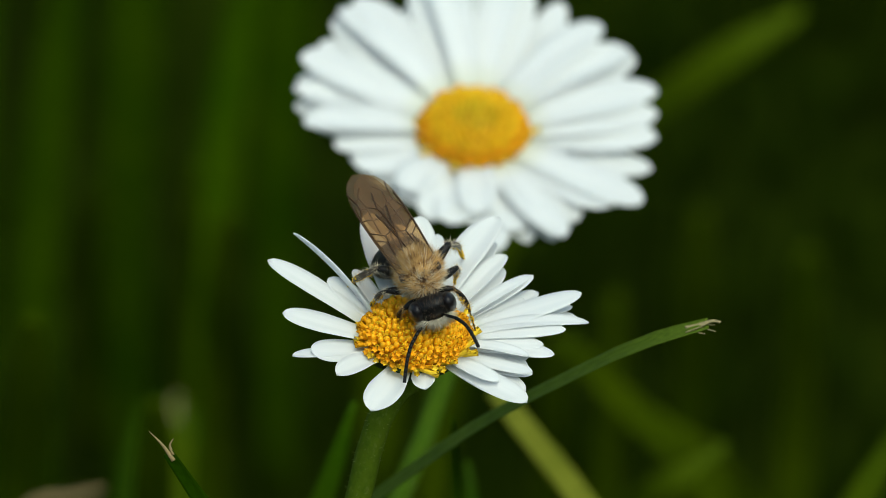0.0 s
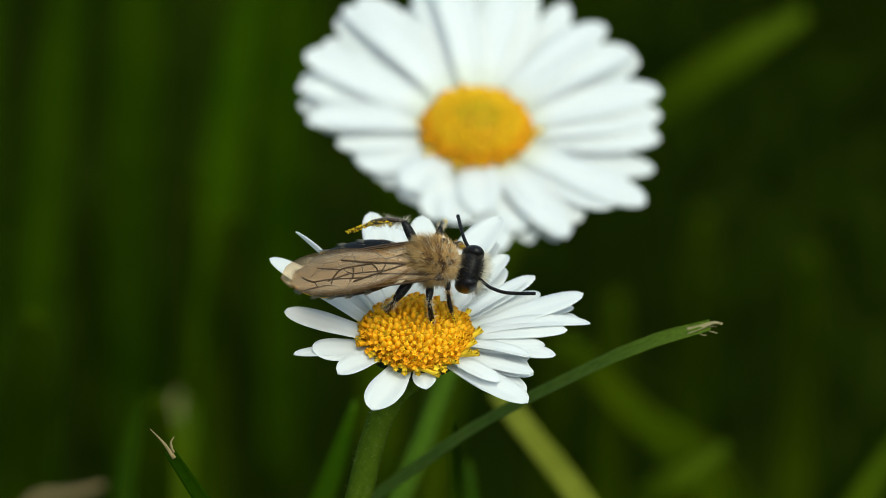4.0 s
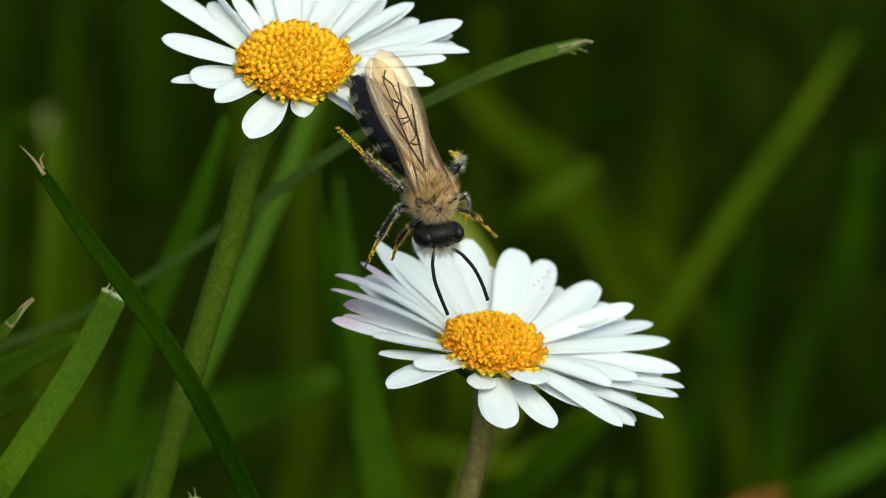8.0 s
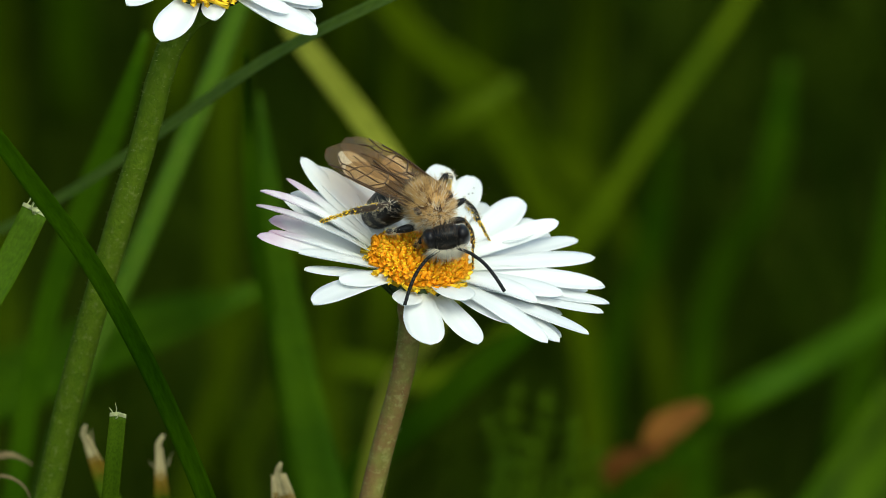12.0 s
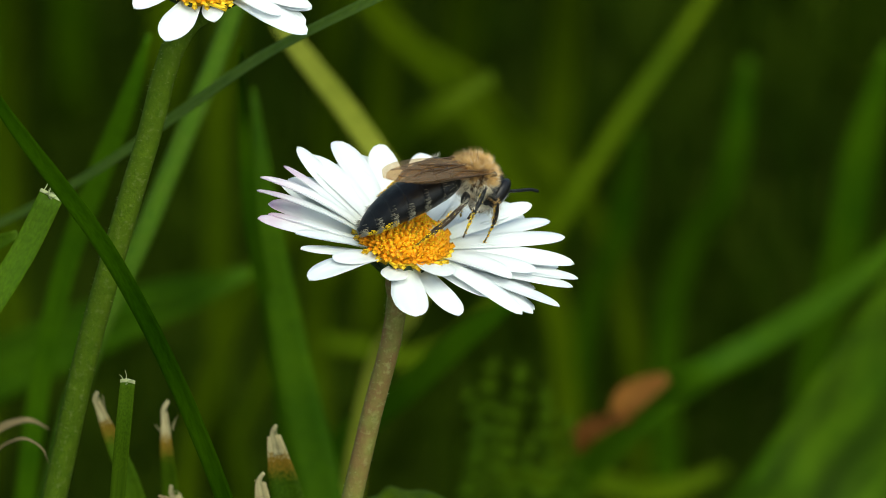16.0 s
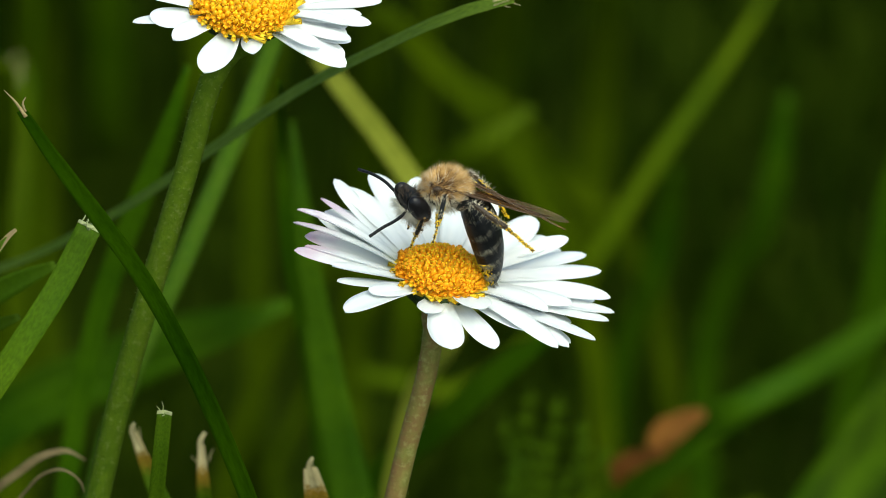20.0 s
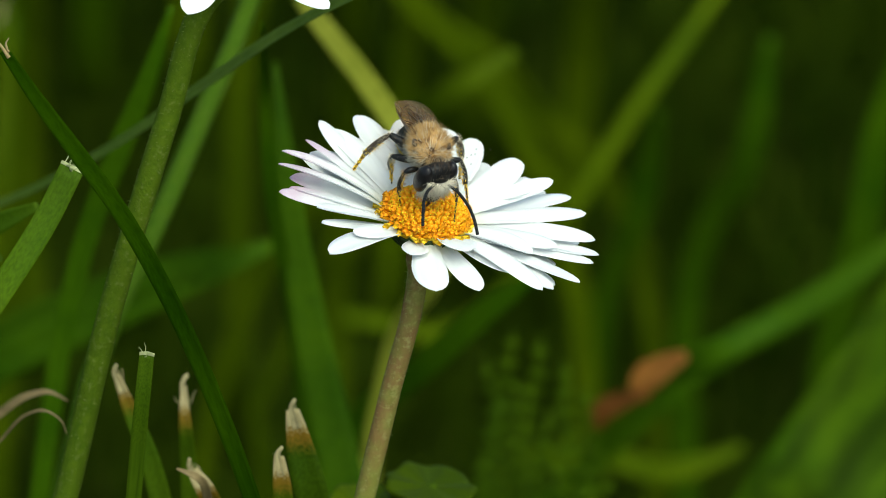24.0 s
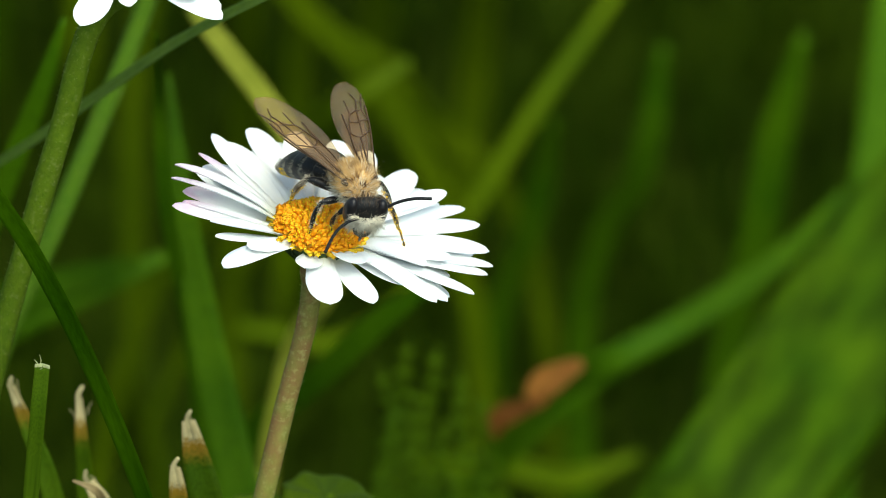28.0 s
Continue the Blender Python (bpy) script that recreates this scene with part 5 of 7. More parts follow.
# ---- what moves ----
def motions():
    walk(BEE, [
        (0, spot(-12.39, 8.97, 179.63, 16, 17, -72)),
        (0.5, spot(-11.40, 8.57, 179.57, 16, 23, -47)),
        (1, spot(-11.09, 9.01, 179.27, 26, 17, -48)),
        (1.5, spot(-10.77, 6.20, 180.09, 41, 13, -30)),
        (2, spot(-10.19, 7.58, 180.32, 51, 12, -3)),
        (2.5, spot(-10.99, 8.62, 180.90, 49, 4, -8)),
        (3, spot(-11.82, 10.05, 180.79, 49, 9, 0)),
        (3.5, spot(-11.69, 9.24, 180.65, 49, 9, 0)),
        (5.5, spot(-12.48, 7.82, 180.63, 52, 7, -2)),
        (6, spot(-12.42, 5.48, 180.05, 43, 22, -26)),
        (6.5, spot(-8.03, 3.75, 178.54, 23, 23, -52)),
        (7, spot(-5.87, 1.53, 174.67, -3, 28, -71)),
        (7.5, spot(-5.78, -0.22, 173.62, 8, 57, -52)),
        (8, spot(-4.04, -2.38, 171.82, 1, 40, -66)),
        (8.5, spot(-4.22, -3.27, 170.30, 8, 44, -60)),
        (9, spot(-3.09, 0.15, 165.92, 12, 18, -49)),
        (9.5, spot(-2.04, 0.24, 165.18, 9, 13, -49)),
        (10, spot(-1.92, 2.74, 164.70, 4, 18, -76)),
        (10.5, spot(-1.48, 1.39, 165.00, 6, 9, -60)),
        (11, spot(0.03, 2.29, 164.51, 13, 12, -40)),
        (11.5, spot(0.68, 0.51, 164.15, 7, 13, -49)),
        (12, spot(0.63, -0.53, 164.14, 13, 11, -55)),
        (12.5, spot(0.98, 0.73, 164.27, 12, 8, -43)),
        (14.5, spot(3.20, 1.24, 164.51, 1, 11, -9)),
        (15, spot(4.30, 0.89, 163.81, 0, 22, -12)),
        (15.5, spot(3.54, 1.03, 163.91, -1, 23, -8)),
        (16, spot(4.89, 1.31, 164.16, 7, 22, 39)),
        (16.5, spot(4.34, 0.75, 164.96, 13, 11, 60)),
        (17, spot(4.56, 1.44, 164.55, 13, 12, 54)),
        (17.5, spot(2.30, 1.73, 165.35, 19, 6, 91)),
        (18, spot(2.45, 2.57, 165.19, 17, 9, 98)),
        (18.5, spot(1.42, 2.91, 165.53, 15, 5, 110)),
        (19, spot(0.98, 1.24, 166.38, -3, 9, 145)),
        (19.5, spot(1.32, 1.10, 166.23, -2, 4, 159)),
        (20, spot(0.42, -0.65, 166.78, -2, -1, 182)),
        (20.5, spot(0.47, 0.90, 166.15, -3, -3, 176)),
        (21, spot(-0.35, -0.24, 166.48, -1, 4, -174)),
        (21.5, spot(0.36, -0.66, 166.11, -3, 1, -165)),
        (23.5, spot(-0.18, 2.29, 164.65, -9, 3, -92)),
        (24, spot(0.48, 0.20, 164.95, -10, 5, -84)),
        (24.5, spot(1.17, 1.72, 164.85, -1, 8, -47)),
        (25, spot(1.53, 2.43, 164.36, 3, 2, -38)),
        (25.5, spot(1.79, 0.83, 164.93, 4, 11, -35)),
        (26, spot(2.40, -1.34, 164.31, 3, 14, -40)),
        (26.5, spot(2.30, -0.46, 164.70, 5, 6, -28)),
        (27, spot(2.33, -0.35, 164.61, 6, 8, -27)),
        (27.5, spot(2.42, -0.74, 164.72, 6, 6, -27)),
        (28, spot(2.51, -2.61, 164.71, -4, 10, -60)),
    ])
    walk(BEE_PARTS["abdomen"], [
        (0, spot(-1.15, 0, -0.25, 0, -29, 15)),
        (0.5, spot(-1.15, 0, -0.25, 0, -32, 0)),
        (1, spot(-1.15, 0, -0.25, 0, -22, 19)),
        (1.5, spot(-1.15, 0, -0.25, 0, -16, 20)),
        (2, spot(-1.15, 0, -0.25, 0, -15, 12)),
        (2.5, spot(-1.15, 0, -0.25, 0, -18, 12)),
        (3, spot(-1.15, 0, -0.25, 0, -11, 15)),
        (3.5, spot(-1.15, 0, -0.25, 0, -11, 15)),
        (5.5, spot(-1.15, 0, -0.25, 0, -7, 9)),
        (6, spot(-1.15, 0, -0.25, 0, -8, 12)),
        (6.5, spot(-1.15, 0, -0.25, 0, -12, 17)),
        (7, spot(-1.15, 0, -0.25, 0, 4, 23)),
        (7.5, spot(-1.15, 0, -0.25, 0, -25, 12)),
        (8, spot(-1.15, 0, -0.25, 0, 11, 14)),
        (8.5, spot(-1.15, 0, -0.25, 0, 2, 2)),
        (9, spot(-1.15, 0, -0.25, 0, -11, 11)),
        (9.5, spot(-1.15, 0, -0.25, 0, -15, 10)),
        (10, spot(-1.15, 0, -0.25, 0, -25, 24)),
        (10.5, spot(-1.15, 0, -0.25, 0, -24, 9)),
        (11, spot(-1.15, 0, -0.25, 0, -29, 13)),
        (11.5, spot(-1.15, 0, -0.25, 0, -43, 10)),
        (12, spot(-1.15, 0, -0.25, 0, -36, 12)),
        (12.5, spot(-1.15, 0, -0.25, 0, -41, 14)),
        (14.5, spot(-1.15, 0, -0.25, 0, -32, -1)),
        (15, spot(-1.15, 0, -0.25, 0, -37, 7)),
        (15.5, spot(-1.15, 0, -0.25, 0, -36, 4)),
        (16, spot(-1.15, 0, -0.25, 0, -28, -17)),
        (16.5, spot(-1.15, 0, -0.25, 0, -11, -11)),
        (17, spot(-1.15, 0, -0.25, 0, -10, -1)),
        (17.5, spot(-1.15, 0, -0.25, 0, -12, -18)),
        (18, spot(-1.15, 0, -0.25, 0, -15, -26)),
        (18.5, spot(-1.15, 0, -0.25, 0, -14, -31)),
        (19, spot(-1.15, 0, -0.25, 0, -84, -1)),
        (19.5, spot(-1.15, 0, -0.25, 0, -66, 1)),
        (20, spot(-1.15, 0, -0.25, 0, -59, 1)),
        (20.5, spot(-1.15, 0, -0.25, 0, -52, -4)),
        (21, spot(-1.15, 0, -0.25, 0, -54, -9)),
        (21.5, spot(-1.15, 0, -0.25, 0, -52, -7)),
        (23.5, spot(-1.15, 0, -0.25, 0, -35, -3)),
        (24, spot(-1.15, 0, -0.25, 0, -26, -7)),
        (24.5, spot(-1.15, 0, -0.25, 0, -49, -20)),
        (25, spot(-1.15, 0, -0.25, 0, -32, -21)),
        (25.5, spot(-1.15, 0, -0.25, 0, -38, -19)),
        (26, spot(-1.15, 0, -0.25, 0, -27, -13)),
        (26.5, spot(-1.15, 0, -0.25, 0, -31, -17)),
        (27, spot(-1.15, 0, -0.25, 0, -35, -14)),
        (27.5, spot(-1.15, 0, -0.25, 0, -34, -14)),
        (28, spot(-1.15, 0, -0.25, 0, -16, 2)),
    ])
    walk(BEE_PARTS["head"], [
        (0, spot(1.25, 0, -0.15, 0, 38, -3)),
        (0.5, spot(1.25, 0, -0.15, 0, 28, -7)),
        (1, spot(1.25, 0, -0.15, 0, 34, -8)),
        (1.5, spot(1.25, 0, -0.15, 0, 9, -11)),
        (2, spot(1.25, 0, -0.15, 0, 17, -7)),
        (2.5, spot(1.25, 0, -0.15, 0, 13, -11)),
        (3, spot(1.25, 0, -0.15, 0, 8, -7)),
        (3.5, spot(1.25, 0, -0.15, 0, 8, -7)),
        (5.5, spot(1.25, 0, -0.15, 0, 9, -3)),
        (6, spot(1.25, 0, -0.15, 0, 6, -6)),
        (6.5, spot(1.25, 0, -0.15, 0, 30, -2)),
        (7, spot(1.25, 0, -0.15, 0, 30, -2)),
        (7.5, spot(1.25, 0, -0.15, 0, 26, 0)),
        (8, spot(1.25, 0, -0.15, 0, 29, -4)),
        (8.5, spot(1.25, 0, -0.15, 0, 24, -1)),
        (9, spot(1.25, 0, -0.15, 0, 27, -27)),
        (9.5, spot(1.25, 0, -0.15, 0, 27, -26)),
        (10, spot(1.25, 0, -0.15, 0, 32, -25)),
        (10.5, spot(1.25, 0, -0.15, 0, 23, -3)),
        (11, spot(1.25, 0, -0.15, 0, 25, -22)),
        (11.5, spot(1.25, 0, -0.15, 0, 25, -11)),
        (12, spot(1.25, 0, -0.15, 0, 32, -28)),
        (12.5, spot(1.25, 0, -0.15, 0, 26, -22)),
        (14.5, spot(1.25, 0, -0.15, 0, 32, 25)),
        (15, spot(1.25, 0, -0.15, 0, 35, -28)),
        (15.5, spot(1.25, 0, -0.15, 0, 25, -29)),
        (16, spot(1.25, 0, -0.15, 0, 45, 27)),
        (16.5, spot(1.25, 0, -0.15, 0, 40, -15)),
        (17, spot(1.25, 0, -0.15, 0, 37, -29)),
        (17.5, spot(1.25, 0, -0.15, 0, 34, 30)),
        (18, spot(1.25, 0, -0.15, 0, 37, 29)),
        (18.5, spot(1.25, 0, -0.15, 0, 36, 30)),
        (19, spot(1.25, 0, -0.15, 0, 33, 32)),
        (19.5, spot(1.25, 0, -0.15, 0, 27, 29)),
        (20, spot(1.25, 0, -0.15, 0, 32, 26)),
        (20.5, spot(1.25, 0, -0.15, 0, 29, 26)),
        (21, spot(1.25, 0, -0.15, 0, 35, 28)),
        (21.5, spot(1.25, 0, -0.15, 0, 35, 27)),
        (23.5, spot(1.25, 0, -0.15, 0, 36, 17)),
        (24, spot(1.25, 0, -0.15, 0, 19, 24)),
        (24.5, spot(1.25, 0, -0.15, 0, 24, -16)),
        (25, spot(1.25, 0, -0.15, 0, 21, -17)),
        (25.5, spot(1.25, 0, -0.15, 0, 10, -1)),
        (26, spot(1.25, 0, -0.15, 0, 20, -10)),
        (26.5, spot(1.25, 0, -0.15, 0, 8, -18)),
        (27, spot(1.25, 0, -0.15, 0, 10, -9)),
        (27.5, spot(1.25, 0, -0.15, 0, 9, -1)),
        (28, spot(1.25, 0, -0.15, 0, 17, -24)),
    ])
    walk(BEE_PARTS["forewing_l"], [
        (0, spot(0.4, 0.95, 0.72, -5, -2, 6)),
        (0.5, spot(0.4, 0.95, 0.72, -5, -9, 4)),
        (1, spot(0.4, 0.95, 0.72, -6, -4, 14)),
        (1.5, spot(0.4, 0.95, 0.72, -6, -7, 10)),
        (2, spot(0.4, 0.95, 0.72, -6, -11, 14)),
        (2.5, spot(0.4, 0.95, 0.72, -4, -13, 16)),
        (3, spot(0.4, 0.95, 0.72, -6, -8, 16)),
        (3.5, spot(0.4, 0.95, 0.72, -6, -8, 16)),
        (5.5, spot(0.4, 0.95, 0.72, -6, -5, 11)),
        (6, spot(0.4, 0.95, 0.72, -5, -6, 17)),
        (6.5, spot(0.4, 0.95, 0.72, -5, -8, 14)),
        (7, spot(0.4, 0.95, 0.72, -6, 2, 9)),
        (7.5, spot(0.4, 0.95, 0.72, -6, 9, 13)),
        (8, spot(0.4, 0.95, 0.72, -5, 7, 10)),
        (8.5, spot(0.4, 0.95, 0.72, -5, 1, 4)),
        (9, spot(0.4, 0.95, 0.72, -5, -8, 1)),
        (9.5, spot(0.4, 0.95, 0.72, -3, -11, -4)),
        (10, spot(0.4, 0.95, 0.72, -6, -11, -4)),
        (10.5, spot(0.4, 0.95, 0.72, -6, -14, -5)),
        (11, spot(0.4, 0.95, 0.72, -5, -16, 2)),
        (11.5, spot(0.4, 0.95, 0.72, -5, -16, 0)),
        (12, spot(0.4, 0.95, 0.72, -5, -12, 2)),
        (12.5, spot(0.4, 0.95, 0.72, -5, -16, 1)),
        (14.5, spot(0.4, 0.95, 0.72, -6, -16, 0)),
        (15, spot(0.4, 0.95, 0.72, -6, -16, 1)),
        (15.5, spot(0.4, 0.95, 0.72, -6, -16, 2)),
        (16, spot(0.4, 0.95, 0.72, -6, -6, 6)),
        (16.5, spot(0.4, 0.95, 0.72, -6, 0, 12)),
        (17, spot(0.4, 0.95, 0.72, -6, 6, 8)),
        (17.5, spot(0.4, 0.95, 0.72, -6, 2, 0)),
        (18, spot(0.4, 0.95, 0.72, -6, 2, 0)),
        (18.5, spot(0.4, 0.95, 0.72, -3, -1, -3)),
        (19, spot(0.4, 0.95, 0.72, 9, -5, -23)),
        (19.5, spot(0.4, 0.95, 0.72, 14, -14, -14)),
        (20, spot(0.4, 0.95, 0.72, 14, -20, 1)),
        (20.5, spot(0.4, 0.95, 0.72, 14, -19, 0)),
        (21, spot(0.4, 0.95, 0.72, 14, -18, 1)),
        (21.5, spot(0.4, 0.95, 0.72, 14, -18, 7)),
        (23.5, spot(0.4, 0.95, 0.72, -5, -23, -1)),
        (24, spot(0.4, 0.95, 0.72, -9, -19, 2)),
        (24.5, spot(0.4, 0.95, 0.72, -12, -30, -11)),
        (25, spot(0.4, 0.95, 0.72, -17, -26, -12)),
        (25.5, spot(0.4, 0.95, 0.72, -17, -30, -8)),
        (26, spot(0.4, 0.95, 0.72, -5, -19, -7)),
        (26.5, spot(0.4, 0.95, 0.72, -16, -25, -5)),
        (27, spot(0.4, 0.95, 0.72, -17, -28, -4)),
        (27.5, spot(0.4, 0.95, 0.72, -17, -28, -3)),
        (28, spot(0.4, 0.95, 0.72, -5, 2, -25)),
    ])
    walk(BEE_PARTS["hindwing_l"], [
        (0, spot(-0.25, 0.9, 0.58, -5, -4, 5)),
        (0.5, spot(-0.25, 0.9, 0.58, -5, -11, 3)),
        (1, spot(-0.25, 0.9, 0.58, -6, -6, 13)),
        (1.5, spot(-0.25, 0.9, 0.58, -6, -9, 9)),
        (2, spot(-0.25, 0.9, 0.58, -6, -13, 13)),
        (2.5, spot(-0.25, 0.9, 0.58, -4, -15, 15)),
        (3, spot(-0.25, 0.9, 0.58, -6, -10, 15)),
        (3.5, spot(-0.25, 0.9, 0.58, -6, -10, 15)),
        (5.5, spot(-0.25, 0.9, 0.58, -6, -7, 10)),
        (6, spot(-0.25, 0.9, 0.58, -5, -8, 16)),
        (6.5, spot(-0.25, 0.9, 0.58, -5, -10, 14)),
        (7, spot(-0.25, 0.9, 0.58, -6, 0, 8)),
        (7.5, spot(-0.25, 0.9, 0.58, -6, 7, 12)),
        (8, spot(-0.25, 0.9, 0.58, -5, 5, 10)),
        (8.5, spot(-0.25, 0.9, 0.58, -5, -1, 3)),
        (9, spot(-0.25, 0.9, 0.58, -5, -10, -1)),
        (9.5, spot(-0.25, 0.9, 0.58, -3, -13, -5)),
        (10, spot(-0.25, 0.9, 0.58, -6, -13, -6)),
        (10.5, spot(-0.25, 0.9, 0.58, -6, -16, -6)),
        (11, spot(-0.25, 0.9, 0.58, -5, -18, 1)),
        (11.5, spot(-0.25, 0.9, 0.58, -5, -18, -2)),
        (12, spot(-0.25, 0.9, 0.58, -5, -14, 1)),
        (12.5, spot(-0.25, 0.9, 0.58, -5, -18, 0)),
        (14.5, spot(-0.25, 0.9, 0.58, -6, -18, -1)),
        (15, spot(-0.25, 0.9, 0.58, -6, -18, 0)),
        (15.5, spot(-0.25, 0.9, 0.58, -6, -18, 1)),
        (16, spot(-0.25, 0.9, 0.58, -6, -8, 5)),
        (16.5, spot(-0.25, 0.9, 0.58, -6, -2, 11)),
        (17, spot(-0.25, 0.9, 0.58, -6, 4, 7)),
        (17.5, spot(-0.25, 0.9, 0.58, -6, 0, -1)),
        (18, spot(-0.25, 0.9, 0.58, -6, 0, -1)),
        (18.5, spot(-0.25, 0.9, 0.58, -3, -3, -4)),
        (19, spot(-0.25, 0.9, 0.58, 9, -7, -25)),
        (19.5, spot(-0.25, 0.9, 0.58, 14, -16, -15)),
        (20, spot(-0.25, 0.9, 0.58, 14, -22, 0)),
        (20.5, spot(-0.25, 0.9, 0.58, 14, -21, -1)),
        (21, spot(-0.25, 0.9, 0.58, 14, -20, 0)),
        (21.5, spot(-0.25, 0.9, 0.58, 14, -20, 7)),
        (23.5, spot(-0.25, 0.9, 0.58, -5, -25, -2)),
        (24, spot(-0.25, 0.9, 0.58, -9, -21, 1)),
        (24.5, spot(-0.25, 0.9, 0.58, -12, -32, -12)),
        (25, spot(-0.25, 0.9, 0.58, -17, -28, -13)),
        (25.5, spot(-0.25, 0.9, 0.58, -17, -32, -9)),
        (26, spot(-0.25, 0.9, 0.58, -5, -21, -9)),
        (26.5, spot(-0.25, 0.9, 0.58, -16, -27, -5)),
        (27, spot(-0.25, 0.9, 0.58, -17, -30, -5)),
        (27.5, spot(-0.25, 0.9, 0.58, -17, -30, -4)),
        (28, spot(-0.25, 0.9, 0.58, -5, 0, -28)),
    ])
    walk(BEE_PARTS["antenna_l"], [
        (0, spot(1.25, 0, -0.15, 0, 38, -3) @ spot(1.3, 0.32, -0.05, 0, -50, 4)),
        (0.5, spot(1.25, 0, -0.15, 0, 28, -7) @ spot(1.3, 0.32, -0.05, 0, 45, 1)),
        (1, spot(1.25, 0, -0.15, 0, 34, -8) @ spot(1.3, 0.32, -0.05, 0, -5, -17)),
        (1.5, spot(1.25, 0, -0.15, 0, 9, -11) @ spot(1.3, 0.32, -0.05, 0, -12, -9)),
        (2, spot(1.25, 0, -0.15, 0, 17, -7) @ spot(1.3, 0.32, -0.05, 0, 7, -21)),
        (2.5, spot(1.25, 0, -0.15, 0, 13, -11) @ spot(1.3, 0.32, -0.05, 0, 23, 77)),
        (3, spot(1.25, 0, -0.15, 0, 8, -7) @ spot(1.3, 0.32, -0.05, 0, 27, 100)),
        (3.5, spot(1.25, 0, -0.15, 0, 8, -7) @ spot(1.3, 0.32, -0.05, 0, 27, 100)),
        (5.5, spot(1.25, 0, -0.15, 0, 9, -3) @ spot(1.3, 0.32, -0.05, 0, 25, 66)),
        (6, spot(1.25, 0, -0.15, 0, 6, -6) @ spot(1.3, 0.32, -0.05, 0, -4, 10)),
        (6.5, spot(1.25, 0, -0.15, 0, 30, -2) @ spot(1.3, 0.32, -0.05, 0, 35, -5)),
        (7, spot(1.25, 0, -0.15, 0, 30, -2) @ spot(1.3, 0.32, -0.05, 0, -11, 10)),
        (7.5, spot(1.25, 0, -0.15, 0, 26, 0) @ spot(1.3, 0.32, -0.05, 0, -32, 7)),
        (8, spot(1.25, 0, -0.15, 0, 29, -4) @ spot(1.3, 0.32, -0.05, 0, -20, 10)),
        (8.5, spot(1.25, 0, -0.15, 0, 24, -1) @ spot(1.3, 0.32, -0.05, 0, 2, 25)),
        (9, spot(1.25, 0, -0.15, 0, 27, -27) @ spot(1.3, 0.32, -0.05, 0, -10, 22)),
        (9.5, spot(1.25, 0, -0.15, 0, 27, -26) @ spot(1.3, 0.32, -0.05, 0, -52, 1)),
        (10, spot(1.25, 0, -0.15, 0, 32, -25) @ spot(1.3, 0.32, -0.05, 0, -36, 40)),
        (10.5, spot(1.25, 0, -0.15, 0, 23, -3) @ spot(1.3, 0.32, -0.05, 0, -10, 22)),
        (11, spot(1.25, 0, -0.15, 0, 25, -22) @ spot(1.3, 0.32, -0.05, 0, -57, -23)),
        (11.5, spot(1.25, 0, -0.15, 0, 25, -11) @ spot(1.3, 0.32, -0.05, 0, -35, -22)),
        (12, spot(1.25, 0, -0.15, 0, 32, -28) @ spot(1.3, 0.32, -0.05, 0, -10, 22)),
        (12.5, spot(1.25, 0, -0.15, 0, 26, -22) @ spot(1.3, 0.32, -0.05, 0, -38, -24)),
        (14.5, spot(1.25, 0, -0.15, 0, 32, 25) @ spot(1.3, 0.32, -0.05, 0, -10, 22)),
        (15, spot(1.25, 0, -0.15, 0, 35, -28) @ spot(1.3, 0.32, -0.05, 0, -43, 34)),
        (15.5, spot(1.25, 0, -0.15, 0, 25, -29) @ spot(1.3, 0.32, -0.05, 0, -41, 38)),
        (16, spot(1.25, 0, -0.15, 0, 45, 27) @ spot(1.3, 0.32, -0.05, 0, -10, 22)),
        (16.5, spot(1.25, 0, -0.15, 0, 40, -15) @ spot(1.3, 0.32, -0.05, 0, -10, 22)),
        (17, spot(1.25, 0, -0.15, 0, 37, -29) @ spot(1.3, 0.32, -0.05, 0, -16, 30)),
        (17.5, spot(1.25, 0, -0.15, 0, 34, 30) @ spot(1.3, 0.32, -0.05, 0, 42, 24)),
        (18, spot(1.25, 0, -0.15, 0, 37, 29) @ spot(1.3, 0.32, -0.05, 0, 26, 23)),
        (18.5, spot(1.25, 0, -0.15, 0, 36, 30) @ spot(1.3, 0.32, -0.05, 0, 38, 15)),
        (19, spot(1.25, 0, -0.15, 0, 33, 32) @ spot(1.3, 0.32, -0.05, 0, -8, 8)),
        (19.5, spot(1.25, 0, -0.15, 0, 27, 29) @ spot(1.3, 0.32, -0.05, 0, -6, 29)),
        (20, spot(1.25, 0, -0.15, 0, 32, 26) @ spot(1.3, 0.32, -0.05, 0, -35, 9)),
        (20.5, spot(1.25, 0, -0.15, 0, 29, 26) @ spot(1.3, 0.32, -0.05, 0, 11, 35)),
        (21, spot(1.25, 0, -0.15, 0, 35, 28) @ spot(1.3, 0.32, -0.05, 0, -16, 28)),
        (21.5, spot(1.25, 0, -0.15, 0, 35, 27) @ spot(1.3, 0.32, -0.05, 0, -14, 32)),
        (23.5, spot(1.25, 0, -0.15, 0, 36, 17) @ spot(1.3, 0.32, -0.05, 0, -9, 5)),
        (24, spot(1.25, 0, -0.15, 0, 19, 24) @ spot(1.3, 0.32, -0.05, 0, 4, -6)),
        (24.5, spot(1.25, 0, -0.15, 0, 24, -16) @ spot(1.3, 0.32, -0.05, 0, -25, 50)),
        (25, spot(1.25, 0, -0.15, 0, 21, -17) @ spot(1.3, 0.32, -0.05, 0, -26, 47)),
        (25.5, spot(1.25, 0, -0.15, 0, 10, -1) @ spot(1.3, 0.32, -0.05, 0, -31, 30)),
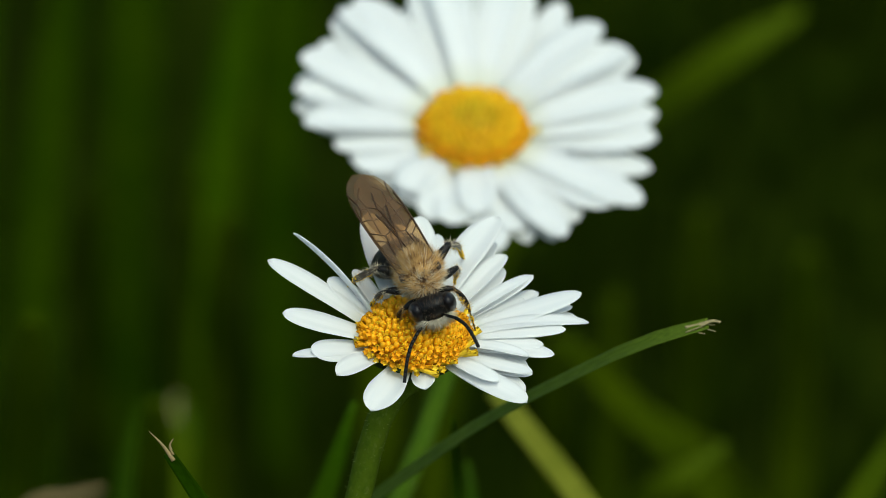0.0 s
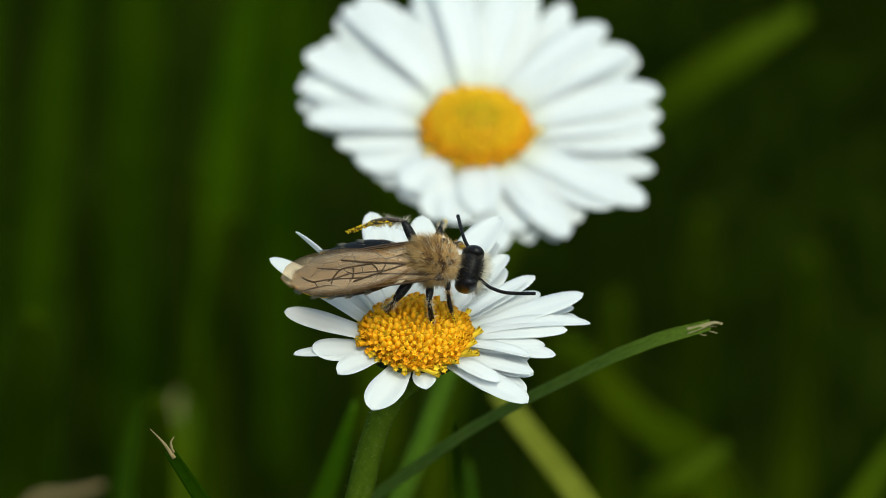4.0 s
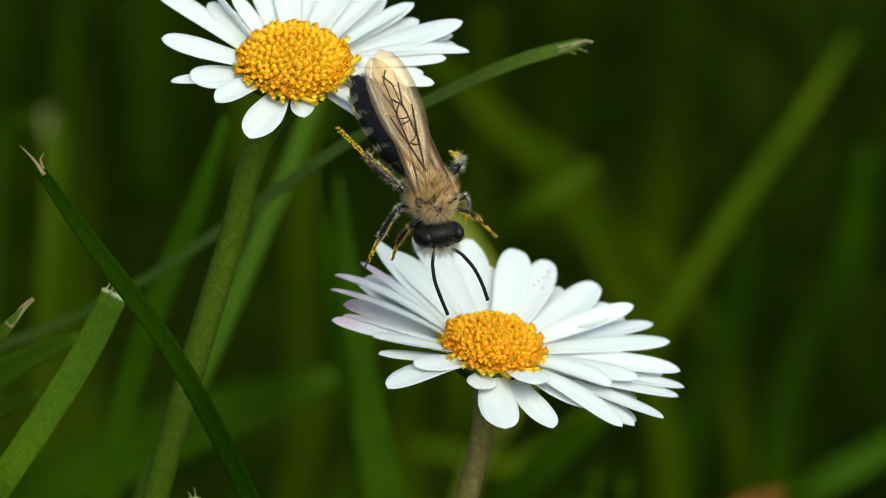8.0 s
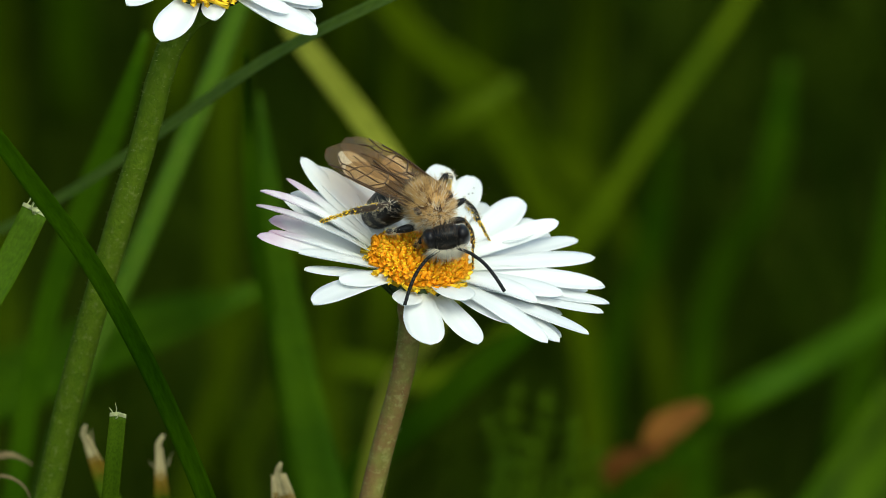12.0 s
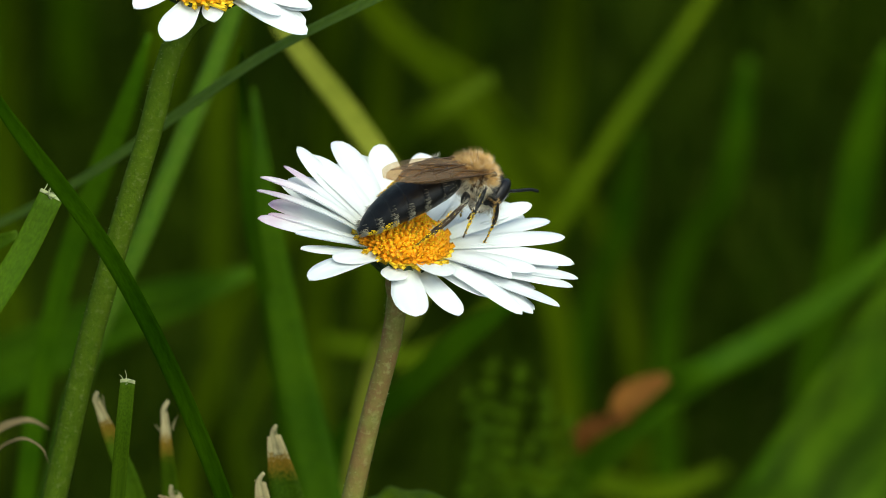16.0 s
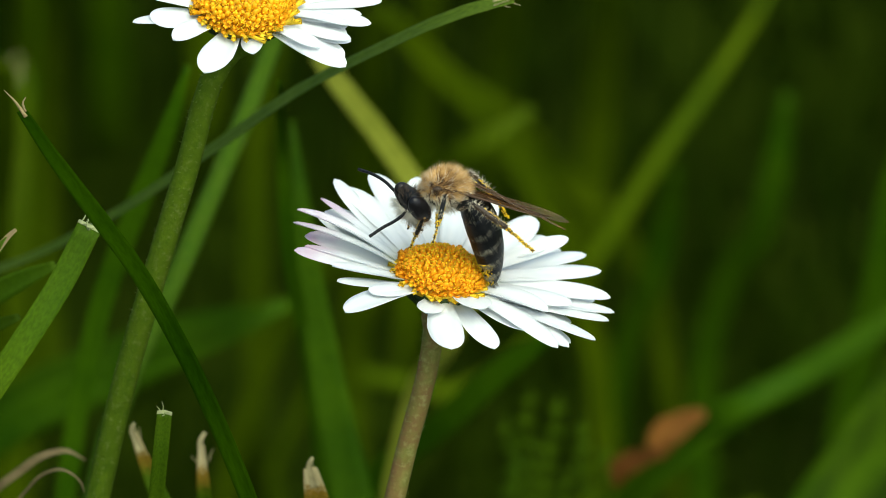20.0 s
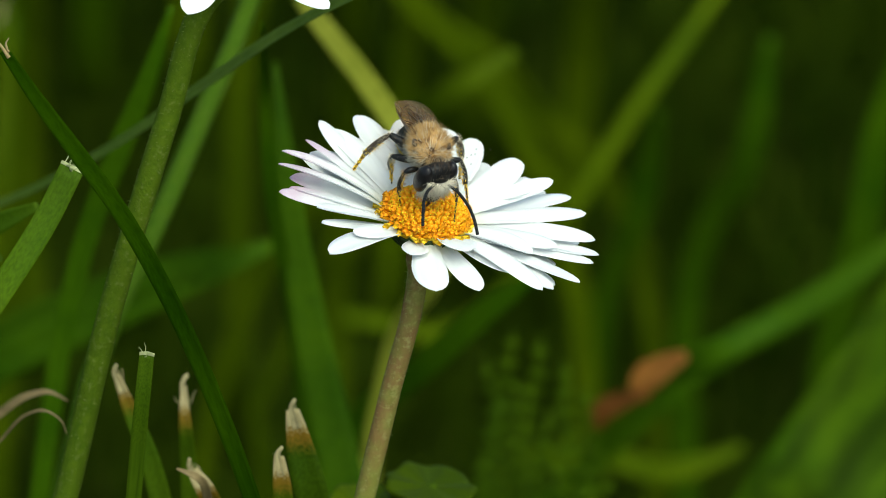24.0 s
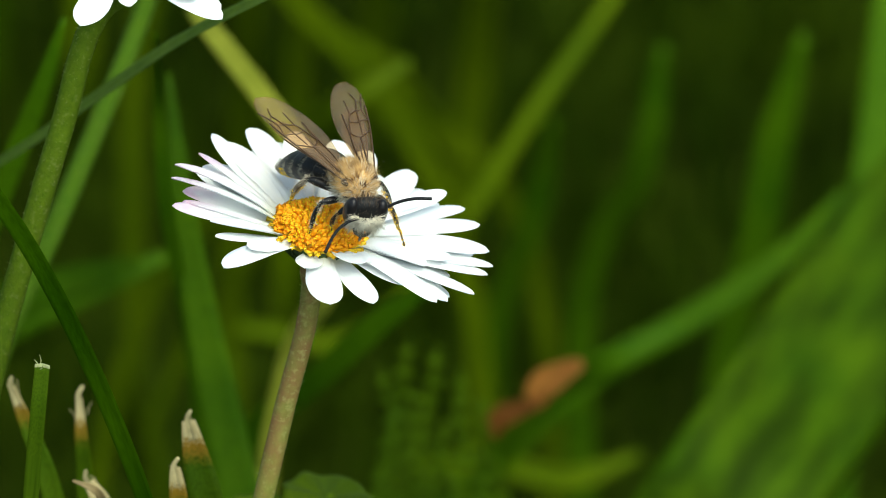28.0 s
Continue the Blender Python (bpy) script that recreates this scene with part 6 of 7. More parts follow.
        (26, spot(1.25, 0, -0.15, 0, 20, -10) @ spot(1.3, 0.32, -0.05, 0, -36, 53)),
        (26.5, spot(1.25, 0, -0.15, 0, 8, -18) @ spot(1.3, 0.32, -0.05, 0, -20, 33)),
        (27, spot(1.25, 0, -0.15, 0, 10, -9) @ spot(1.3, 0.32, -0.05, 0, -35, 36)),
        (27.5, spot(1.25, 0, -0.15, 0, 9, -1) @ spot(1.3, 0.32, -0.05, 0, -36, 31)),
        (28, spot(1.25, 0, -0.15, 0, 17, -24) @ spot(1.3, 0.32, -0.05, 0, -29, 81)),
    ])
    walk(BEE_PARTS["fore_l"], [
        (0, spot(0.85, 0.55, -0.8, 3, 4, 8)),
        (0.5, spot(0.85, 0.55, -0.8, -3, 5, -1)),
        (1, spot(0.85, 0.55, -0.8, -6, 2, -8)),
        (1.5, spot(0.85, 0.55, -0.8, -2, -2, -1)),
        (2, spot(0.85, 0.55, -0.8, 5, -5, 8)),
        (2.5, spot(0.85, 0.55, -0.8, 5, -4, 3)),
        (3, spot(0.85, 0.55, -0.8, 0, -1, -7)),
        (3.5, spot(0.85, 0.55, -0.8, -6, 3, -4)),
        (5.5, spot(0.85, 0.55, -0.8, 3, -4, -7)),
        (6, spot(0.85, 0.55, -0.8, -4, -5, 3)),
        (6.5, spot(0.85, 0.55, -0.8, 37, -31, 8)),
        (7, spot(0.85, 0.55, -0.8, 39, -29, 4)),
        (7.5, spot(0.85, 0.55, -0.8, 40, -29, 4)),
        (8, spot(0.85, 0.55, -0.8, 42, -27, 4)),
        (8.5, spot(0.85, 0.55, -0.8, 39, -29, 8)),
        (9, spot(0.85, 0.55, -0.8, -6, -3, 3)),
        (9.5, spot(0.85, 0.55, -0.8, -4, -5, -7)),
        (10, spot(0.85, 0.55, -0.8, 2, -4, -4)),
        (10.5, spot(0.85, 0.55, -0.8, 6, 0, 6)),
        (11, spot(0.85, 0.55, -0.8, 2, 4, 6)),
        (11.5, spot(0.85, 0.55, -0.8, -4, 5, -5)),
        (12, spot(0.85, 0.55, -0.8, -6, 3, -7)),
        (12.5, spot(0.85, 0.55, -0.8, -1, -1, 3)),
        (14.5, spot(0.85, 0.55, -0.8, -6, 2, -1)),
        (15, spot(0.85, 0.55, -0.8, -4, 5, 8)),
        (15.5, spot(0.85, 0.55, -0.8, 3, 4, 3)),
        (16, spot(0.85, 0.55, -0.8, 6, 0, -7)),
        (16.5, spot(0.85, 0.55, -0.8, 2, -4, -4)),
        (17, spot(0.85, 0.55, -0.8, -4, -5, 6)),
        (17.5, spot(0.85, 0.55, -0.8, -6, -3, 6)),
        (18, spot(0.85, 0.55, -0.8, -2, -4, -4)),
        (18.5, spot(0.85, 0.55, -0.8, 1, -2, -5)),
        (19, spot(0.85, 0.55, -0.8, -1, -4, -2)),
        (19.5, spot(0.85, 0.55, -0.8, -1, 0, 0)),
        (20, spot(0.85, 0.55, -0.8, -23, 2, -8)),
        (20.5, spot(0.85, 0.55, -0.8, -22, 8, -6)),
        (21, spot(0.85, 0.55, -0.8, -21, 5, -7)),
        (21.5, spot(0.85, 0.55, -0.8, -27, 19, -4)),
        (23.5, spot(0.85, 0.55, -0.8, 0, -1, 6)),
        (24, spot(0.85, 0.55, -0.8, 6, -4, 6)),
        (24.5, spot(0.85, 0.55, -0.8, 4, -5, -5)),
        (25, spot(0.85, 0.55, -0.8, -2, -2, -7)),
        (25.5, spot(0.85, 0.55, -0.8, -6, 2, 3)),
        (26, spot(0.85, 0.55, -0.8, -3, 5, 8)),
        (26.5, spot(0.85, 0.55, -0.8, 4, 4, -1)),
        (27, spot(0.85, 0.55, -0.8, 15, -27, -8)),
        (27.5, spot(0.85, 0.55, -0.8, 13, -29, -4)),
        (28, spot(0.85, 0.55, -0.8, 12, -28, -4)),
    ])
    walk(BEE_PARTS["mid_l"], [
        (0, spot(0.1, 0.7, -0.85, -9, 36, 19)),
        (0.5, spot(0.1, 0.7, -0.85, -6, 38, 21)),
        (1, spot(0.1, 0.7, -0.85, -7, 37, 16)),
        (1.5, spot(0.1, 0.7, -0.85, -3, -2, -6)),
        (2, spot(0.1, 0.7, -0.85, -6, -5, 5)),
        (2.5, spot(0.1, 0.7, -0.85, -1, -4, 7)),
        (3, spot(0.1, 0.7, -0.85, 5, -1, -3)),
        (3.5, spot(0.1, 0.7, -0.85, 5, 3, -8)),
        (5.5, spot(0.1, 0.7, -0.85, 2, -4, -8)),
        (6, spot(0.1, 0.7, -0.85, 6, -5, -3)),
        (6.5, spot(0.1, 0.7, -0.85, 3, -2, 7)),
        (7, spot(0.1, 0.7, -0.85, -4, 2, 4)),
        (7.5, spot(0.1, 0.7, -0.85, -6, 5, -6)),
        (8, spot(0.1, 0.7, -0.85, -1, 4, -6)),
        (8.5, spot(0.1, 0.7, -0.85, 5, 1, 5)),
        (9, spot(0.1, 0.7, -0.85, -6, 6, 7)),
        (9.5, spot(0.1, 0.7, -0.85, -9, 5, 3)),
        (10, spot(0.1, 0.7, -0.85, -8, 8, 4)),
        (10.5, spot(0.1, 0.7, -0.85, -10, 8, 5)),
        (11, spot(0.1, 0.7, -0.85, -7, 9, 8)),
        (11.5, spot(0.1, 0.7, -0.85, 6, 5, 1)),
        (12, spot(0.1, 0.7, -0.85, 2, 3, -8)),
        (12.5, spot(0.1, 0.7, -0.85, -4, -1, -3)),
        (14.5, spot(0.1, 0.7, -0.85, 5, 2, -6)),
        (15, spot(0.1, 0.7, -0.85, -1, 5, 5)),
        (15.5, spot(0.1, 0.7, -0.85, -6, 4, 7)),
        (16, spot(0.1, 0.7, -0.85, -3, 0, -3)),
        (16.5, spot(0.1, 0.7, -0.85, 3, -4, -8)),
        (17, spot(0.1, 0.7, -0.85, 6, -5, 1)),
        (17.5, spot(0.1, 0.7, -0.85, 2, -3, 8)),
        (18, spot(0.1, 0.7, -0.85, -33, -25, -17)),
        (18.5, spot(0.1, 0.7, -0.85, -34, -23, -21)),
        (19, spot(0.1, 0.7, -0.85, -31, -25, -17)),
        (19.5, spot(0.1, 0.7, -0.85, 39, -3, 5)),
        (20, spot(0.1, 0.7, -0.85, 58, -5, -6)),
        (20.5, spot(0.1, 0.7, -0.85, 43, -3, 6)),
        (21, spot(0.1, 0.7, -0.85, 49, -4, 7)),
        (21.5, spot(0.1, 0.7, -0.85, 54, -5, -6)),
        (23.5, spot(0.1, 0.7, -0.85, 6, 3, 3)),
        (24, spot(0.1, 0.7, -0.85, 4, 10, 8)),
        (24.5, spot(0.1, 0.7, -0.85, 4, 8, 8)),
        (25, spot(0.1, 0.7, -0.85, 7, 9, 4)),
        (25.5, spot(0.1, 0.7, -0.85, 4, 2, -3)),
        (26, spot(0.1, 0.7, -0.85, -2, 5, 7)),
        (26.5, spot(0.1, 0.7, -0.85, -6, 4, 4)),
        (27, spot(0.1, 0.7, -0.85, -3, 1, -6)),
        (27.5, spot(0.1, 0.7, -0.85, 4, -3, -6)),
        (28, spot(0.1, 0.7, -0.85, 6, -5, 5)),
    ])
    walk(BEE_PARTS["hind_l"], [
        (0, spot(-0.75, 0.7, -0.8, -5, 4, 2)),
        (0.5, spot(-0.75, 0.7, -0.8, -5, 5, 8)),
        (1, spot(-0.75, 0.7, -0.8, -17, -15, 2)),
        (1.5, spot(-0.75, 0.7, -0.8, -15, -17, -2)),
        (2, spot(-0.75, 0.7, -0.8, -17, -16, 2)),
        (2.5, spot(-0.75, 0.7, -0.8, -12, 13, 16)),
        (3, spot(-0.75, 0.7, -0.8, -15, 12, 18)),
        (3.5, spot(-0.75, 0.7, -0.8, -13, 14, 13)),
        (5.5, spot(-0.75, 0.7, -0.8, -11, -1, 6)),
        (6, spot(-0.75, 0.7, -0.8, -9, 1, 8)),
        (6.5, spot(-0.75, 0.7, -0.8, -8, 0, 9)),
        (7, spot(-0.75, 0.7, -0.8, -6, 2, 12)),
        (7.5, spot(-0.75, 0.7, -0.8, 4, 5, 0)),
        (8, spot(-0.75, 0.7, -0.8, -3, 4, -8)),
        (8.5, spot(-0.75, 0.7, -0.8, -6, 1, -2)),
        (9, spot(-0.75, 0.7, -0.8, -2, -3, 8)),
        (9.5, spot(-0.75, 0.7, -0.8, 4, -5, 4)),
        (10, spot(-0.75, 0.7, -0.8, 6, -4, -7)),
        (10.5, spot(-0.75, 0.7, -0.8, 1, 0, -5)),
        (11, spot(-0.75, 0.7, -0.8, -5, 4, 5)),
        (11.5, spot(-0.75, 0.7, -0.8, -5, 5, 7)),
        (12, spot(-0.75, 0.7, -0.8, 1, 3, -4)),
        (12.5, spot(-0.75, 0.7, -0.8, 6, -1, -7)),
        (14.5, spot(-0.75, 0.7, -0.8, -2, 2, -8)),
        (15, spot(-0.75, 0.7, -0.8, 4, 5, -2)),
        (15.5, spot(-0.75, 0.7, -0.8, 14, -7, -16)),
        (16, spot(-0.75, 0.7, -0.8, 12, -9, -17)),
        (16.5, spot(-0.75, 0.7, -0.8, 12, -9, -19)),
        (17, spot(-0.75, 0.7, -0.8, 9, -19, -23)),
        (17.5, spot(-0.75, 0.7, -0.8, 0, 5, 4)),
        (18, spot(-0.75, 0.7, -0.8, 9, 10, 0)),
        (18.5, spot(-0.75, 0.7, -0.8, 10, 13, 2)),
        (19, spot(-0.75, 0.7, -0.8, 9, 23, 10)),
        (19.5, spot(-0.75, 0.7, -0.8, 6, 24, 11)),
        (20, spot(-0.75, 0.7, -0.8, 8, 22, 14)),
        (20.5, spot(-0.75, 0.7, -0.8, 31, 12, -21)),
        (21, spot(-0.75, 0.7, -0.8, 28, 14, -21)),
        (21.5, spot(-0.75, 0.7, -0.8, -40, -10, 20)),
        (23.5, spot(-0.75, 0.7, -0.8, 6, -1, -5)),
        (24, spot(-0.75, 0.7, -0.8, 3, -4, 5)),
        (24.5, spot(-0.75, 0.7, -0.8, -4, -5, 7)),
        (25, spot(-0.75, 0.7, -0.8, -6, -2, -4)),
        (25.5, spot(-0.75, 0.7, -0.8, -1, 2, -7)),
        (26, spot(-0.75, 0.7, -0.8, 5, 5, 2)),
        (26.5, spot(-0.75, 0.7, -0.8, 5, 4, 8)),
        (27, spot(-0.75, 0.7, -0.8, -1, 1, 0)),
        (27.5, spot(-0.75, 0.7, -0.8, -6, -3, -8)),
        (28, spot(-0.75, 0.7, -0.8, -4, -5, -2)),
    ])
    walk(BEE_PARTS["forewing_r"], [
        (0, spot(0.4, -0.95, 0.72, 7, -2, 9)),
        (0.5, spot(0.4, -0.95, 0.72, 7, -10, 4)),
        (1, spot(0.4, -0.95, 0.72, 6, -4, 12)),
        (1.5, spot(0.4, -0.95, 0.72, 6, -7, 8)),
        (2, spot(0.4, -0.95, 0.72, 6, -11, 10)),
        (2.5, spot(0.4, -0.95, 0.72, 8, -13, 10)),
        (3, spot(0.4, -0.95, 0.72, 6, -8, 14)),
        (3.5, spot(0.4, -0.95, 0.72, 6, -8, 14)),
        (5.5, spot(0.4, -0.95, 0.72, 6, -5, 8)),
        (6, spot(0.4, -0.95, 0.72, 7, -7, 11)),
        (6.5, spot(0.4, -0.95, 0.72, 7, -9, 11)),
        (7, spot(0.4, -0.95, 0.72, 6, 2, 6)),
        (7.5, spot(0.4, -0.95, 0.72, 6, 9, 10)),
        (8, spot(0.4, -0.95, 0.72, 7, 7, 5)),
        (8.5, spot(0.4, -0.95, 0.72, 7, 0, -2)),
        (9, spot(0.4, -0.95, 0.72, 7, -9, 4)),
        (9.5, spot(0.4, -0.95, 0.72, 9, -12, 3)),
        (10, spot(0.4, -0.95, 0.72, 6, -11, 3)),
        (10.5, spot(0.4, -0.95, 0.72, 6, -14, 3)),
        (11, spot(0.4, -0.95, 0.72, 7, -16, 6)),
        (11.5, spot(0.4, -0.95, 0.72, 7, -16, 8)),
        (12, spot(0.4, -0.95, 0.72, 7, -13, 10)),
        (12.5, spot(0.4, -0.95, 0.72, 7, -16, 5)),
        (14.5, spot(0.4, -0.95, 0.72, 6, -16, -2)),
        (15, spot(0.4, -0.95, 0.72, 6, -16, -1)),
        (15.5, spot(0.4, -0.95, 0.72, 6, -16, -1)),
        (16, spot(0.4, -0.95, 0.72, 6, -6, 4)),
        (16.5, spot(0.4, -0.95, 0.72, 6, 0, 12)),
        (17, spot(0.4, -0.95, 0.72, 6, 6, 7)),
        (17.5, spot(0.4, -0.95, 0.72, 6, 2, 8)),
        (18, spot(0.4, -0.95, 0.72, 6, 2, 8)),
        (18.5, spot(0.4, -0.95, 0.72, 9, -2, 5)),
        (19, spot(0.4, -0.95, 0.72, 21, -11, -20)),
        (19.5, spot(0.4, -0.95, 0.72, 26, -22, -17)),
        (20, spot(0.4, -0.95, 0.72, 26, -28, -1)),
        (20.5, spot(0.4, -0.95, 0.72, 26, -27, -2)),
        (21, spot(0.4, -0.95, 0.72, 26, -26, -2)),
        (21.5, spot(0.4, -0.95, 0.72, 26, -26, 5)),
        (23.5, spot(0.4, -0.95, 0.72, 7, -24, -2)),
        (24, spot(0.4, -0.95, 0.72, 3, -18, 1)),
        (24.5, spot(0.4, -0.95, 0.72, 0, -28, -11)),
        (25, spot(0.4, -0.95, 0.72, -5, -22, -15)),
        (25.5, spot(0.4, -0.95, 0.72, -5, -26, -11)),
        (26, spot(0.4, -0.95, 0.72, 7, -19, -4)),
        (26.5, spot(0.4, -0.95, 0.72, -4, -21, -8)),
        (27, spot(0.4, -0.95, 0.72, -5, -24, -8)),
        (27.5, spot(0.4, -0.95, 0.72, -5, -23, -7)),
        (28, spot(0.4, -0.95, 0.72, 7, 2, 16)),
    ])
    walk(BEE_PARTS["hindwing_r"], [
        (0, spot(-0.25, -0.9, 0.58, 7, -4, 11)),
        (0.5, spot(-0.25, -0.9, 0.58, 7, -12, 5)),
        (1, spot(-0.25, -0.9, 0.58, 6, -6, 13)),
        (1.5, spot(-0.25, -0.9, 0.58, 6, -9, 9)),
        (2, spot(-0.25, -0.9, 0.58, 6, -13, 11)),
        (2.5, spot(-0.25, -0.9, 0.58, 8, -15, 10)),
        (3, spot(-0.25, -0.9, 0.58, 6, -10, 14)),
        (3.5, spot(-0.25, -0.9, 0.58, 6, -10, 14)),
        (5.5, spot(-0.25, -0.9, 0.58, 6, -7, 9)),
        (6, spot(-0.25, -0.9, 0.58, 7, -9, 12)),
        (6.5, spot(-0.25, -0.9, 0.58, 7, -11, 12)),
        (7, spot(-0.25, -0.9, 0.58, 6, 0, 7)),
        (7.5, spot(-0.25, -0.9, 0.58, 6, 7, 11)),
        (8, spot(-0.25, -0.9, 0.58, 7, 5, 5)),
        (8.5, spot(-0.25, -0.9, 0.58, 7, -2, -2)),
        (9, spot(-0.25, -0.9, 0.58, 7, -11, 5)),
        (9.5, spot(-0.25, -0.9, 0.58, 9, -14, 5)),
        (10, spot(-0.25, -0.9, 0.58, 6, -13, 5)),
        (10.5, spot(-0.25, -0.9, 0.58, 6, -16, 5)),
        (11, spot(-0.25, -0.9, 0.58, 7, -18, 7)),
        (11.5, spot(-0.25, -0.9, 0.58, 7, -18, 9)),
        (12, spot(-0.25, -0.9, 0.58, 7, -15, 11)),
        (12.5, spot(-0.25, -0.9, 0.58, 7, -18, 6)),
        (14.5, spot(-0.25, -0.9, 0.58, 6, -18, -1)),
        (15, spot(-0.25, -0.9, 0.58, 6, -18, 0)),
        (15.5, spot(-0.25, -0.9, 0.58, 6, -18, 0)),
        (16, spot(-0.25, -0.9, 0.58, 6, -8, 5)),
        (16.5, spot(-0.25, -0.9, 0.58, 6, -2, 13)),
        (17, spot(-0.25, -0.9, 0.58, 6, 4, 8)),
        (17.5, spot(-0.25, -0.9, 0.58, 6, 0, 9)),
        (18, spot(-0.25, -0.9, 0.58, 6, 0, 10)),
        (18.5, spot(-0.25, -0.9, 0.58, 9, -4, 7)),
        (19, spot(-0.25, -0.9, 0.58, 21, -13, -18)),
        (19.5, spot(-0.25, -0.9, 0.58, 26, -24, -17)),
        (20, spot(-0.25, -0.9, 0.58, 26, -30, 0)),
        (20.5, spot(-0.25, -0.9, 0.58, 26, -29, -2)),
        (21, spot(-0.25, -0.9, 0.58, 26, -28, -1)),
        (21.5, spot(-0.25, -0.9, 0.58, 26, -28, 6)),
        (23.5, spot(-0.25, -0.9, 0.58, 7, -26, -1)),
        (24, spot(-0.25, -0.9, 0.58, 3, -20, 2)),
        (24.5, spot(-0.25, -0.9, 0.58, 0, -30, -10)),
        (25, spot(-0.25, -0.9, 0.58, -5, -24, -14)),
        (25.5, spot(-0.25, -0.9, 0.58, -5, -28, -10)),
        (26, spot(-0.25, -0.9, 0.58, 7, -21, -3)),
        (26.5, spot(-0.25, -0.9, 0.58, -4, -23, -7)),
        (27, spot(-0.25, -0.9, 0.58, -5, -26, -7)),
        (27.5, spot(-0.25, -0.9, 0.58, -5, -25, -6)),
        (28, spot(-0.25, -0.9, 0.58, 7, 0, 19)),
    ])
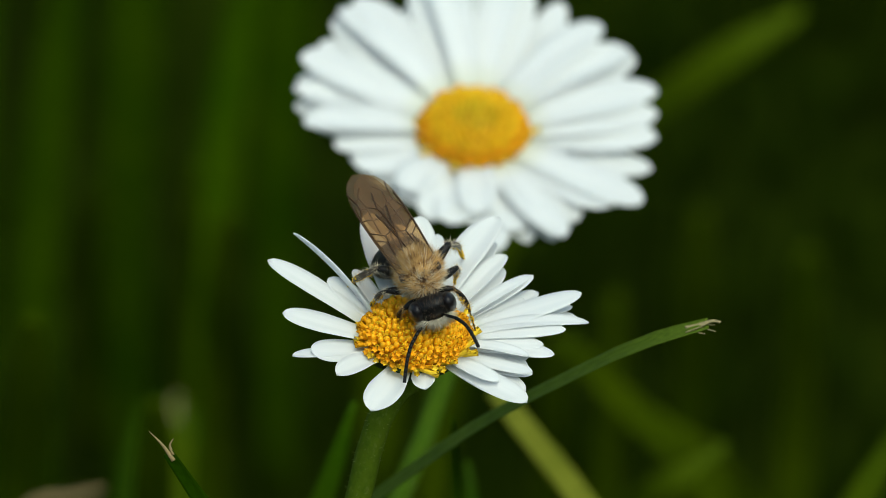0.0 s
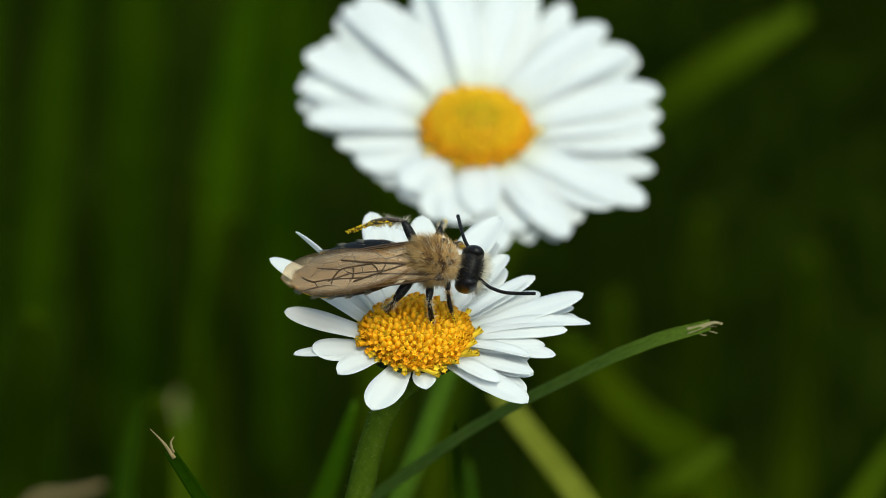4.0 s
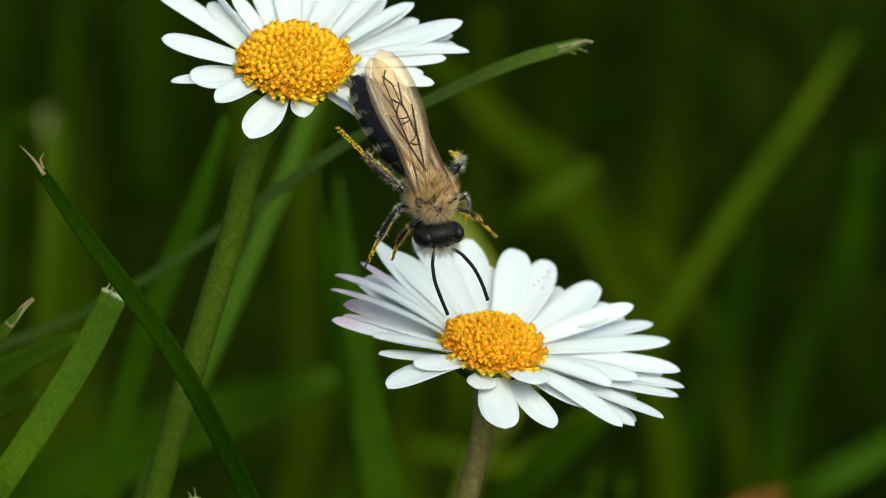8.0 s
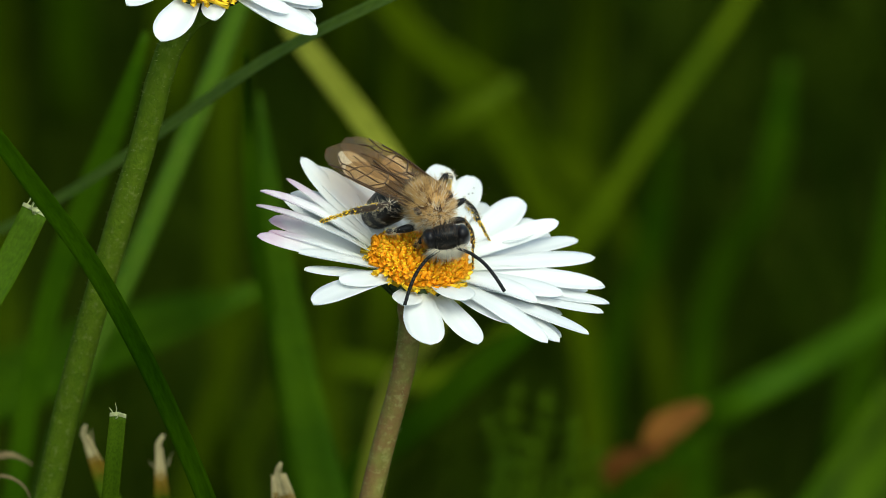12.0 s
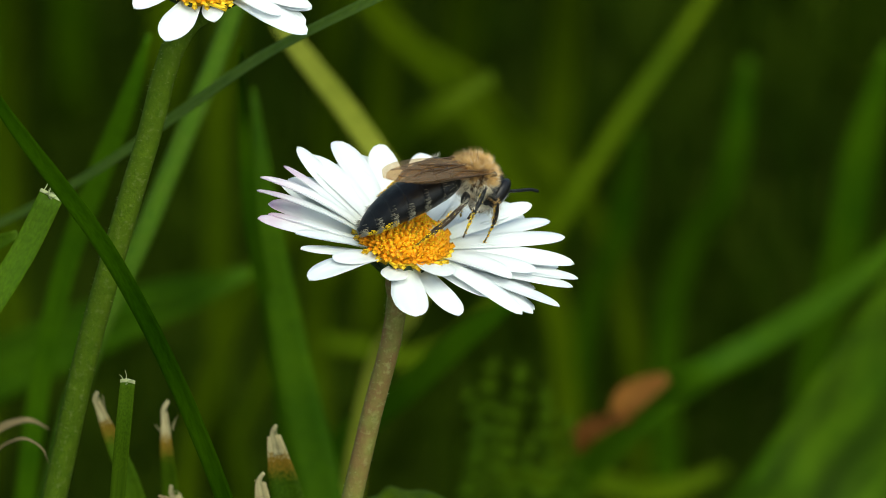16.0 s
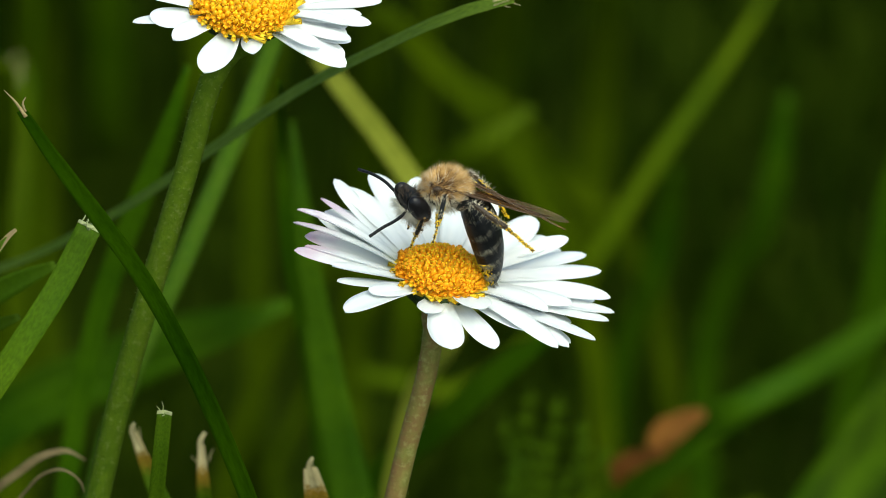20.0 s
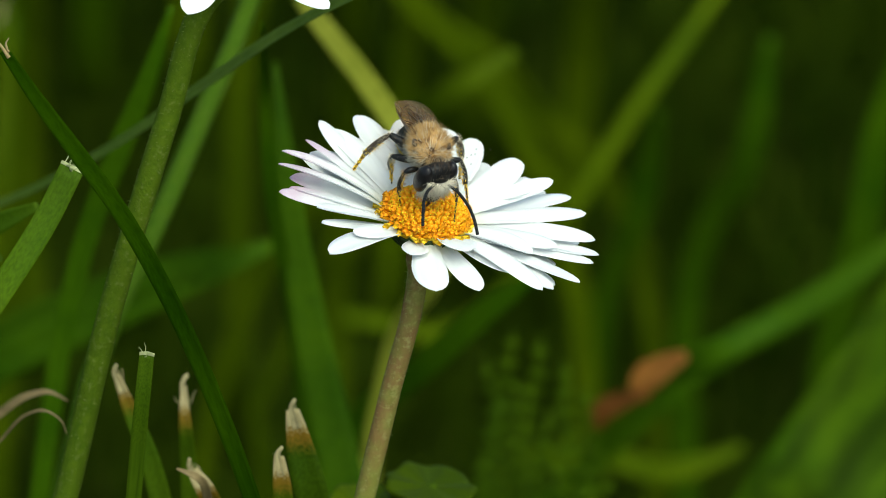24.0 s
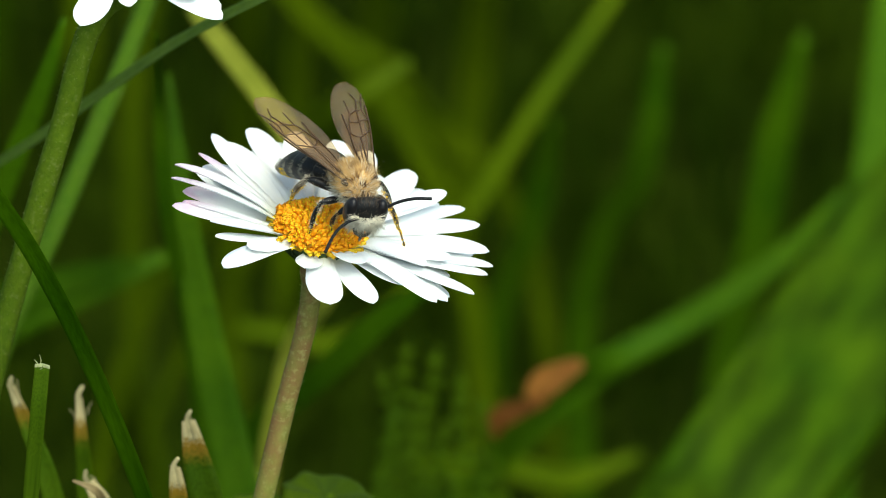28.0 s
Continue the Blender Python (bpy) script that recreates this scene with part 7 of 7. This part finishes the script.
    walk(BEE_PARTS["antenna_r"], [
        (0, spot(1.25, 0, -0.15, 0, 38, -3) @ spot(1.3, -0.32, -0.05, 0, -10, -22)),
        (0.5, spot(1.25, 0, -0.15, 0, 28, -7) @ spot(1.3, -0.32, -0.05, 0, -81, 8)),
        (1, spot(1.25, 0, -0.15, 0, 34, -8) @ spot(1.3, -0.32, -0.05, 0, -10, -22)),
        (1.5, spot(1.25, 0, -0.15, 0, 9, -11) @ spot(1.3, -0.32, -0.05, 0, -10, -22)),
        (2, spot(1.25, 0, -0.15, 0, 17, -7) @ spot(1.3, -0.32, -0.05, 0, -10, -22)),
        (2.5, spot(1.25, 0, -0.15, 0, 13, -11) @ spot(1.3, -0.32, -0.05, 0, -15, 61)),
        (3, spot(1.25, 0, -0.15, 0, 8, -7) @ spot(1.3, -0.32, -0.05, 0, -52, 24)),
        (3.5, spot(1.25, 0, -0.15, 0, 8, -7) @ spot(1.3, -0.32, -0.05, 0, -52, 24)),
        (5.5, spot(1.25, 0, -0.15, 0, 9, -3) @ spot(1.3, -0.32, -0.05, 0, -22, -43)),
        (6, spot(1.25, 0, -0.15, 0, 6, -6) @ spot(1.3, -0.32, -0.05, 0, -50, -14)),
        (6.5, spot(1.25, 0, -0.15, 0, 30, -2) @ spot(1.3, -0.32, -0.05, 0, -31, -60)),
        (7, spot(1.25, 0, -0.15, 0, 30, -2) @ spot(1.3, -0.32, -0.05, 0, -25, 13)),
        (7.5, spot(1.25, 0, -0.15, 0, 26, 0) @ spot(1.3, -0.32, -0.05, 0, -28, 8)),
        (8, spot(1.25, 0, -0.15, 0, 29, -4) @ spot(1.3, -0.32, -0.05, 0, -18, 20)),
        (8.5, spot(1.25, 0, -0.15, 0, 24, -1) @ spot(1.3, -0.32, -0.05, 0, -17, 11)),
        (9, spot(1.25, 0, -0.15, 0, 27, -27) @ spot(1.3, -0.32, -0.05, 0, -10, -22)),
        (9.5, spot(1.25, 0, -0.15, 0, 27, -26) @ spot(1.3, -0.32, -0.05, 0, -31, -32)),
        (10, spot(1.25, 0, -0.15, 0, 32, -25) @ spot(1.3, -0.32, -0.05, 0, -10, -22)),
        (10.5, spot(1.25, 0, -0.15, 0, 23, -3) @ spot(1.3, -0.32, -0.05, 0, -10, -22)),
        (11, spot(1.25, 0, -0.15, 0, 25, -22) @ spot(1.3, -0.32, -0.05, 0, -32, 5)),
        (11.5, spot(1.25, 0, -0.15, 0, 25, -11) @ spot(1.3, -0.32, -0.05, 0, -10, -22)),
        (12, spot(1.25, 0, -0.15, 0, 32, -28) @ spot(1.3, -0.32, -0.05, 0, -10, -22)),
        (12.5, spot(1.25, 0, -0.15, 0, 26, -22) @ spot(1.3, -0.32, -0.05, 0, -10, -22)),
        (14.5, spot(1.25, 0, -0.15, 0, 32, 25) @ spot(1.3, -0.32, -0.05, 0, -28, -13)),
        (15, spot(1.25, 0, -0.15, 0, 35, -28) @ spot(1.3, -0.32, -0.05, 0, -10, -22)),
        (15.5, spot(1.25, 0, -0.15, 0, 25, -29) @ spot(1.3, -0.32, -0.05, 0, -10, -22)),
        (16, spot(1.25, 0, -0.15, 0, 45, 27) @ spot(1.3, -0.32, -0.05, 0, -49, -14)),
        (16.5, spot(1.25, 0, -0.15, 0, 40, -15) @ spot(1.3, -0.32, -0.05, 0, -10, -22)),
        (17, spot(1.25, 0, -0.15, 0, 37, -29) @ spot(1.3, -0.32, -0.05, 0, -10, -22)),
        (17.5, spot(1.25, 0, -0.15, 0, 34, 30) @ spot(1.3, -0.32, -0.05, 0, -10, -22)),
        (18, spot(1.25, 0, -0.15, 0, 37, 29) @ spot(1.3, -0.32, -0.05, 0, -10, -22)),
        (18.5, spot(1.25, 0, -0.15, 0, 36, 30) @ spot(1.3, -0.32, -0.05, 0, -10, -22)),
        (19, spot(1.25, 0, -0.15, 0, 33, 32) @ spot(1.3, -0.32, -0.05, 0, -10, -76)),
        (19.5, spot(1.25, 0, -0.15, 0, 27, 29) @ spot(1.3, -0.32, -0.05, 0, -49, -56)),
        (20, spot(1.25, 0, -0.15, 0, 32, 26) @ spot(1.3, -0.32, -0.05, 0, -27, -63)),
        (20.5, spot(1.25, 0, -0.15, 0, 29, 26) @ spot(1.3, -0.32, -0.05, 0, -40, -27)),
        (21, spot(1.25, 0, -0.15, 0, 35, 28) @ spot(1.3, -0.32, -0.05, 0, -40, -35)),
        (21.5, spot(1.25, 0, -0.15, 0, 35, 27) @ spot(1.3, -0.32, -0.05, 0, -39, -46)),
        (23.5, spot(1.25, 0, -0.15, 0, 36, 17) @ spot(1.3, -0.32, -0.05, 0, 10, -47)),
        (24, spot(1.25, 0, -0.15, 0, 19, 24) @ spot(1.3, -0.32, -0.05, 0, -10, -22)),
        (24.5, spot(1.25, 0, -0.15, 0, 24, -16) @ spot(1.3, -0.32, -0.05, 0, -16, -14)),
        (25, spot(1.25, 0, -0.15, 0, 21, -17) @ spot(1.3, -0.32, -0.05, 0, -10, -22)),
        (25.5, spot(1.25, 0, -0.15, 0, 10, -1) @ spot(1.3, -0.32, -0.05, 0, -10, -22)),
        (26, spot(1.25, 0, -0.15, 0, 20, -10) @ spot(1.3, -0.32, -0.05, 0, -10, -22)),
        (26.5, spot(1.25, 0, -0.15, 0, 8, -18) @ spot(1.3, -0.32, -0.05, 0, -10, -22)),
        (27, spot(1.25, 0, -0.15, 0, 10, -9) @ spot(1.3, -0.32, -0.05, 0, -10, -22)),
        (27.5, spot(1.25, 0, -0.15, 0, 9, -1) @ spot(1.3, -0.32, -0.05, 0, -10, -22)),
        (28, spot(1.25, 0, -0.15, 0, 17, -24) @ spot(1.3, -0.32, -0.05, 0, -10, -22)),
    ])
    walk(BEE_PARTS["fore_r"], [
        (0, spot(0.85, -0.55, -0.8, -10, 44, -13)),
        (0.5, spot(0.85, -0.55, -0.8, 10, 29, -5)),
        (1, spot(0.85, -0.55, -0.8, 1, 36, -9)),
        (1.5, spot(0.85, -0.55, -0.8, 1, 28, -8)),
        (2, spot(0.85, -0.55, -0.8, 3, 30, -10)),
        (2.5, spot(0.85, -0.55, -0.8, -20, -4, -7)),
        (3, spot(0.85, -0.55, -0.8, -23, -4, -10)),
        (3.5, spot(0.85, -0.55, -0.8, -23, -4, -10)),
        (5.5, spot(0.85, -0.55, -0.8, -1, 5, -2)),
        (6, spot(0.85, -0.55, -0.8, -3, 5, -6)),
        (6.5, spot(0.85, -0.55, -0.8, -34, -10, -14)),
        (7, spot(0.85, -0.55, -0.8, -31, -8, -13)),
        (7.5, spot(0.85, -0.55, -0.8, -28, -10, -12)),
        (8, spot(0.85, -0.55, -0.8, -4, 6, -3)),
        (8.5, spot(0.85, -0.55, -0.8, -13, -29, 3)),
        (9, spot(0.85, -0.55, -0.8, -16, -26, 6)),
        (9.5, spot(0.85, -0.55, -0.8, -15, -27, 7)),
        (10, spot(0.85, -0.55, -0.8, -19, -1, -12)),
        (10.5, spot(0.85, -0.55, -0.8, -17, -2, -13)),
        (11, spot(0.85, -0.55, -0.8, -20, 0, -10)),
        (11.5, spot(0.85, -0.55, -0.8, 20, 50, -9)),
        (12, spot(0.85, -0.55, -0.8, 17, 51, -9)),
        (12.5, spot(0.85, -0.55, -0.8, 4, 46, -10)),
        (14.5, spot(0.85, -0.55, -0.8, 32, 17, 7)),
        (15, spot(0.85, -0.55, -0.8, 31, 16, 5)),
        (15.5, spot(0.85, -0.55, -0.8, 34, 18, 10)),
        (16, spot(0.85, -0.55, -0.8, 6, 4, 6)),
        (16.5, spot(0.85, -0.55, -0.8, 2, 5, -4)),
        (17, spot(0.85, -0.55, -0.8, -4, 2, -7)),
        (17.5, spot(0.85, -0.55, -0.8, -6, -2, 3)),
        (18, spot(0.85, -0.55, -0.8, 0, -5, 8)),
        (18.5, spot(0.85, -0.55, -0.8, 5, -4, -1)),
        (19, spot(0.85, -0.55, -0.8, 5, -1, -8)),
        (19.5, spot(0.85, -0.55, -0.8, -2, 3, -1)),
        (20, spot(0.85, -0.55, -0.8, -6, 5, 8)),
        (20.5, spot(0.85, -0.55, -0.8, -3, 3, 3)),
        (21, spot(0.85, -0.55, -0.8, 3, -1, -7)),
        (21.5, spot(0.85, -0.55, -0.8, 6, -4, -5)),
        (23.5, spot(0.85, -0.55, -0.8, -12, 46, -13)),
        (24, spot(0.85, -0.55, -0.8, 12, 23, -3)),
        (24.5, spot(0.85, -0.55, -0.8, 14, 24, 1)),
        (25, spot(0.85, -0.55, -0.8, -14, 50, -13)),
        (25.5, spot(0.85, -0.55, -0.8, 29, 39, -3)),
        (26, spot(0.85, -0.55, -0.8, -3, 44, -11)),
        (26.5, spot(0.85, -0.55, -0.8, -11, 49, -12)),
        (27, spot(0.85, -0.55, -0.8, 28, 31, 0)),
        (27.5, spot(0.85, -0.55, -0.8, 13, 43, -8)),
        (28, spot(0.85, -0.55, -0.8, 15, 45, -8)),
    ])
    walk(BEE_PARTS["mid_r"], [
        (0, spot(0.1, -0.7, -0.85, -12, 33, -24)),
        (0.5, spot(0.1, -0.7, -0.85, 21, 15, -7)),
        (1, spot(0.1, -0.7, -0.85, 0, 17, -11)),
        (1.5, spot(0.1, -0.7, -0.85, -5, 6, -5)),
        (2, spot(0.1, -0.7, -0.85, 7, 3, -1)),
        (2.5, spot(0.1, -0.7, -0.85, 9, 4, -1)),
        (3, spot(0.1, -0.7, -0.85, -5, -6, 4)),
        (3.5, spot(0.1, -0.7, -0.85, -5, -6, 4)),
        (5.5, spot(0.1, -0.7, -0.85, -2, -5, 4)),
        (6, spot(0.1, -0.7, -0.85, 11, 0, 1)),
        (6.5, spot(0.1, -0.7, -0.85, -34, 12, -33)),
        (7, spot(0.1, -0.7, -0.85, 12, 23, -13)),
        (7.5, spot(0.1, -0.7, -0.85, 26, -5, 5)),
        (8, spot(0.1, -0.7, -0.85, -23, -19, 17)),
        (8.5, spot(0.1, -0.7, -0.85, -22, -8, 5)),
        (9, spot(0.1, -0.7, -0.85, 23, 24, -12)),
        (9.5, spot(0.1, -0.7, -0.85, 2, 16, -10)),
        (10, spot(0.1, -0.7, -0.85, 7, 31, -17)),
        (10.5, spot(0.1, -0.7, -0.85, -5, 30, -20)),
        (11, spot(0.1, -0.7, -0.85, -38, 9, -33)),
        (11.5, spot(0.1, -0.7, -0.85, 23, 35, -17)),
        (12, spot(0.1, -0.7, -0.85, 11, 49, -22)),
        (12.5, spot(0.1, -0.7, -0.85, 12, 40, -20)),
        (14.5, spot(0.1, -0.7, -0.85, -47, -2, -17)),
        (15, spot(0.1, -0.7, -0.85, -52, -4, -19)),
        (15.5, spot(0.1, -0.7, -0.85, -49, -2, -24)),
        (16, spot(0.1, -0.7, -0.85, -36, 16, -45)),
        (16.5, spot(0.1, -0.7, -0.85, -35, 19, -45)),
        (17, spot(0.1, -0.7, -0.85, -33, 17, -49)),
        (17.5, spot(0.1, -0.7, -0.85, 2, -2, -3)),
        (18, spot(0.1, -0.7, -0.85, -5, -5, 7)),
        (18.5, spot(0.1, -0.7, -0.85, -5, -4, 5)),
        (19, spot(0.1, -0.7, -0.85, 0, -1, -6)),
        (19.5, spot(0.1, -0.7, -0.85, 6, 3, -6)),
        (20, spot(0.1, -0.7, -0.85, 4, 5, 4)),
        (20.5, spot(0.1, -0.7, -0.85, -2, 3, 7)),
        (21, spot(0.1, -0.7, -0.85, -6, -1, -2)),
        (21.5, spot(0.1, -0.7, -0.85, -3, -4, -8)),
        (23.5, spot(0.1, -0.7, -0.85, -1, -13, 9)),
        (24, spot(0.1, -0.7, -0.85, 18, 38, -19)),
        (24.5, spot(0.1, -0.7, -0.85, 16, 31, -16)),
        (25, spot(0.1, -0.7, -0.85, 11, 46, -21)),
        (25.5, spot(0.1, -0.7, -0.85, 18, 38, -19)),
        (26, spot(0.1, -0.7, -0.85, 20, 52, -23)),
        (26.5, spot(0.1, -0.7, -0.85, 18, 22, -11)),
        (27, spot(0.1, -0.7, -0.85, 3, 16, -10)),
        (27.5, spot(0.1, -0.7, -0.85, 1, 22, -14)),
        (28, spot(0.1, -0.7, -0.85, 14, 14, -7)),
    ])
    walk(BEE_PARTS["hind_r"], [
        (0, spot(-0.75, -0.7, -0.8, -11, 7, 4)),
        (0.5, spot(-0.75, -0.7, -0.8, 3, 8, -8)),
        (1, spot(-0.75, -0.7, -0.8, -17, 24, -4)),
        (1.5, spot(-0.75, -0.7, -0.8, -14, 26, -2)),
        (2, spot(-0.75, -0.7, -0.8, 20, -14, -5)),
        (2.5, spot(-0.75, -0.7, -0.8, 20, -10, -8)),
        (3, spot(-0.75, -0.7, -0.8, 19, -19, -1)),
        (3.5, spot(-0.75, -0.7, -0.8, 19, -19, -1)),
        (5.5, spot(-0.75, -0.7, -0.8, 19, -16, -3)),
        (6, spot(-0.75, -0.7, -0.8, 16, -16, -2)),
        (6.5, spot(-0.75, -0.7, -0.8, -31, 30, 1)),
        (7, spot(-0.75, -0.7, -0.8, -18, 22, -2)),
        (7.5, spot(-0.75, -0.7, -0.8, 12, -6, -5)),
        (8, spot(-0.75, -0.7, -0.8, -24, 43, -12)),
        (8.5, spot(-0.75, -0.7, -0.8, -14, 50, -19)),
        (9, spot(-0.75, -0.7, -0.8, 17, 3, -14)),
        (9.5, spot(-0.75, -0.7, -0.8, 2, 15, -12)),
        (10, spot(-0.75, -0.7, -0.8, -8, -1, 8)),
        (10.5, spot(-0.75, -0.7, -0.8, -13, 17, -2)),
        (11, spot(-0.75, -0.7, -0.8, -22, 28, -4)),
        (11.5, spot(-0.75, -0.7, -0.8, -26, 27, -1)),
        (12, spot(-0.75, -0.7, -0.8, -22, 23, 1)),
        (12.5, spot(-0.75, -0.7, -0.8, -18, 22, -2)),
        (14.5, spot(-0.75, -0.7, -0.8, -28, 18, 15)),
        (15, spot(-0.75, -0.7, -0.8, -26, 16, 15)),
        (15.5, spot(-0.75, -0.7, -0.8, -12, 7, 6)),
        (16, spot(-0.75, -0.7, -0.8, 28, -3, -17)),
        (16.5, spot(-0.75, -0.7, -0.8, -13, 27, -10)),
        (17, spot(-0.75, -0.7, -0.8, -21, 32, -8)),
        (17.5, spot(-0.75, -0.7, -0.8, 18, 17, -23)),
        (18, spot(-0.75, -0.7, -0.8, 12, 31, -25)),
        (18.5, spot(-0.75, -0.7, -0.8, 14, 34, -28)),
        (19, spot(-0.75, -0.7, -0.8, 13, 33, -27)),
        (19.5, spot(-0.75, -0.7, -0.8, 11, 35, -31)),
        (20, spot(-0.75, -0.7, -0.8, -1, 5, -2)),
        (20.5, spot(-0.75, -0.7, -0.8, 5, 3, 7)),
        (21, spot(-0.75, -0.7, -0.8, 5, -1, 4)),
        (21.5, spot(-0.75, -0.7, -0.8, 0, -4, -6)),
        (23.5, spot(-0.75, -0.7, -0.8, 0, -4, 5)),
        (24, spot(-0.75, -0.7, -0.8, -3, -6, 7)),
        (24.5, spot(-0.75, -0.7, -0.8, -25, 26, 0)),
        (25, spot(-0.75, -0.7, -0.8, -15, 14, 2)),
        (25.5, spot(-0.75, -0.7, -0.8, 9, -10, 0)),
        (26, spot(-0.75, -0.7, -0.8, 18, -4, -10)),
        (26.5, spot(-0.75, -0.7, -0.8, 26, 8, -22)),
        (27, spot(-0.75, -0.7, -0.8, 17, -1, -11)),
        (27.5, spot(-0.75, -0.7, -0.8, 20, 6, -18)),
        (28, spot(-0.75, -0.7, -0.8, 17, 5, -15)),
    ])
    # the two near flowers sway under the bee
    walk(DAISY_UPPER, [
        (0, spot(-56.43, -29.96, 0.00, -0.095, 0.007, 0)),
        (0.5, spot(-56.43, -29.96, 0.00, -0.203, 0.007, 0)),
        (1, spot(-56.43, -29.96, 0.00, -0.020, 0.016, 0)),
        (1.5, spot(-56.43, -29.96, 0.00, 0.039, 0.052, 0)),
        (2, spot(-56.43, -29.96, 0.00, -0.007, 0.023, 0)),
        (2.5, spot(-56.43, -29.96, 0.00, -0.193, -0.010, 0)),
        (3, spot(-56.43, -29.96, 0.00, -0.108, -0.020, 0)),
        (3.5, spot(-56.43, -29.96, 0.00, -0.095, 0.003, 0)),
        (5.5, spot(-56.43, -29.96, 0.00, 0.000, 0.000, 0)),
        (6, spot(-56.43, -29.96, 0.00, 0.036, 0.000, 0)),
        (6.5, spot(-56.43, -29.96, 0.00, -0.101, 0.033, 0)),
        (7, spot(-56.43, -29.96, 0.00, 0.052, 0.069, 0)),
        (7.5, spot(-56.43, -29.96, 0.00, 0.252, 0.010, 0)),
        (8, spot(-56.43, -29.96, 0.00, 0.497, 0.170, 0)),
        (8.5, spot(-56.43, -29.96, 0.00, 0.778, 0.350, 0)),
        (9, spot(-56.43, -29.96, 0.00, 0.206, 0.105, 0)),
        (9.5, spot(-56.43, -29.96, 0.00, -0.288, -0.124, 0)),
        (10, spot(-56.43, -29.96, 0.00, -0.314, -0.056, 0)),
        (10.5, spot(-56.43, -29.96, 0.00, -0.160, -0.046, 0)),
        (11, spot(-56.43, -29.96, 0.00, -0.137, -0.033, 0)),
        (11.5, spot(-56.43, -29.96, 0.00, -0.114, -0.043, 0)),
        (28, spot(-56.43, -29.96, 0.00, -0.114, -0.043, 0)),
    ])
    walk(DAISY_LOWER, [
        (0, spot(-36.15, -28.12, 0.00, 0.097, -0.072, 0)),
        (7.5, spot(-36.15, -28.12, 0.00, 0.097, -0.072, 0)),
        (8, spot(-36.15, -28.12, 0.00, -0.011, -0.158, 0)),
        (8.5, spot(-36.15, -28.12, 0.00, -0.050, -0.283, 0)),
        (9, spot(-36.15, -28.12, 0.00, -0.018, -0.190, 0)),
        (9.5, spot(-36.15, -28.12, 0.00, 0.014, -0.151, 0)),
        (10, spot(-36.15, -28.12, 0.00, 0.075, -0.147, 0)),
        (10.5, spot(-36.15, -28.12, 0.00, -0.022, -0.126, 0)),
        (11, spot(-36.15, -28.12, 0.00, 0.004, -0.090, 0)),
        (11.5, spot(-36.15, -28.12, 0.00, 0.061, -0.061, 0)),
        (12, spot(-36.15, -28.12, 0.00, 0.000, -0.068, 0)),
        (12.5, spot(-36.15, -28.12, 0.00, 0.022, -0.057, 0)),
        (14.5, spot(-36.15, -28.12, 0.00, -0.090, -0.050, 0)),
        (15, spot(-36.15, -28.12, 0.00, 0.004, 0.068, 0)),
        (15.5, spot(-36.15, -28.12, 0.00, -0.111, -0.244, 0)),
        (16, spot(-36.15, -28.12, 0.00, 0.007, 0.032, 0)),
        (16.5, spot(-36.15, -28.12, 0.00, 0.036, -0.004, 0)),
        (17, spot(-36.15, -28.12, 0.00, 0.007, 0.039, 0)),
        (17.5, spot(-36.15, -28.12, 0.00, -0.011, 0.018, 0)),
        (18, spot(-36.15, -28.12, 0.00, -0.036, 0.004, 0)),
        (18.5, spot(-36.15, -28.12, 0.00, -0.011, 0.018, 0)),
        (19, spot(-36.15, -28.12, 0.00, -0.014, -0.007, 0)),
        (19.5, spot(-36.15, -28.12, 0.00, 0.029, 0.025, 0)),
        (20, spot(-36.15, -28.12, 0.00, -0.000, 0.000, 0)),
        (20.5, spot(-36.15, -28.12, 0.00, -0.004, 0.000, 0)),
        (21, spot(-36.15, -28.12, 0.00, 0.014, 0.032, 0)),
        (21.5, spot(-36.15, -28.12, 0.00, 0.011, 0.011, 0)),
        (23.5, spot(-36.15, -28.12, 0.00, -0.011, 0.018, 0)),
        (24, spot(-36.15, -28.12, 0.00, -0.036, 0.047, 0)),
        (24.5, spot(-36.15, -28.12, 0.00, -0.061, 0.025, 0)),
        (25, spot(-36.15, -28.12, 0.00, -0.007, 0.032, 0)),
        (25.5, spot(-36.15, -28.12, 0.00, -0.061, -0.018, 0)),
        (26, spot(-36.15, -28.12, 0.00, 0.007, -0.004, 0)),
        (26.5, spot(-36.15, -28.12, 0.00, 0.032, 0.036, 0)),
        (27, spot(-36.15, -28.12, 0.00, 0.111, 0.029, 0)),
        (27.5, spot(-36.15, -28.12, 0.00, 0.154, 0.039, 0)),
        (28, spot(-36.15, -28.12, 0.00, 0.165, 0.022, 0)),
    ])


motions()
